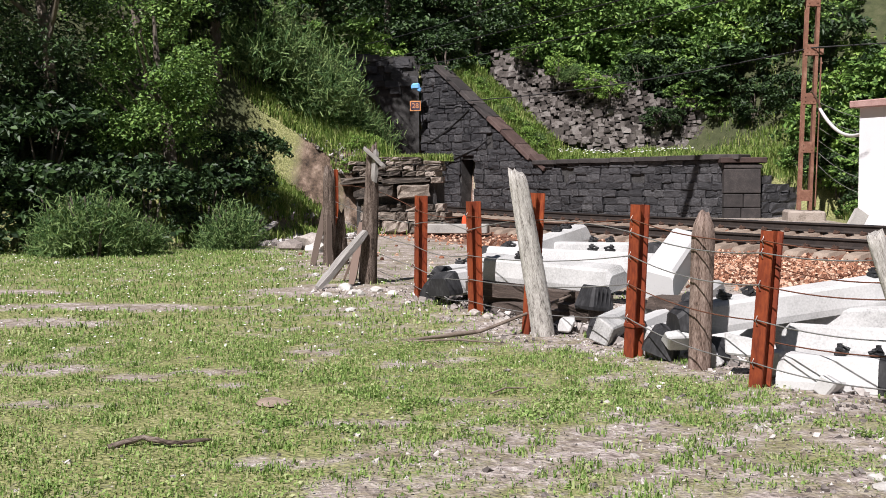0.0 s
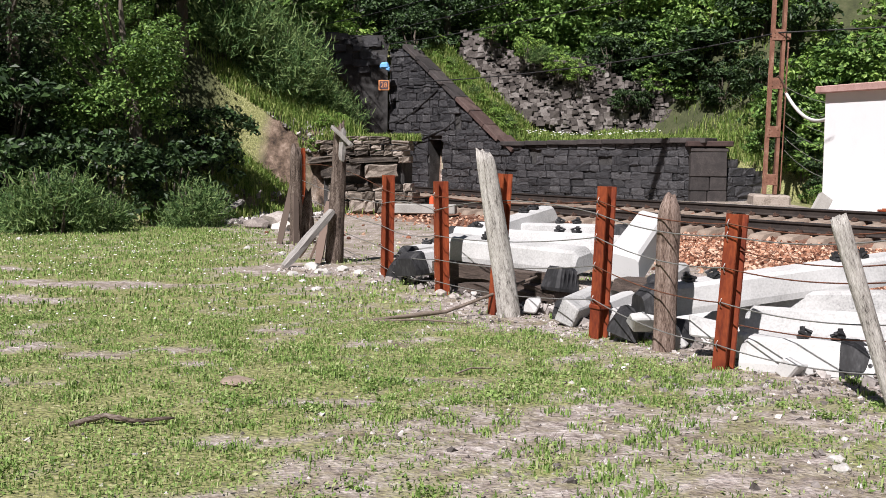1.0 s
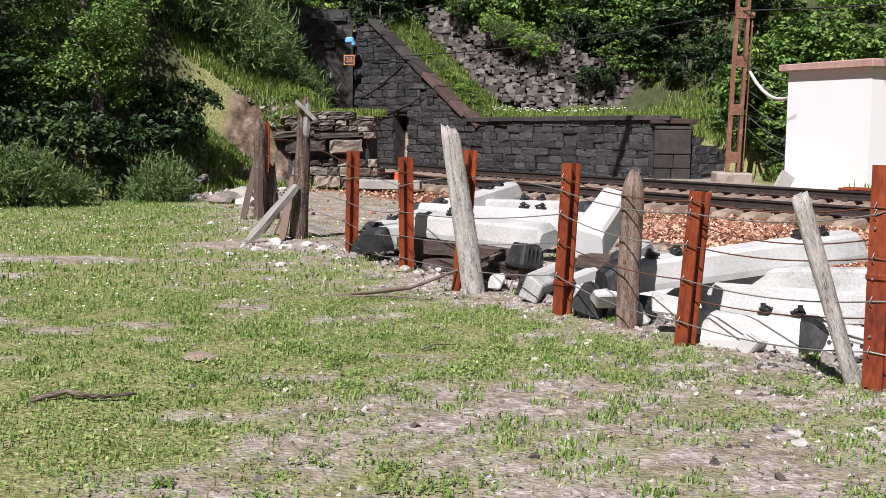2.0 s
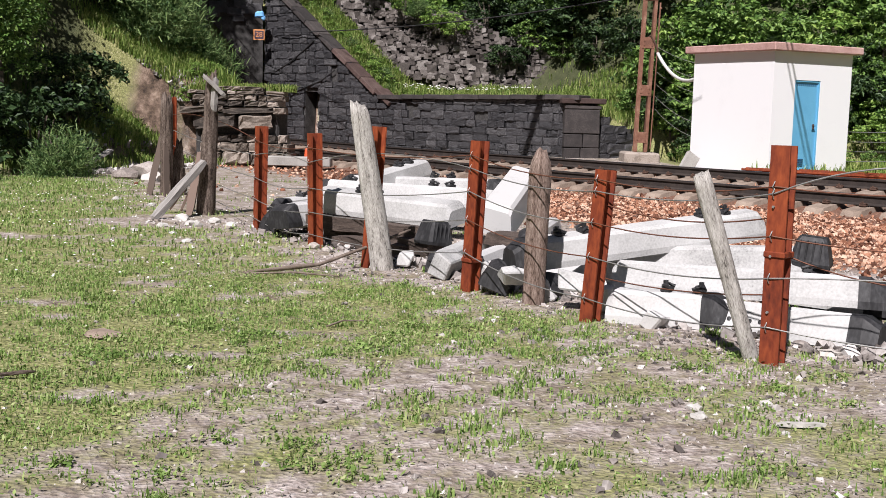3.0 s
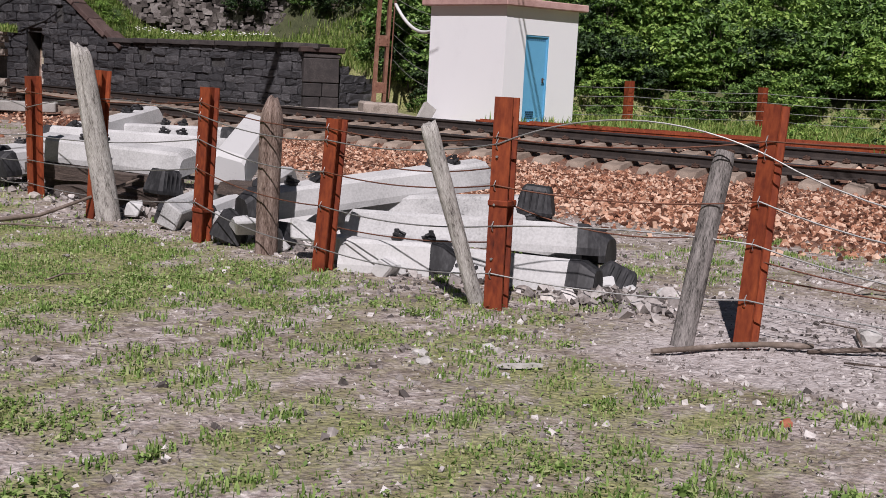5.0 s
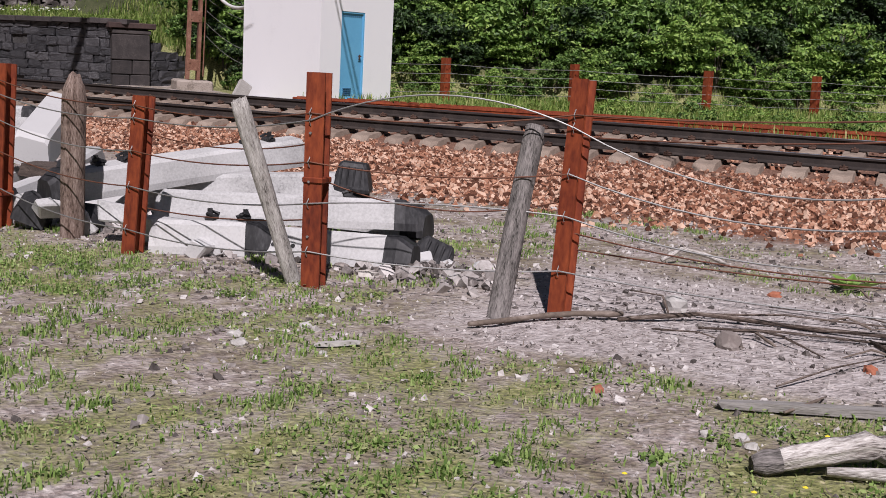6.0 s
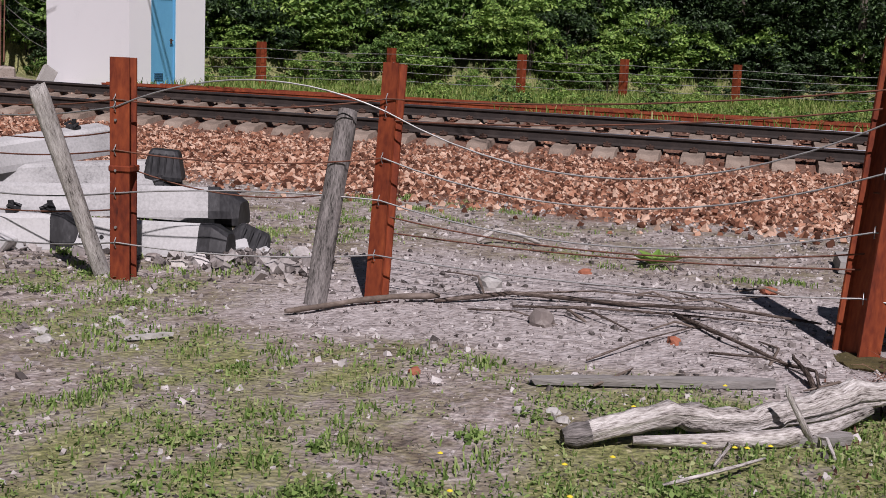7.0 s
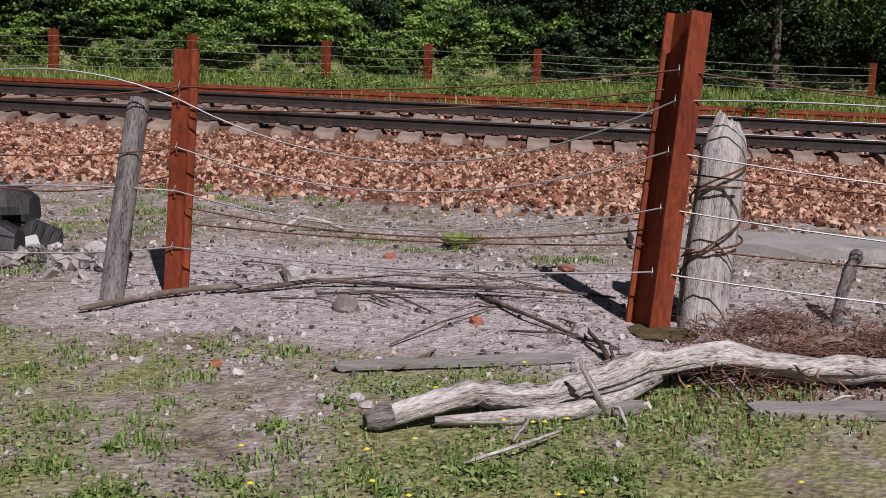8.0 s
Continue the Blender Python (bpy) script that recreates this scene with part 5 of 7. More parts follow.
spare_sleeper((2.2, 9.4, 0.02), (3.9, 7.65, 0.02), "pale concrete sleeper at the bottom of the heap", boots=(True, True))
spare_sleeper((1.3, 9.2, 0.02), (2.9, 8.7, 0.03), "pale concrete sleeper buried under the heap", boots=(True, True))
# farther heap
spare_sleeper((-0.42, 11.85, 0.35), (0.98, 10.72, 0.3), "long pale concrete sleeper with holes lying across the heap", w=0.36, boots=(False, False), clips=(0.7,), holes=True, roll=9)
spare_sleeper((-0.35, 12.5, 0.16), (-0.83, 11.85, 0.12), "short pale concrete block with a black rubber end facing the yard", w=0.36, h=0.24, boots=(False, True), roll=6)
spare_sleeper((-0.6, 12.9, 0.05), (-1.0, 12.35, 0.02), "pale concrete block half buried beside the fence", w=0.3, boots=(False, True), roll=-14)
spare_sleeper((-0.45, 13.0, 0.36), (1.45, 11.7, 0.36), "pale concrete sleeper with clips in the heap", w=0.3, clips=(0.5, 1.6), boots=(True, False), roll=-5)
spare_sleeper((-0.2, 13.6, 0.38), (1.6, 12.6, 0.42), "pale concrete sleeper tilted at the back of the heap", clips=(0.4, 1.3), boots=(True, True))
spare_sleeper((0.0, 12.8, 0.4), (0.75, 13.9, 0.58), "pale sleeper end sticking up from the heap", clips=(0.9,), boots=(False, False))
spare_sleeper((1.75, 12.3, 0.5), (1.3, 10.8, 0.2), "thick pale concrete block tilted down towards the fence", w=0.4, h=0.32, boots=(False, False), roll=-14)
spare_sleeper((-0.3, 14.6, 0.1), (-1.0, 13.4, 0.08), "pale concrete sleeper with grey end lying at the edge", boots=(False, True), clips=(0.8,))
spare_sleeper((-0.2, 12.9, 0.02), (0.9, 11.9, 0.02), "pale concrete sleeper under the heap", boots=(True, True))
spare_sleeper((1.25, 11.3, -0.02), (0.72, 9.55, 0.0), "pale concrete sleeper end between the fence posts", w=0.23, h=0.17, boots=(False, True))
spare_sleeper((1.6, 11.0, -0.02), (1.0, 9.35, 0.0), "pale concrete sleeper end with black boot at the fence", w=0.23, h=0.17, boots=(False, True), roll=12)
spare_sleeper((1.9, 10.3, 0.02), (1.25, 8.9, 0.02), "pale concrete sleeper lying behind the fence", w=0.23, h=0.17, boots=(False, True))
spare_sleeper((2.0, 11.6, 0.1), (1.6, 10.2, 0.1), "pale concrete sleeper with black end between the heaps", boots=(False, True))


def loose_boot(x, y, z, rx, ry, rz):
    """A rubber end boot come off its sleeper: a ribbed, tapering cup."""
    ob = thing("rubber_boot", pose(x, y, z, rx, ry, rz), "scuffed black rubber sleeper boot lying loose in the heap", "rubber boot", "loose rubber boots")
    bm = bmesh.new()
    rings = []
    for k, (h, w, d) in enumerate(((0.0, 0.15, 0.12), (0.03, 0.155, 0.125), (0.2, 0.115, 0.095), (0.23, 0.1, 0.08))):
        rings.append([bm.verts.new((sx * w, sy * d, h)) for sx, sy in ((-1, -0.8), (-0.8, -1), (0.8, -1), (1, -0.8), (1, 0.8), (0.8, 1), (-0.8, 1), (-1, 0.8))])
    for p, q in zip(rings, rings[1:]):
        for k in range(8):
            bm.faces.new((p[k], p[(k + 1) % 8], q[(k + 1) % 8], q[k]))
    bm.faces.new(rings[0][::-1])
    bm.faces.new(rings[-1])
    part("cup", bm, M_RUBBER, ob)
    for k in range(4):
        part("rib", box(bmesh.new(), (-0.08 + 0.053 * k, -0.108, 0.11), (0.014, 0.03, 0.19), Matrix.Identity(4), 0.004), M_RUBBER, ob)


for x, y, z, rx, ry, rz in ((0.72, 10.42, 0.14, 0, 8, 40), (1.45, 8.35, 0.02, 60, 10, 30), (3.58, 8.42, 0.27, 0, 4, -30), (0.35, 11.1, 0.02, 80, 0, 50), (3.5, 6.72, -0.08, -20, 25, -15)):
    loose_boot(x, y, z, rx, ry, rz)
# broken white lumps and slivers of concrete between the blocks
for k, (x, y, z, sx, sy, sz, rx, rz) in enumerate(((1.15, 8.75, 0.02, 0.28, 0.16, 0.2, 25, 20), (1.5, 8.2, 0.0, 0.2, 0.14, 0.16, -30, 70), (1.78, 7.7, 0.02, 0.24, 0.15, 0.18, 15, -40), (0.75, 9.3, 0.0, 0.3, 0.17, 0.22, 20, 60), (1.25, 8.35, 0.12, 0.22, 0.12, 0.14, 40, 10), (1.6, 7.75, 0.14, 0.2, 0.13, 0.12, -20, -20), (2.05, 7.15, 0.0, 0.17, 0.12, 0.13, 30, 45), (3.4, 6.6, 0.0, 0.16, 0.1, 0.1, -25, 15), (0.45, 9.95, 0.0, 0.2, 0.14, 0.14, 10, 80))):
    lump = thing("broken_concrete", pose(x, y, z, rx, 0, rz), "jagged lump of pale broken concrete in the heap", "rubble")
    part("lump_body", box(bmesh.new(), (0, 0, sz / 2), (sx, sy, sz), Matrix.Identity(4), 0.012, 0.03, random.Random(700 + k)), M_CONCW, lump)
for k, (a, b) in enumerate((((-0.5, 11.75, 0.24), (0.85, 10.6, 0.2)), ((-0.3, 11.9, 0.1), (0.75, 10.35, 0.1)), ((-0.2, 11.4, 0.05), (0.5, 10.5, 0.06)), ((1.3, 10.6, 0.2), (2.2, 9.6, 0.15)))):
    plank("timber_sleeper", a, b, 0.24, 0.14, M_SLEEPERWOOD, "old dark timber sleeper rotting under the concrete ones", "railway sleeper", 40 + k)

# ---- vegetation ----
def leaf_mesh(name, seed, n, size, mat, shape=(1, 1, 1), lobes=9, droop=0.25):
    """A crown of many single leaves on flattened, drooping sprays with gaps between, about 1 in radius, standing on z = 0."""
    rng = np.random.default_rng(seed)
    lobes = lobes * 4
    lc = rng.normal(size=(lobes, 3))
    lc /= np.linalg.norm(lc, axis=1)[:, None]
    lc *= (rng.uniform(0.25, 1, (lobes, 1)) ** 0.5) * 0.82
    lr = rng.uniform(0.14, 0.34, lobes)
    pick = rng.choice(lobes, n, p=lr ** 2 / (lr ** 2).sum())
    a, q = rng.uniform(0, 2 * math.pi, n), np.sqrt(rng.uniform(0, 1, n))
    d = np.stack([np.cos(a) * q, np.sin(a) * q, rng.normal(0, 0.16, n) - droop * q * q], 1)
    tilt = rng.normal(0, 0.3, (lobes, 2))
    d[:, 2] += (d[:, :2] * tilt[pick]).sum(1)
    p = lc[pick] + d * lr[pick][:, None] + rng.normal(0, 0.012, (n, 3))
    p = p * np.array(shape)
    p[:, 2] += shape[2] * 0.9
    keep = p[:, 2] > 0.02
    p, d = p[keep], d[keep]
    n = len(p)
    nrm = d * np.array([0.5, 0.5, 0.2]) + rng.normal(size=(n, 3)) * 0.45 + np.array([0, 0, 0.75])
    nrm /= np.linalg.norm(nrm, axis=1)[:, None]
    t = np.cross(nrm, rng.normal(size=(n, 3)))
    t /= np.linalg.norm(t, axis=1)[:, None]
    b = np.cross(nrm, t)
    s = (size * rng.uniform(0.55, 1.25, n))[:, None]
    v = np.stack([p - t * s, p + b * s * 0.52 + nrm * s * 0.12, p + t * s - nrm * s * 0.3, p - b * s * 0.52 + nrm * s * 0.12], 1).reshape(-1, 3)
    f = np.arange(n * 4).reshape(n, 4)
    return mesh_of(name, v.tolist(), f.tolist(), mat)


def strand_mesh(name, seed, n, mat, width=0.008):
    """A feathery bush of fine upright sprays, about 1 in radius and 1.2 high."""
    rng = np.random.default_rng(seed)
    lobes = 24
    la = rng.uniform(0, 2 * math.pi, lobes)
    lr = 0.62 * np.sqrt(rng.uniform(0, 1, lobes))
    base = np.stack([np.cos(la) * lr, np.sin(la) * lr, rng.uniform(0.15, 0.95, lobes) * (1.2 - lr)], 1)
    pick = rng.integers(0, lobes, n)
    o = base[pick] + rng.normal(size=(n, 3)) * np.array([0.17, 0.17, 0.2])
    o[:, 2] = np.abs(o[:, 2])
    out = o * np.array([0.7, 0.7, 0.1]) + rng.normal(size=(n, 3)) * 0.4 + np.array([0, 0, 0.55])
    out /= np.linalg.norm(out, axis=1)[:, None]
    L = rng.uniform(0.06, 0.2, n)[:, None]
    w = np.cross(out, rng.normal(size=(n, 3)))
    w *= (width * rng.uniform(0.6, 1.4, n) / np.linalg.norm(w, axis=1))[:, None]
    bend = rng.normal(size=(n, 3)) * 0.05
    mid = o + out * L * 0.5 + bend
    tip = o + out * L
    v = np.stack([o - w, o + w, mid + w, mid - w, tip], 1).reshape(-1, 3)
    i = np.arange(n)[:, None] * 5
    f = (i + np.array([[0, 1, 2, 3]])).tolist() + (i + np.array([[3, 2, 4]])).tolist()
    return mesh_of(name, v.tolist(), f, mat)


def bush_kind(name, crown_me, label, category, stems=5, mat=M_BARK, crown="foliage"):
    ob = thing(name, None, label, category)
    bm = bmesh.new()
    rng = random.Random(hash(len(label)) % 97)
    for k in range(stems):
        a = rng.uniform(0, 6.28)
        r = rng.uniform(0.2, 0.5)
        tube(bm, [(0.04 * math.cos(a), 0.04 * math.sin(a), -0.25), (r * 0.4 * math.cos(a), r * 0.4 * math.sin(a), 0.4), (r * math.cos(a), r * math.sin(a), 1.0)], [0.035, 0.025, 0.01], 5)
    part("woody_stem", bm, mat, ob)
    part(crown, crown_me, None, ob)
    return ob


KINDS = {
    "dark": [bush_kind("shrub", leaf_mesh("foliage", 100 + k, 2700, 0.064, M_LEAFDARK, (1.0, 1.0, 0.85), 11), "dense dark green broadleaf shrub on the bank", "shrub") for k in range(2)],
    "green": [bush_kind("shrub", leaf_mesh("foliage", 110 + k, 2300, 0.064, M_LEAF, (1.0, 1.0, 0.8), 10), "dense green broadleaf shrub on the hillside", "shrub") for k in range(3)],
    "light": [bush_kind("shrub", leaf_mesh("foliage", 120 + k, 2100, 0.06, M_LEAFLIGHT, (1.0, 1.0, 0.75), 9), "light green leafy shrub in the sun", "shrub") for k in range(2)],
    "broom": [bush_kind("broom_bush", strand_mesh("foliage", 130 + k, 4600, M_BROOM), "feathery grey-green broom bush", "shrub") for k in range(2)],
}
rng = random.Random(77)
used = {}


def plant(kind, x, y, s, sz=None, z=None):
    src = rng.choice(KINDS[kind])
    m = Matrix.Translation((x, y, (gz(x, y) - 0.08) if z is None else z)) @ Matrix.Rotation(rng.uniform(0, 6.28), 4, "Z") @ Matrix.Diagonal((s, s, sz or s, 1))
    if src.name not in used:
        used[src.name] = 1
        src.matrix_basis = m
        return src
    c = copy_thing(src, m)
    c.matrix_basis = m
    return c


far_leaves = {}


def thicket(kind, x, y, s, sz=None):
    """Adds the leaves of one more shrub to the joined mass of far scrub."""
    src = rng.choice(KINDS[kind])
    me = [c for c in src.children if c.name.startswith("foliage")][0].data
    co = np.empty(len(me.vertices) * 3)
    me.vertices.foreach_get("co", co)
    co = co.reshape(-1, 3)
    co = co.reshape(-1, 4, 3)[::(3 if y > 46 or s < 0.9 else 2)]
    mid = co.mean(1, keepdims=True)
    co = (mid + (co - mid) * 1.25).reshape(-1, 3)
    a = rng.uniform(0, 6.28)
    c, d = math.cos(a), math.sin(a)
    v = np.stack([co[:, 0] * c - co[:, 1] * d, co[:, 0] * d + co[:, 1] * c, co[:, 2] * ((sz or s) / s)], 1) * s
    far_leaves.setdefault(kind, []).append(v + np.array([x, y, gz(x, y) - 0.08]))


def tree(x, y, h, r, mat, label, seed, n=5200, leaf=0.1, lobes=16, base=0.3):
    """A tree: tapered trunk, limbs, and a crown of many leaf clumps."""
    rng = random.Random(seed)
    z0 = gz(x, y)
    t = thing("tree", Matrix.Translation((x, y, z0)), label, "tree")
    bm = bmesh.new()
    bend = rng.uniform(-0.4, 0.4)
    trunk = [(0, 0, -0.3), (bend * 0.3, 0.1, h * 0.3), (bend, 0.2, h * 0.6), (bend * 1.2, 0.2, h * 0.9)]
    tube(bm, trunk, [0.17, 0.13, 0.09, 0.03], 7)
    for k in range(7):
        a = rng.uniform(0, 6.28)
        zb = h * rng.uniform(0.25, 0.65)
        L = r * rng.uniform(0.5, 0.9)
        tube(bm, [(bend * 0.6, 0.12, zb), (bend * 0.6 + L * 0.5 * math.cos(a), L * 0.5 * math.sin(a), zb + 0.3 * L), (bend * 0.6 + L * math.cos(a), L * math.sin(a), zb + 0.8 * L)], [0.06, 0.04, 0.012], 5)
    part("trunk", bm, M_BARK, t)
    me = leaf_mesh("crown", seed, n, leaf / r, mat, (1, 1, h * (1 - base) / 2 / r), lobes)
    c = part("crown", me, None, t)
    c.matrix_basis = Matrix.Translation((bend, 0.1, h * base)) @ Matrix.Diagonal((r, r, r, 1))
    return t


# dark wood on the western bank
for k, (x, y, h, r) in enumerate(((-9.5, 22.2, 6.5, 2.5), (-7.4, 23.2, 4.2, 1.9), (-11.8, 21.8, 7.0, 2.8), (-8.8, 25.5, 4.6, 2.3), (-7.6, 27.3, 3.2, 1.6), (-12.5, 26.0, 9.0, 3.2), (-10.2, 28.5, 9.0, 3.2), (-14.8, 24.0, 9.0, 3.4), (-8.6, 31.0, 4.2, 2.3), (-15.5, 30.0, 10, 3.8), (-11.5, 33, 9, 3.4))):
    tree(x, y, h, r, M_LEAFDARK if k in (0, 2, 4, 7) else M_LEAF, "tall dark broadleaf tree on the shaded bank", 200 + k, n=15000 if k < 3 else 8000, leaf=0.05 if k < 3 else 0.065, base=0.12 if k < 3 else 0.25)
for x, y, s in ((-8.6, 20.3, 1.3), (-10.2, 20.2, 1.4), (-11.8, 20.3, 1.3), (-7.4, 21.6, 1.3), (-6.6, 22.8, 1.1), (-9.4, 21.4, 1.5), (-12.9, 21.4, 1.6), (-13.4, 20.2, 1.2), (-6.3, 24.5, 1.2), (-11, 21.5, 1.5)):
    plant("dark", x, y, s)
for x, y, s in ((-7.6, 19.3, 1.15), (-5.75, 21.4, 0.85), (-8.3, 19.6, 0.75), (-10.3, 19.7, 0.95), (-6.9, 19.6, 0.7)):
    plant("broom", x, y, s)
for x, y, s in ((-5.4, 28.9, 1.5), (-5.0, 30.2, 1.4), (-6.0, 29.6, 1.8), (-5.9, 31.2, 1.7), (-5.3, 31.7, 1.3), (-6.8, 32.0, 2.0), (-6.2, 33.2, 1.5), (-6.9, 28.6, 1.8), (-4.7, 29.3, 1.0), (-4.4, 30.2, 0.8), (-7.4, 34.5, 1.8), (-4.75, 31.3, 1.5), (-5.0, 32.4, 1.7), (-5.5, 33.4, 1.9), (-5.7, 34.4, 1.9), (-4.6, 30.5, 1.2), (-6.3, 35.6, 2.0)):
    plant("broom", x, y, s)
for x, y, s in ((-7.3, 31.5, 1.7), (-8.4, 33.5, 1.9), (-6.6, 35.0, 1.6), (-7.7, 36.5, 1.8)):
    plant("green", x, y, s)
for x, y, s in ((-4.5, 27.6, 0.3), (-4.3, 28.0, 0.35), (-4.0, 28.6, 0.35), (-4.6, 26.9, 0.28), (-3.4, 28.4, 0.25)):
    plant("light", x, y, s)

# The first two high crowns are added to shade the tunnel portal.
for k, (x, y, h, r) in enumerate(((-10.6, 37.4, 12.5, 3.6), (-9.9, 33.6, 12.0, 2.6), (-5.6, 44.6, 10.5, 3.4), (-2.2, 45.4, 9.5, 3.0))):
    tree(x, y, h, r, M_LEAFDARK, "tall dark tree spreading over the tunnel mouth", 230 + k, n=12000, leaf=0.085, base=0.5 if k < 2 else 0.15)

# hillside behind the wing wall, the hut and the far fence
hr = np.random.default_rng(5)
count = 0
while count < 430:
    x, y = hr.uniform(-4, 48), hr.uniform(14, 56)
    d = float(flat_distance(np.array([x]), np.array([y]))[0])
    if not 0.5 < d < 13 or math.atan2(x, y) > 1.2:
        continue
    behind_wall = x < 8.5 and y < 46
    if behind_wall and d < 5.5:
        continue
    if hr.uniform() > (1.0 if d < 3.5 else 0.45):
        continue
    s = hr.uniform(0.7, 1.35) * (1.0 + 0.05 * d)
    # from x = 28 on, mostly dark leaves: shade put into the leaf colour
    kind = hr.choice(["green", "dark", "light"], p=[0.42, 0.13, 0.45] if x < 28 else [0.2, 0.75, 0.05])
    if x > 10 and d < 3.2:
        plant(kind, x, y, s, s * hr.uniform(0.8, 1.2))
    else:
        thicket(kind, x, y, s, s * hr.uniform(0.8, 1.2))
    count += 1
for x, y, s, kind in ((-1.3, 40.6, 0.5, "light"), (-0.6, 40.2, 0.6, "light"), (0.1, 40.2, 0.65, "light"), (0.7, 40.0, 0.5, "broom"), (2.9, 43.0, 0.9, "light"), (3.6, 42.6, 0.8, "light"), (1.8, 43.5, 0.9, "light"), (6.4, 40.0, 0.6, "green"), (-1.6, 42.9, 1.0, "light"), (-3.2, 41.5, 1.3, "dark"), (8.4, 33.6, 0.8, "dark"), (9.2, 33.0, 0.9, "dark"), (7.9, 34.6, 0.7, "green"), (5.0, 41.6, 0.9, "dark"), (3.3, 42.5, 1.2, "dark"), (7.4, 38.8, 1.0, "dark"), (8.5, 37.8, 1.1, "dark"), (6.6, 41.0, 1.4, "green"), (8.8, 39.6, 1.5, "dark"), (2.0, 43.6, 1.5, "dark"), (4.6, 42.5, 1.5, "dark")):
    plant(kind, x, y, s)
# bright weeds behind the sloping coping
for k in range(26):
    q = cp @ Vector((0.9 + 4.2 * k / 25 + hr.uniform(-0.15, 0.15), hr.uniform(0.85, 1.5), 0))
    plant("light" if k % 4 else "broom", q.x, q.y, hr.uniform(0.28, 0.5), None, wing_top(0.9 + 4.2 * k / 25) - 0.12)
# scrub and ivy hanging over the rubble wall
for kind, x, y, s, z in (("light", 0.9, 41.7, 0.7, 4.9), ("broom", 1.4, 41.5, 0.6, 4.7), ("light", 2.0, 41.3, 0.7, 4.3), ("light", 2.7, 41.2, 0.65, 4.0), ("dark", 4.3, 40.6, 0.55, 3.0), ("dark", 4.9, 40.5, 0.5, 3.0), ("green", 5.2, 40.9, 0.7, 3.7), ("dark", 6.1, 40.5, 0.6, 3.5), ("dark", 3.9, 41.5, 1.0, 4.3), ("dark", 5.6, 41.2, 1.0, 4.1), ("green", -0.4, 42.1, 0.6, 5.5), ("dark", 6.9, 40.7, 0.9, 3.7)):
    plant(kind, x, y, s, None, z)
for gx in np.arange(-13, 13.5, 1.45):
    for gy in np.arange(43.2, 55, 2.0):
        x, y = gx + hr.uniform(-0.6, 0.6), gy + hr.uniform(-0.7, 0.7)
        if -1.2 < x < 7.5 and y < 44.5:
            continue
        s = hr.uniform(1.2, 1.9)
        thicket(hr.choice(["green", "dark", "light"], p=[0.5, 0.2, 0.3]), x, y, s)
for gx in np.arange(8.8, 44, 1.15):
    for row in range(2):
        # low scrub between the spare rails and the hill
        toe = float(np.interp(gx, [8.5, 12, 16, 21, 29, 40], [32.8, 31.2, 29.9, 27.6, 25.8, 18.2]))
        x, y = gx + hr.uniform(-0.5, 0.5), toe + 0.2 - 0.9 * row + hr.uniform(-0.4, 0.5)
        s = hr.uniform(0.35, 0.75) * (1.2 - 0.4 * row)
        # beyond gx 28 the dark leaf colour stands in for shade
        plant(hr.choice(["green", "light"]) if gx < 28 else hr.choice(["dark", "dark", "green"]), x, y, s)
for gx in np.arange(9.5, 36, 0.85):
    toe = float(np.interp(gx, [8.5, 12, 16, 21, 29, 40], [32.8, 31.2, 29.9, 27.6, 25.8, 18.2]))
    for row in range(2):
        x, y = gx + hr.uniform(-0.5, 0.5) + row, toe + 1.6 + 2.0 * row + hr.uniform(-0.6, 0.8)
        # mostly dark leaf past gx 28, in place of shade
        thicket(hr.choice(["green", "light", "dark"], p=[0.45, 0.4, 0.15] if gx < 28 else [0.15, 0.05, 0.8]), x, y, hr.uniform(0.95, 1.4))
for i in range(30, len(TRACK) - 20, 1):
    x, y = TRACK[i] + TNOR[i] * hr.uniform(6.4, 11)
    if x > 15 and y > 2 and flat_distance(np.array([x]), np.array([y]))[0] < 0:
        thicket(hr.choice(["green", "light"]), x, y, hr.uniform(0.3, 0.6))
for kind, mat in (("green", M_LEAF), ("dark", M_LEAFDARK), ("light", M_LEAFLIGHT)):
    v = np.concatenate(far_leaves[kind])
    tagged(new("hillside_scrub", mesh_of("hillside_scrub", v.tolist(), np.arange(len(v)).reshape(-1, 4).tolist(), mat)), "dense green scrub covering the upper hillside", "scrub", kind="stuff")
for k in range(26):
    x = -10 + k * 1.9 + hr.uniform(-0.8, 0.8)
    y = 47.5 - 0.28 * max(0, x) + hr.uniform(-1.5, 3) - (0.012 * x * x if x > 0 else 0)
    tree(x, y, hr.uniform(6, 9), hr.uniform(2.2, 3.2), (M_LEAFDARK, M_LEAF, M_LEAF)[k % 3], "tall broadleaf tree on the wooded hill", 300 + k, n=6500, leaf=0.09, base=0.1)
for k, (x, y) in enumerate(((12.5, 42.5), (15.0, 41.5), (13.5, 46.0), (17.0, 43.5), (10.5, 45.0), (18.5, 40.0))):
    tree(x, y, 8.0, 2.9, M_LEAF if k % 2 else M_LEAFDARK, "tall broadleaf tree above the hut", 360 + k, n=5000, leaf=0.095, base=0.1)
# the first five take dark_leaf, shade painted as leaf colour
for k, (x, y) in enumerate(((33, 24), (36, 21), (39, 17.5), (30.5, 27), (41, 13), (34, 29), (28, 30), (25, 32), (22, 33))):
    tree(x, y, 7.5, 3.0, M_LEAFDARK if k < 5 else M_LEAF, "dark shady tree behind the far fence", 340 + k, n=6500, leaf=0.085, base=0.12)


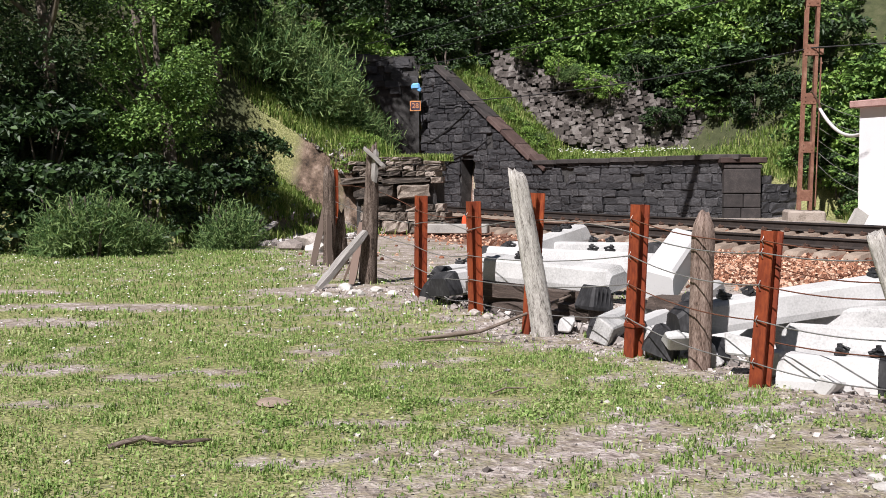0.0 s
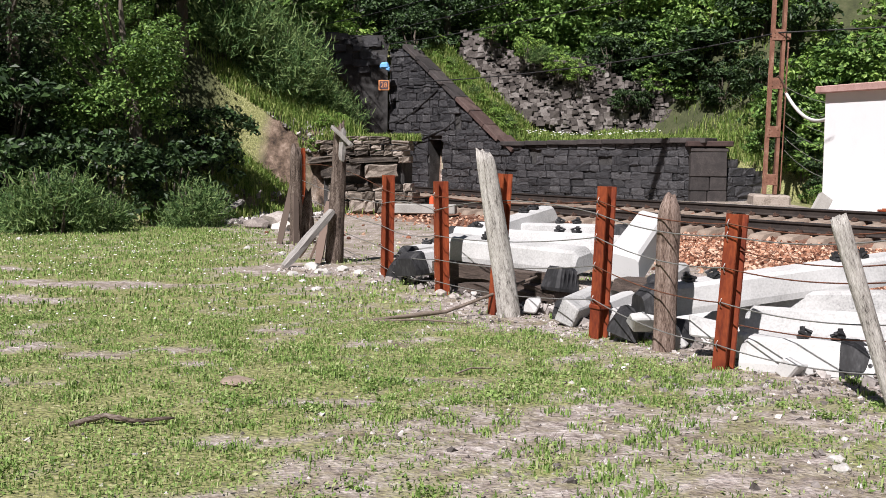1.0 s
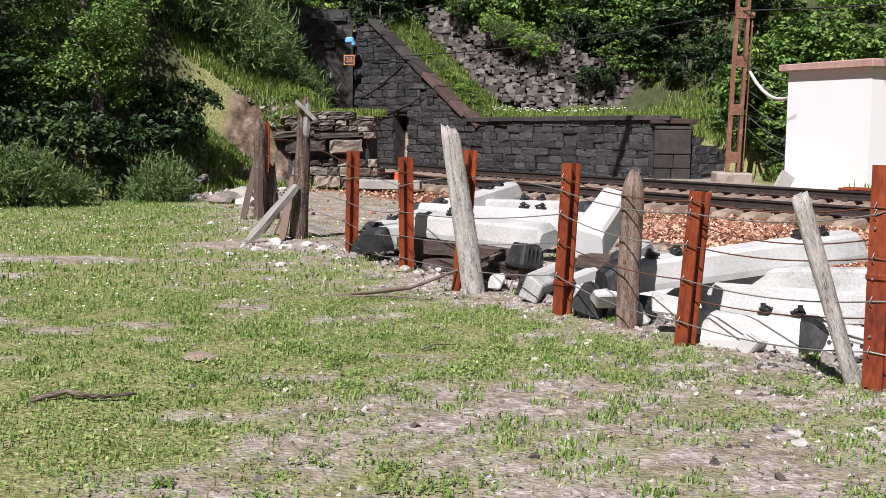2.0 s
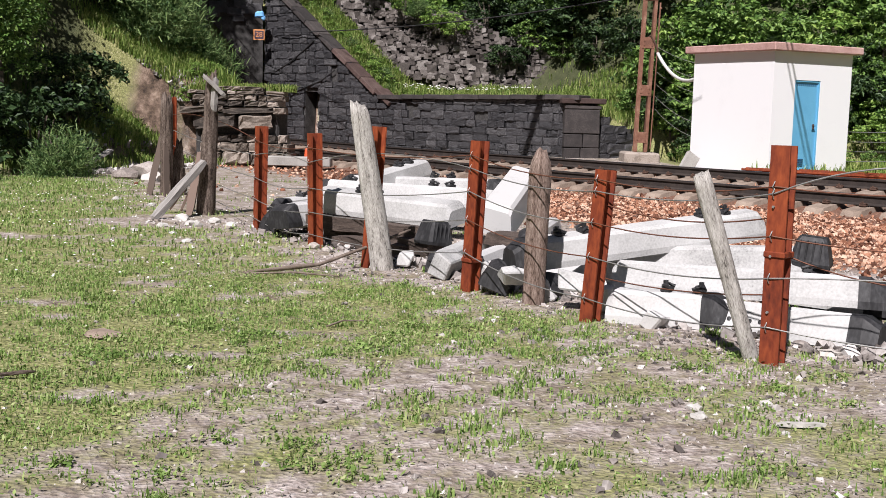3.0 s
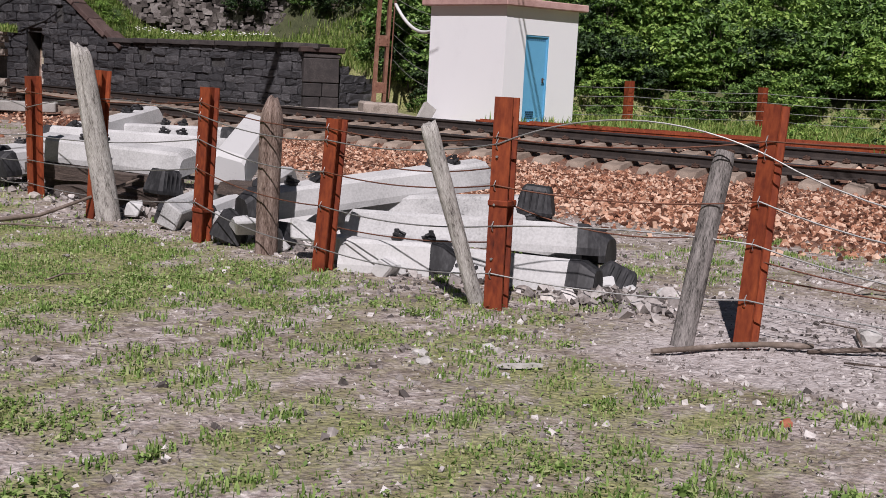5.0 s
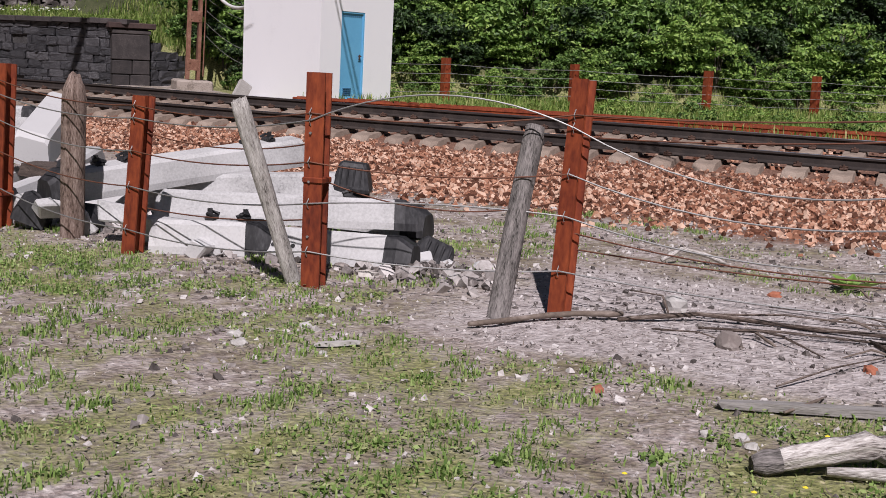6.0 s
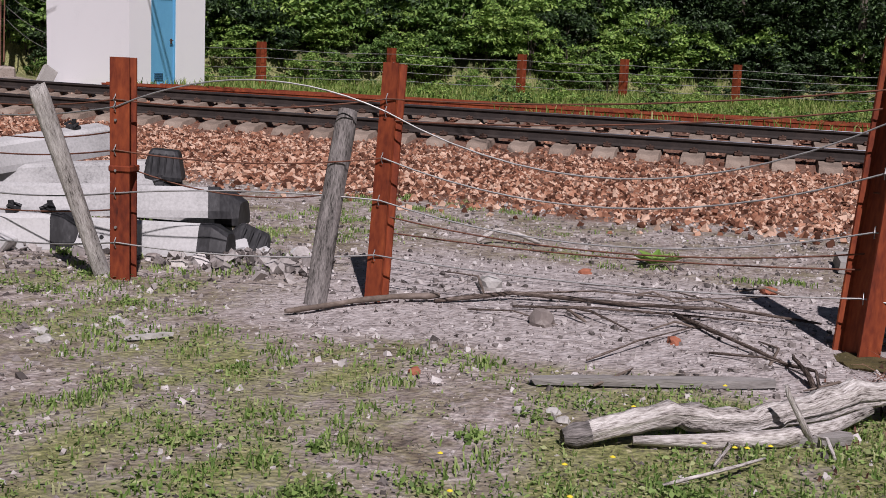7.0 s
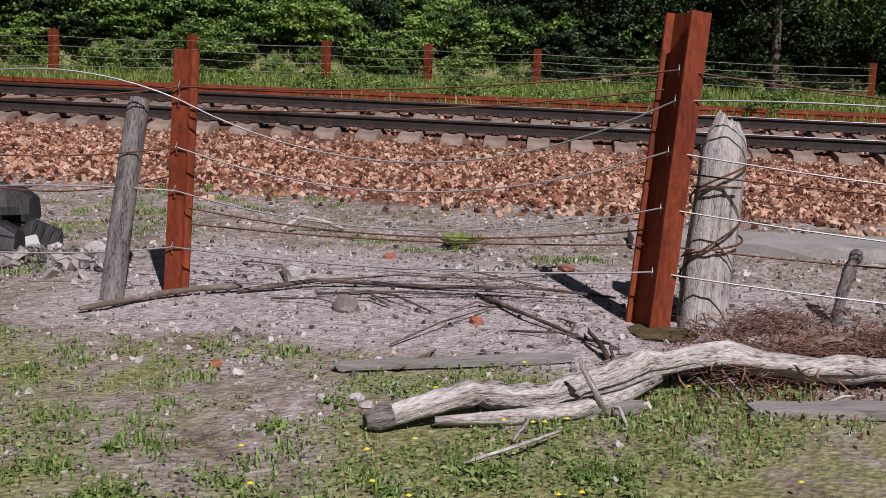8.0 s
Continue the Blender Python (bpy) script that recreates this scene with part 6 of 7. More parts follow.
def blades(name, xs, ys, zs, length, width, mat, seed, label):
    """One mesh of many bent grass blades."""
    rng = np.random.default_rng(seed)
    n = len(xs)
    o = np.stack([xs, ys, zs], 1)
    a = rng.uniform(0, 2 * math.pi, n)
    L = length * rng.uniform(0.5, 1.3, n)
    lean = rng.uniform(0.1, 0.9, n)
    dirv = np.stack([np.cos(a), np.sin(a), np.zeros(n)], 1)
    w = np.stack([-np.sin(a), np.cos(a), np.zeros(n)], 1) * (width * rng.uniform(0.6, 1.3, n))[:, None]
    up = np.array([0, 0, 1.0])
    mid = o + up * (L * 0.6)[:, None] + dirv * (L * lean * 0.25)[:, None]
    tip = o + up * (L * (1 - 0.35 * lean))[:, None] + dirv * (L * lean * 0.8)[:, None]
    v = np.stack([o - w, o + w, mid + w * 0.8, mid - w * 0.8, tip], 1).reshape(-1, 3)
    i = np.arange(n)[:, None] * 5
    f = (i + np.array([[0, 1, 2, 3]])).tolist() + (i + np.array([[3, 2, 4]])).tolist()
    return tagged(new(name, mesh_of(name, v.tolist(), f, mat)), label, "grass", kind="stuff")


def pick_ground(n, x0, x1, y0, y1, seed, power=1.0):
    rng = np.random.default_rng(seed)
    x = rng.uniform(x0, x1, n)
    y = y0 + (y1 - y0) * rng.uniform(0, 1, n) ** power
    tuft = fbm(x, y, 3.5, 91, 2)
    keep = (rng.uniform(0, 1, n) < grass_cover(x, y) * np.clip(2.6 * tuft - 0.5, 0.12, 1)) & (track_distance(x, y) < np.interp(x, [-2, 1.5, 4, 12], [-3.4, -4.5, -6.8, -7.1])) & (flat_distance(x, y) < 0.3)
    return x[keep], y[keep]


for nm, n, x0, x1, y0, y1, ln, wd, sd in (("lawn_grass", 150000, -5, 7, 1.6, 9.5, 0.034, 0.0036, 1), ("lawn_grass", 70000, -10, 4, 9.5, 22, 0.06, 0.007, 2)):
    x, y = pick_ground(n, x0, x1, y0, y1, sd)
    blades(nm, x, y, height(x, y) - 0.005, ln, wd, M_GRASS, sd, "short patchy green meadow grass in the yard")
# small broad leaves of clover and plantain


def ground_leaves(name, x, y, size, seed, label):
    rng = np.random.default_rng(seed)
    n = len(x)
    p = np.stack([x, y, height(x, y) + rng.uniform(0.002, 0.028, n)], 1)
    nrm = rng.normal(size=(n, 3)) * 0.45 + np.array([0, 0, 1.0])
    nrm /= np.linalg.norm(nrm, axis=1)[:, None]
    t = np.cross(nrm, rng.normal(size=(n, 3)))
    t /= np.linalg.norm(t, axis=1)[:, None]
    b = np.cross(nrm, t)
    s = (size * rng.uniform(0.5, 1.4, n))[:, None]
    v = np.stack([p - t * s, p + b * s * 0.6, p + t * s, p - b * s * 0.6], 1).reshape(-1, 3)
    return tagged(new(name, mesh_of(name, v.tolist(), np.arange(n * 4).reshape(n, 4).tolist(), M_GRASS)), label, "weeds", kind="stuff")


x, y = pick_ground(130000, -5, 7, 1.6, 9.5, 23)
ground_leaves("clover_leaves", x, y, 0.0105, 3, "low clover and plantain leaves between the grass")
x, y = pick_ground(60000, -10, 4, 9.5, 21, 24)
ground_leaves("clover_leaves", x, y, 0.016, 4, "low clover and plantain leaves farther off in the yard")
# coarser tufts and weeds
wr = np.random.default_rng(44)
cx, cy = wr.uniform(-4, 6.5, 700), wr.uniform(1.8, 9, 700)
keep = (fbm(cx, cy, 0.9, 66) > 0.42) & (track_distance(cx, cy) < -4.0) & (dust_cover(cx, cy) < 0.2)
cx, cy = cx[keep], cy[keep]
rr = wr.normal(size=(len(cx), 40, 2)) * 0.045
x, y = (cx[:, None] + rr[:, :, 0]).ravel(), (cy[:, None] + rr[:, :, 1]).ravel()
blades("weed_tufts", x, y, height(x, y) - 0.005, 0.045, 0.005, M_GRASS, 5, "low green weed tufts in gravel")
# leafy weeds in clumps on the thin ground
cx, cy = wr.uniform(-1.5, 6, 520), wr.uniform(1.8, 7.2, 520)
f = fence_side(cx, cy)
keep = (f < 0.1) & (f > -4.2) & (dust_cover(cx, cy) < 0.2) & (fbm(cx, cy, 1.1, 38) > 0.44)
cx, cy = cx[keep], cy[keep]
rad = wr.uniform(0.025, 0.075, len(cx))
rr = wr.normal(size=(len(cx), 46, 2)) * rad[:, None, None]
x, y = (cx[:, None] + rr[:, :, 0]).ravel(), (cy[:, None] + rr[:, :, 1]).ravel()
ground_leaves("weed_leaves", x, y, 0.014, 9, "small leafy green weeds in clumps on stony ground")
blades("weed_tufts", x[::2], y[::2], height(x[::2], y[::2]) - 0.005, 0.055, 0.0035, M_GRASS, 15, "thin upright weed shoots in clumps")
# tall grass on the slopes
hx, hy = wr.uniform(-9, 34, 60000), wr.uniform(22, 46, 60000)
d = flat_distance(hx, hy)
keep = ((d > 0.5) | ((hx > 8.5) & (track_distance(hx, hy) > 5.6))) & (d < 7) & ((hx < 9) | (d < 1.0)) & (wr.uniform(0, 1, len(hx)) > earth_cover(hx, hy) * 0.9) & (fbm(hx, hy, 0.5, 15) > 0.3)
hx, hy = hx[keep], hy[keep]
blades("slope_grass", hx, hy, height(hx, hy) - 0.02, 0.34, 0.016, M_TALLGRASS, 6, "tall sunlit grass on the slopes")

for n, x0, x1, y0, y1, ln in ((26000, -6.5, -2.3, 22.5, 32, 0.24), (45000, -4, 9.5, 33.5, 43, 0.3), (30000, 14, 42, 2, 28, 0.3)):
    hx, hy = wr.uniform(x0, x1, n), wr.uniform(y0, y1, n)
    d, s = flat_distance(hx, hy), track_distance(hx, hy)
    keep = (((d > 0.35) & (d < 4.5)) | ((x0 > 10) & (s > 5.4) & (d < 1.5))) & (wr.uniform(0, 1, n) > earth_cover(hx, hy) * 0.95) & (fbm(hx, hy, 0.8, 16) > 0.34)
    hx, hy = hx[keep], hy[keep]
    blades("slope_grass", hx, hy, height(hx, hy) - 0.02, ln, 0.014, M_TALLGRASS, 60 + n % 7, "tall sunlit grass on bank and verge")

q = [cp @ Vector((a, b, wing_top(a) + 0.02 + 0.12 * b)) for a, b in zip(wr.uniform(0.8, 5.3, 7000), wr.uniform(0.55, 2.2, 7000))]
blades("slope_grass", np.array([p.x for p in q]), np.array([p.y for p in q]), np.array([p.z for p in q]) - 0.1, 0.34, 0.014, M_TALLGRASS, 83, "bright tall grass behind the sloping coping")
hx, hy = wr.uniform(-4.4, -1.9, 2600), wr.uniform(27.35, 28.4, 2600)
blades("dry_grass", hx, hy, np.full(len(hx), 1.74), 0.2, 0.012, M_TALLGRASS, 81, "dry pale grass growing on top of the old abutment")
cx, cy = wr.uniform(-7.0, -3.4, 300), wr.uniform(21.5, 30, 300)
keep = flat_distance(cx, cy) > 0.1
cx, cy = cx[keep], cy[keep]
rr = wr.normal(size=(len(cx), 60, 2)) * 0.16
hx, hy = (cx[:, None] + rr[:, :, 0]).ravel(), (cy[:, None] + rr[:, :, 1]).ravel()
blades("bank_tufts", hx, hy, height(hx, hy) - 0.02, 0.26, 0.012, M_TALLGRASS, 82, "grass tufts on the bare bank")

# ---- ballast, gravel, stones and litter ----
br = np.random.default_rng(12)
n = 66000
i = br.integers(18, len(TRACK) - 30, n)
s = br.uniform(-7.3, 4.2, n)
t = br.uniform(-0.35, 0.35, (n, 1))
p = TRACK[i] + TNOR[i] * s[:, None] + TDIR[i] * t
dens = np.interp(s - np.interp(p[:, 0], [-2, 1.5, 4, 12], [2.8, 1.6, -0.7, -1.0]), [-6.4, -5.8, -5.2], [0.03, 0.35, 1]) * np.interp(s, [-0.6, -0.4, 2.0, 2.2, 4.2], [1, 0.35, 0.35, 0.7, 0.3]) * np.interp(p[:, 1], [4, 18, 26], [1, 0.5, 0.25])
keep = (br.uniform(0, 1, n) < dens) & (flat_distance(p[:, 0], p[:, 1]) < 0)
p, s = p[keep], s[keep]
z = height(p[:, 0], p[:, 1]) + 0.008
tagged(new("ballast_stones", scatter_stones("ballast_stones", np.stack([p[:, 0], p[:, 1], z], 1), br.uniform(0.026, 0.056, len(p)), M_BALLAST, br)), "reddish brown track ballast of broken stone", "ballast", kind="stuff")

n = 46000
x, y = br.uniform(-2.5, 9, n), br.uniform(1.8, 14, n)
fence = (x - 2.5) * 0.838 + (y - 6.06) * 0.545
cov = grass_cover(x, y)
keep = (br.uniform(0, 1, n) < np.interp(fence, [-4, -1.5, -0.2, 0.5, 3.2], [0.12, 0.3, 0.75, 1.0, 0.7]) * (1 - 0.8 * cov) * np.clip(2.4 * fbm(x, y, 2.0, 41) - 0.6, 0.1, 1) * np.interp(y, [6, 12], [1, 0.4])) & (track_distance(x, y) < np.interp(x, [-2, 1.5, 4, 12], [-3.0, -4.0, -5.9, -6.2]))
x, y = x[keep], y[keep]
size = 0.006 + 0.024 * br.uniform(0, 1, len(x)) ** 2.6
tagged(new("gravel_stones", scatter_stones("gravel_stones", np.stack([x, y, height(x, y) + 0.002], 1), size, M_GRAVEL, br)), "loose grey gravel and stone chips along the fence", "gravel", kind="stuff")



def chips(name, o, r, mat, label, category):
    """One mesh of low angular chips, each its own island."""
    n = len(o)
    a = br.uniform(0, 6.28, n)
    ring = []
    for k in range(4):
        q = a + k * math.pi / 2 + br.uniform(-0.4, 0.4, n)
        ring.append(o + np.stack([np.cos(q) * r, np.sin(q) * r * br.uniform(0.5, 1, n), -0.002 * np.ones(n)], 1))
    apex = o + np.stack([br.uniform(-0.6, 0.6, n) * r, br.uniform(-0.6, 0.6, n) * r, r * br.uniform(0.5, 1.1, n)], 1)
    v = np.stack(ring + [apex], 1).reshape(-1, 3)
    j = np.arange(n)[:, None] * 5
    f = np.concatenate([j + np.array([[k, (k + 1) % 4, 4]]) for k in range(4)])
    tagged(new(name, mesh_of(name, v.tolist(), f.tolist(), mat)), label, category, kind="stuff")


n = 120000
x, y = br.uniform(-5, 8.5, n), 1.6 + 9.0 * br.uniform(0, 1, n) ** 1.25
fence = (x - 2.5) * 0.838 + (y - 6.06) * 0.545
keep = (br.uniform(0, 1, n) < np.interp(fence, [-6, -2.5, -0.3, 0.6], [0.35, 0.6, 0.95, 1.0]) * (1 - 0.85 * grass_cover(x, y))) & (track_distance(x, y) < np.interp(x, [1.5, 4, 12], [-4.0, -5.9, -6.2]))
x, y = x[keep][:26000], y[keep][:26000]
chips("gravel_chips", np.stack([x, y, height(x, y)], 1), 0.004 + 0.012 * br.uniform(0, 1, len(x)) ** 3, M_GRAVEL, "fine stone chips strewn over the bare ground", "gravel")
n = 90000
i = br.integers(30, len(TRACK) - 30, n)
s = br.uniform(-6.9, -0.5, n)
p = TRACK[i] + TNOR[i] * s[:, None] + TDIR[i] * br.uniform(-0.35, 0.35, (n, 1))
keep = (s > np.interp(p[:, 0], [-2, 1.5, 4, 12], [-3.2, -4.4, -6.6, -6.9]) + br.uniform(0, 0.8, n)) & (p[:, 1] < 22)
p = p[keep][:58000]
chips("ballast_chips", np.stack([p[:, 0], p[:, 1], height(p[:, 0], p[:, 1]) + 0.004], 1), br.uniform(0.014, 0.032, len(p)), M_BALLAST, "small broken ballast filling the gaps", "ballast")


def rock(name, x, y, s, mat, label, seed, zs=0.6, sink=0.25, category="stone"):
    rng = random.Random(seed)
    bm = bmesh.new()
    bmesh.ops.create_icosphere(bm, subdivisions=2, radius=1.0)
    for v in bm.verts:
        f = 1 + 0.5 * noise.noise(v.co * 1.4 + Vector((seed * 1.7, 0, 0))) + 0.22 * noise.noise(v.co * 3.1 + Vector((0, seed, 0)))
        v.co = Vector((v.co.x * s * f, v.co.y * s * f * 0.8, v.co.z * s * f * zs))
    ob = part(name, bm, mat)
    ob.matrix_basis = Matrix.Translation((x, y, gz(x, y) + s * zs * (1 - 2 * sink) * 0.6)) @ Matrix.Rotation(rng.uniform(0, 6), 4, "Z")
    return tagged(ob, label, category)


for k, (x, y, s) in enumerate(((-1.72, 11.35, 0.085), (-2.25, 12.8, 0.1), (-2.45, 12.3, 0.08), (-2.0, 12.1, 0.06), (-2.9, 15.5, 0.09), (-1.9, 12.9, 0.13), (-1.5, 13.0, 0.1), (-1.2, 12.0, 0.06), (-3.6, 16.5, 0.1), (-2.7, 12.4, 0.05), (-5.0, 15.5, 0.06), (-7.5, 17.5, 0.07), (-2.15, 13.6, 0.15), (-1.75, 13.4, 0.12))):
    rock("white_stone", x, y, s * 0.72, M_WHITESTONE, "white limestone lump lying in the grass", 50 + k)
for k, (x, y, s) in enumerate(((2.13, 5.1, 0.05), (1.74, 4.97, 0.06), (1.72, 4.82, 0.055), (3.17, 2.95, 0.04), (3.2, 3.05, 0.04), (3.09, 3.12, 0.035), (2.05, 4.6, 0.03), (1.9, 5.4, 0.03), (2.3, 5.35, 0.03), (1.4, 6.0, 0.04))):
    rock("pale_stone", x, y, s * 0.75, M_WHITESTONE, "small pale stone on the gravel", 70 + k)
rock("flat_stone", -1.42, 6.6, 0.11, M_CONCTIE, "flat reddish stone half buried in the grass", 81, 0.3)
rock("boulder", -4.1, 21.5, 0.36, M_ROCK, "grey boulder at the foot of the bank", 82, 0.7)
rock("boulder", -4.5, 21.2, 0.25, M_ROCK, "grey boulder at the foot of the bank", 83, 0.6)
rock("boulder", -3.9, 20.6, 0.22, M_ROCK, "grey boulder at the foot of the bank", 84, 0.6)
rock("grey_rock", 4.1, 4.25, 0.085, M_ROCK, "grey angular rock on the gravel", 85, 0.7)
rock("yellow_block", 4.36, 5.08, 0.085, M_WHITESTONE, "pale yellowish stone block on the gravel", 86, 0.8)
rock("moss_mound", 5.05, 2.95, 0.2, M_MOSS, "brown green moss mound at the foot of the post", 87, 0.12, 0.4, "moss")
for k, (x, y, s) in enumerate(((4.42, 3.62, 0.04), (3.0, 3.75, 0.035), (5.9, 4.3, 0.05), (5.2, 5.2, 0.04))):
    rock("brick_piece", x, y, s, M_BRICKRED, "broken piece of red brick", 90 + k, 0.7, category="brick")
# rubble along the foot of the heap
n = 2600
q = br.uniform(0, 1, n)
x, y = -1.1 + 4.5 * q + br.normal(0.1, 0.2, n), 12.9 - 7.0 * q + br.normal(0.05, 0.16, n)
size = 0.012 + 0.06 * br.uniform(0, 1, n) ** 3
tagged(new("heap_rubble", scatter_stones("heap_rubble", np.stack([x, y, height(x, y) + 0.3 * size + 0.05 * br.uniform(0, 1, n) ** 2 * (size < 0.03)], 1), size, M_GRAVEL, br)), "grey rubble and clods along the foot of the fence", "rubble", kind="stuff")
for k in range(26):
    u = random.Random(500 + k)
    q = u.uniform(0, 1)
    x, y = -0.4 + 3.2 * q + u.uniform(-0.15, 0.3), 11.0 - 4.9 * q + u.uniform(-0.15, 0.4)
    rock("fence_rubble", x, y, u.uniform(0.04, 0.1), M_ROCK, "lump of rubble at the foot of the fence", 500 + k)


def straws(name, x, y, length, width, mat, label, category, lift=0.03):
    """One mesh of thin dry stems lying crosswise on the ground."""
    n = len(x)
    a = br.uniform(0, 2 * math.pi, n)
    L = length * br.uniform(0.4, 1.4, n) / 2
    d = np.stack([np.cos(a) * L, np.sin(a) * L, br.uniform(-0.25, 0.25, n) * L], 1)
    w = np.stack([-np.sin(a), np.cos(a), np.zeros(n)], 1) * (width * br.uniform(0.6, 1.4, n))[:, None]
    o = np.stack([x, y, height(x, y) + lift * br.uniform(0.1, 1, n)], 1)
    bow = np.stack([w[:, 0] * 3, w[:, 1] * 3, width * 1.2 * np.ones(n)], 1)
    v = np.stack([o - d - w, o - d + w, o + bow + w, o + bow - w, o + d], 1).reshape(-1, 3)
    i = np.arange(n)[:, None] * 5
    f = (i + np.array([[0, 1, 2, 3]])).tolist() + (i + np.array([[3, 2, 4]])).tolist()
    return tagged(new(name, mesh_of(name, v.tolist(), f, mat)), label, category, kind="stuff")


n = 9000
x, y = br.uniform(-1.5, 6.5, n), br.uniform(1.8, 7.5, n)
f = fence_side(x, y)
keep = (br.uniform(0, 1, n) < np.interp(f, [-4.5, -2.5, 0.0, 1.2, 2.0], [0.1, 0.6, 0.8, 0.5, 0]) * np.clip(2.6 * fbm(x, y, 1.6, 87) - 0.7, 0.05, 1))
straws("dry_stems", x[keep], y[keep], 0.07, 0.0016, M_TWIG, "brown dry stems and bits of twig on the bare ground", "litter", 0.015)
# heap of dry brushwood behind the log
n = 1500
q = br.uniform(0, 1, n)
x, y = 4.5 + 1.6 * q + br.normal(0, 0.1, n), 2.32 - 0.35 * q + br.normal(0, 0.13, n)
straws("brushwood", x, y, 0.26, 0.0032, M_DEADLEAF, "tangled heap of reddish brown dry brushwood", "brushwood", 0.12)
n = 600
x, y = br.normal(5.45, 0.35, n), br.normal(2.62, 0.12, n)
straws("brushwood", x, y, 0.2, 0.003, M_DEADLEAF, "dry brown brushwood at the foot of the post", "brushwood", 0.12)


def branch(name, pts, r0, r1, mat, label, category="branch", n=8, wob=0.12, seed=1, knots=True):
    rng = random.Random(seed)
    pts = [Vector(p) for p in pts]
    fine = []
    for a, b in zip(pts, pts[1:]):
        for k in range(4):
            q = a.lerp(b, k / 4)
            fine.append(q + Vector([rng.uniform(-1, 1) * r0 * 0.12 for _ in range(3)]))
    fine.append(pts[-1])
    rad = [(r0 + (r1 - r0) * k / (len(fine) - 1)) * rng.uniform(0.8, 1.2) for k in range(len(fine))]
    ob = thing(name, None, label, category)
    part("wood", grain_shaft(bmesh.new(), fine, rad, n, wob, seed, 1.0, 0.8, 0.7), mat, ob)
    return ob


log = branch("driftwood_log", [(3.05, 2.71, 0.045), (3.2, 2.64, 0.075), (3.36, 2.58, 0.105), (3.5, 2.53, 0.085), (3.7, 2.49, 0.055), (3.88, 2.45, 0.085), (4.18, 2.41, 0.125), (4.57, 2.27, 0.14), (4.78, 2.02, 0.1), (5.03, 1.86, 0.09), (5.5, 1.6, 0.1), (6.1, 1.3, 0.09)], 0.043, 0.056, M_LOG, "bleached silver driftwood log lying in grass", "log", 28, 0.3, 3)
part("side_limb", grain_shaft(bmesh.new(), [(3.2, 2.6, 0.03), (3.45, 2.44, 0.035), (3.7, 2.36, 0.035), (3.95, 2.33, 0.05), (4.2, 2.34, 0.08)], [0.018, 0.028, 0.032, 0.028, 0.02], 14, 0.3, 8), M_LOG, log)
part("broken_branch", grain_shaft(bmesh.new(), [(3.83, 2.3, 0.0), (3.78, 2.33, 0.1), (3.72, 2.35, 0.2), (3.71, 2.36, 0.24)], [0.014, 0.013, 0.01, 0.009], 7, 0.2, 4), M_LOG, log)
part("cut_end", grain_shaft(bmesh.new(), [(2.98, 2.73, 0.035), (3.02, 2.715, 0.04), (3.075, 2.69, 0.05)], [0.034, 0.045, 0.05], 12, 0.15, 5), M_WOODGLOOM, log, "dark grey cut end")
branch("red_root", [(5.07, 2.2, 0.02), (5.15, 2.21, 0.08), (5.27, 2.18, 0.11), (5.4, 2.13, 0.08), (5.52, 2.06, 0.02)], 0.035, 0.028, M_WOODBROWN, "curved reddish root arching over litter", "root", 8, 0.15, 5)
branch("stake", [(6.12, 2.6, -0.05), (6.16, 2.6, 0.15), (6.24, 2.6, 0.31), (6.3, 2.6, 0.36)], 0.025, 0.04, M_WOODGLOOM, "short knobbly stake with a pale top", "stake", 7, 0.25, 6)
branch("long_pole", [(2.95, 4.92, 0.02), (3.29, 4.98, 0.02), (3.62, 4.98, 0.03), (3.89, 4.91, 0.03)], 0.016, 0.016, M_TWIG, "thin weathered pole lying along the fence foot", "pole", 6, 0.1, 7)
branch("twig", [(-0.1, 6.9, 0.02), (0.0, 7.0, 0.04), (0.15, 7.1, 0.02)], 0.008, 0.004, M_TWIG, "small dry twig in the grass", "twig", 5, 0.1, 8)
branch("bark_stick", [(-2.0, 5.35, 0.02), (-1.85, 5.45, 0.05), (-1.7, 5.42, 0.03), (-1.5, 5.5, 0.03)], 0.02, 0.01, M_WOODDARK, "crooked dark bark stick in the grass", "stick", 6, 0.3, 9)
branch("grey_branch", [(-0.9, 9.2, 0.02), (-0.3, 9.55, 0.05), (0.15, 9.95, 0.18), (0.5, 10.2, 0.3)], 0.02, 0.014, M_TWIG, "long grey branch resting on the fence foot", "branch", 6, 0.15, 10)
branch("grey_branch", [(-0.9, 9.15, 0.02), (-0.5, 9.2, 0.03), (-0.1, 9.1, 0.02)], 0.012, 0.006, M_TWIG, "thin grey branch on the grass", "branch", 6, 0.15, 11)
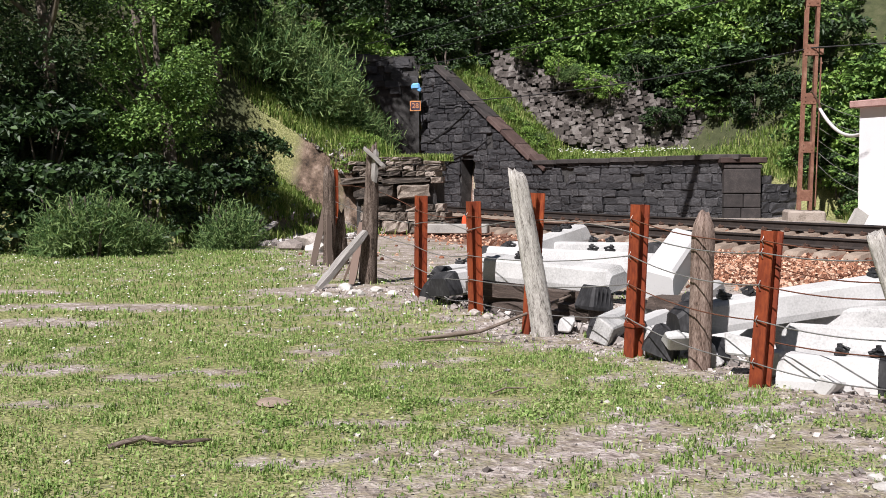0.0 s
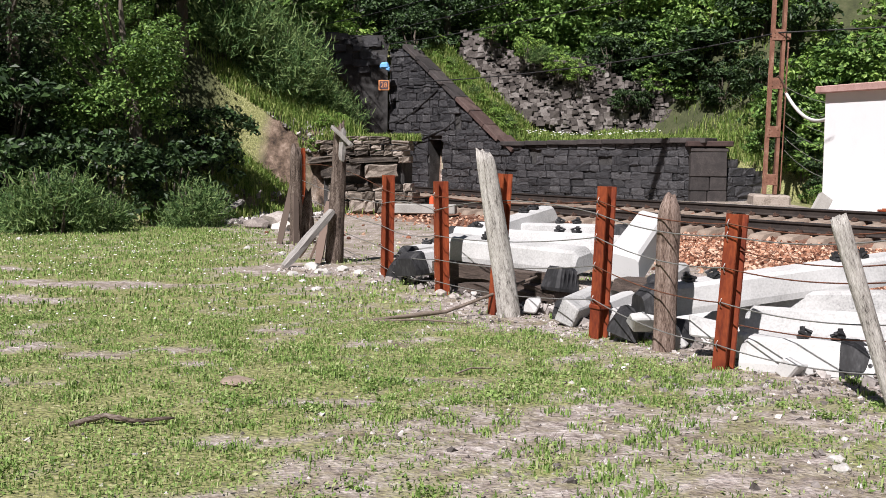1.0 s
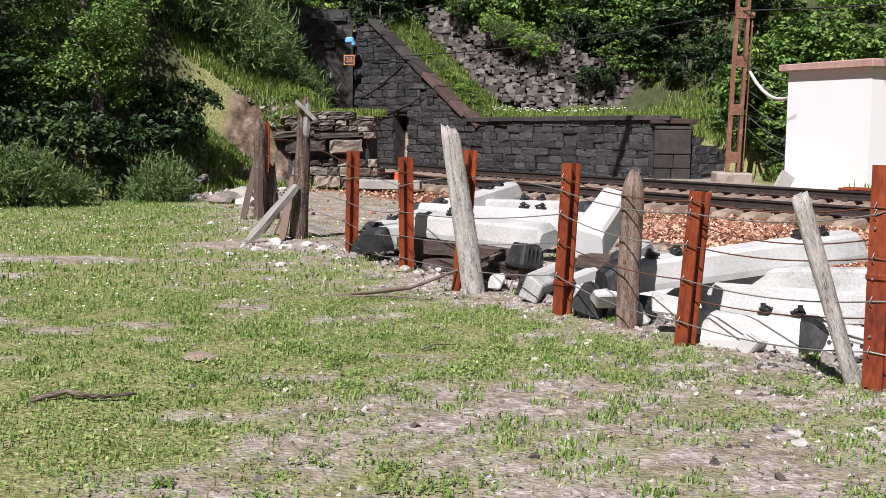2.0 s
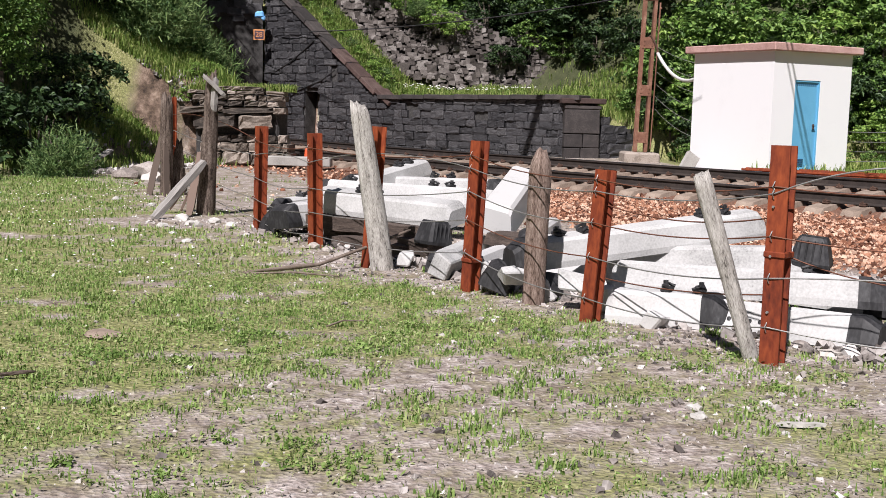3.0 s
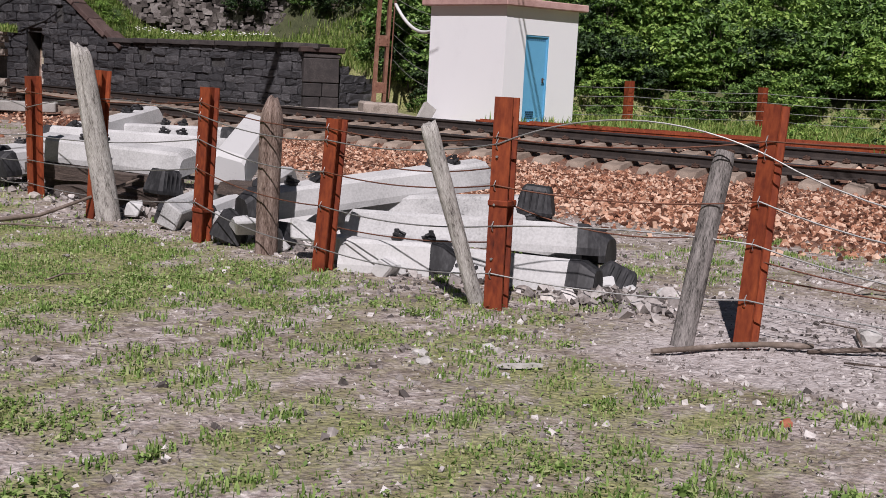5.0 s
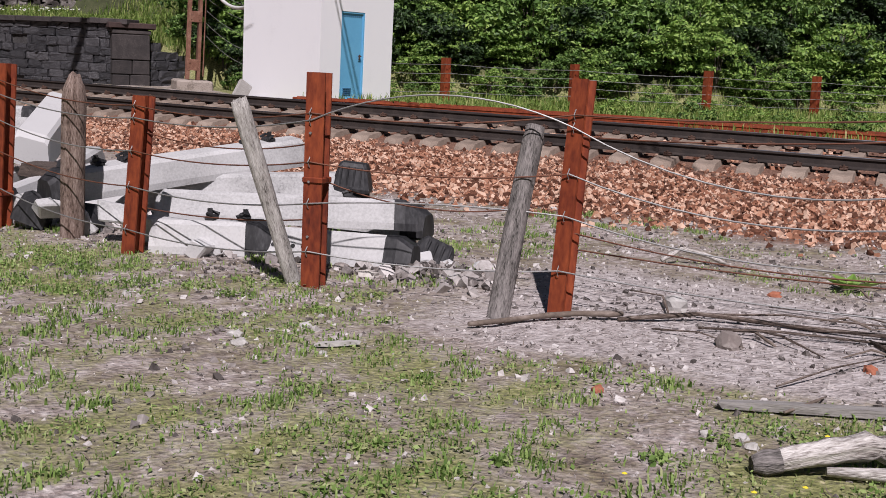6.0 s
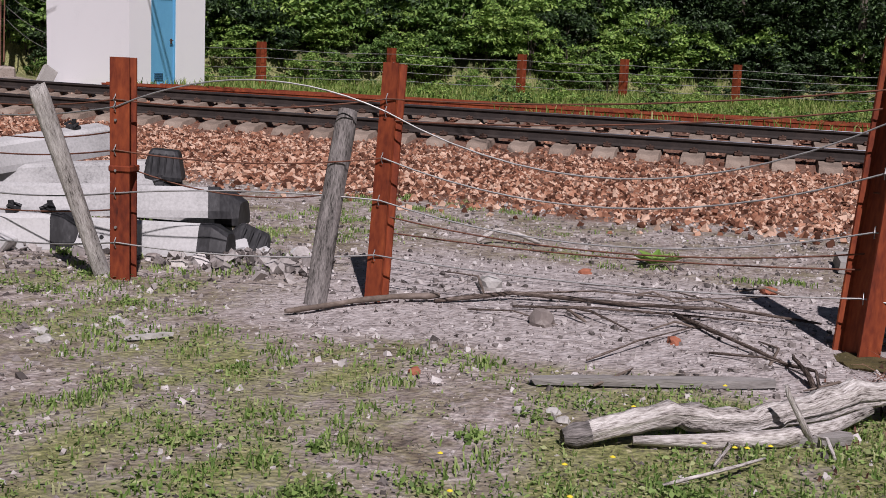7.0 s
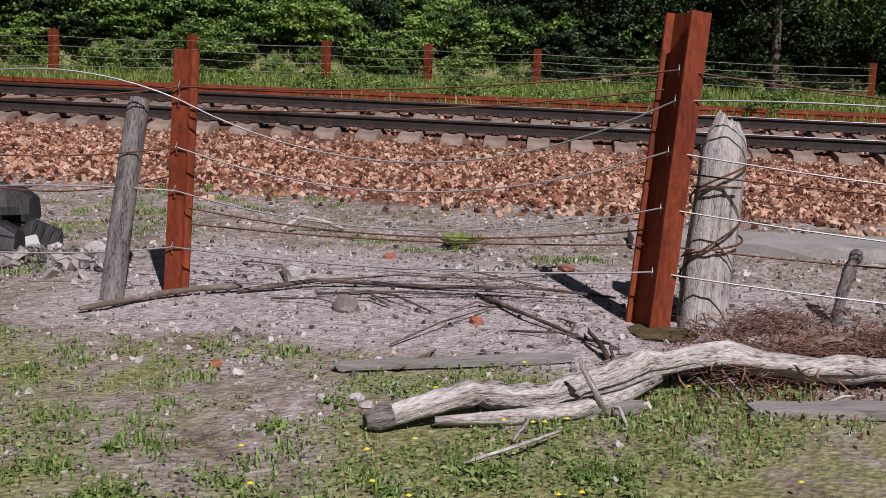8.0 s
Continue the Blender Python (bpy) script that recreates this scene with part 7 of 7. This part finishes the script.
for k, (r0, pts) in enumerate(((0.016, ((3.85, 4.9), (4.31, 4.79), (4.78, 4.37), (5.15, 3.87), (5.48, 3.58))), (0.006, ((3.79, 3.54), (4.18, 3.62), (4.74, 3.78))), (0.012, ((4.85, 4.06), (4.65, 3.5), (4.6, 3.08), (4.53, 2.86), (4.29, 2.64))), (0.009, ((4.42, 4.47), (4.4, 4.22), (4.37, 3.87))), (0.009, ((4.16, 4.59), (4.46, 4.28), (4.82, 4.08), (5.07, 3.6))), (0.006, ((3.91, 4.66), (4.03, 4.42), (4.11, 4.14))), (0.007, ((4.41, 3.38), (4.49, 3.13), (4.61, 2.99))), (0.007, ((4.3, 4.9), (4.75, 4.6), (5.25, 4.3), (5.6, 4.1))), (0.006, ((4.9, 4.9), (5.2, 4.5), (5.35, 4.0))))):
    branch("fallen_branch", [(x, y, gz(x, y) + 0.015 + 0.03 * (j % 2)) for j, (x, y) in enumerate(pts)], r0, r0 * 0.5, M_WOODDARK, "long thin dark branch lying on the pale sandy ground", "branch", 7, 0.12, 300 + k)
tr = random.Random(61)
for k in range(16):
    x, y = tr.uniform(3.4, 6.2), tr.uniform(2.2, 5.0)
    a = tr.uniform(0, 3.14)
    L = tr.uniform(0.2, 0.6)
    branch("twig", [(x, y, 0.015), (x + L / 2 * math.cos(a), y + L / 2 * math.sin(a), 0.05), (x + L * math.cos(a + 0.3), y + L * math.sin(a + 0.3), 0.02)], 0.009, 0.004, M_TWIG, "thin dry twig lying on gravel", "twig", 5, 0.1, 100 + k)
# dead litter round the big post
n = 1500
x, y = br.normal(5.2, 0.5, n), br.normal(2.15, 0.25, n)
blades("dead_litter", x, y, height(x, y), 0.035, 0.008, M_DEADLEAF, 71, "brown dead leaves and bark litter").rotation_euler = (0, 0, 0)
# broad-leaved weed and yellow flowers
weed = thing("broadleaf_weed", pose(5.91, 5.3, -0.03), "light green rosette weed growing in ballast", "weed")
for k in range(9):
    a, L = k * 0.7, 0.13 + 0.04 * (k % 3)
    c, s = math.cos(a), math.sin(a)
    me = mesh_of("leaf", [(0, 0, 0.02), (L * 0.5 * c - 0.035 * s, L * 0.5 * s + 0.035 * c, 0.09), (L * c, L * s, 0.1 + 0.02 * (k % 2)), (L * 0.5 * c + 0.035 * s, L * 0.5 * s - 0.035 * c, 0.09)], [(0, 1, 2, 3)], M_LEAFLIGHT)
    part("leaf", me, None, weed)
fl = np.random.default_rng(8)
x, y = np.concatenate([fl.normal(3.1, 0.35, 13), fl.normal(4.0, 0.5, 4)]), np.concatenate([fl.normal(2.35, 0.3, 13), fl.normal(2.3, 0.4, 4)])
v, f = [], []
for a, b in zip(x, y):
    z = gz(a, b) + fl.uniform(0.04, 0.07)
    k = len(v)
    v += [(a + 0.011 * math.cos(q), b + 0.011 * math.sin(q), z) for q in np.arange(6) * math.pi / 3] + [(a, b, z + 0.006)]
    f += [(k + j, k + (j + 1) % 6, k + 6) for j in range(6)]
tagged(new("yellow_flowers", mesh_of("yellow_flowers", v, f, M_YELLOW)), "small yellow flowers scattered in the weeds", "flowers", kind="stuff")
x, y = np.concatenate([fl.uniform(-9, -1, 500), fl.uniform(0, 5, 120)]), np.concatenate([fl.uniform(8, 20, 500), np.zeros(120)])
y[500:] = 37.9 - 0.8 * x[500:] + fl.uniform(0.9, 2.6, 120)
v, f = [], []
for a, b in zip(x, y):
    z = gz(a, b) + fl.uniform(0.04, 0.08) + (0.3 if b > 30 else 0)
    k, r = len(v), 0.012 if b < 30 else 0.03
    v += [(a + r * math.cos(q), b + r * math.sin(q), z + 0.3 * r * math.sin(q)) for q in np.arange(5) * 1.2566] + [(a, b, z + 0.004)]
    f += [(k + j, k + (j + 1) % 5, k + 5) for j in range(5)]
tagged(new("white_flowers", mesh_of("white_flowers", v, f, M_WHITEPETAL)), "tiny white flowers dotted in the grass", "flowers", kind="stuff")

flat = rock("flat_slab_stone", 5.37, 2.58, 0.14, M_ROCK, "flat grey stone among dead litter", 140, 0.25)
for k in range(64):
    u = random.Random(900 + k)
    q = u.uniform(0, 1)
    x, y = -0.6 + 3.9 * q + u.uniform(-0.1, 0.6), 12.2 - 5.9 * q + u.uniform(-0.1, 0.6)
    black = k % 4 == 0
    rock("rubber_scrap" if black else "concrete_fragment", x, y, u.uniform(0.04, 0.12), M_RUBBER if black else M_CONCW, "torn scrap of black rubber among the sleepers" if black else "broken pale concrete fragment beside the sleepers", 900 + k, category="scrap" if black else "rubble")
# stones and clods on the bare bank
n = 3600
x, y = br.uniform(-6.3, -3.6, n), br.uniform(21.5, 28, n)
keep = (earth_cover(x, y) > 0.2) & (flat_distance(x, y) > -1.2)
x, y = x[keep], y[keep]
tagged(new("bank_stones", scatter_stones("bank_stones", np.stack([x, y, height(x, y)], 1), 0.02 + 0.09 * br.uniform(0, 1, len(x)) ** 3, M_GRAVEL, br)), "stones and clods on the bare earth bank", "stones", kind="stuff")

branch("curved_twig", [(4.4, 2.76, 0.02), (4.47, 2.86, 0.06), (4.55, 3.0, 0.08), (4.7, 3.13, 0.05)], 0.014, 0.006, M_WOODDARK, "crooked dark twig arching over the stones", "twig", 6, 0.15, 210)
branch("curled_branch", [(5.2, 6.4, 0.02), (5.35, 6.38, 0.1), (5.5, 6.3, 0.07), (5.62, 6.2, 0.02)], 0.025, 0.012, M_LOG, "curled pale branch lying by the ballast", "branch", 6, 0.2, 211)
for k, (x, y, a, L) in enumerate(((3.3, 2.3, 0.4, 0.3), (3.75, 2.15, 0.9, 0.25), (4.6, 1.85, -0.4, 0.22), (4.35, 2.15, 1.1, 0.4), (4.45, 2.1, 1.0, 0.35), (3.0, 2.25, -0.2, 0.5))):
    branch("pale_twig", [(x, y, 0.02), (x + L / 2 * math.cos(a), y + L / 2 * math.sin(a), 0.05), (x + L * math.cos(a + 0.2), y + L * math.sin(a + 0.2), 0.03)], 0.008, 0.005, M_LOG, "pale dry twig in the grass by the log", "twig", 5, 0.15, 220 + k)
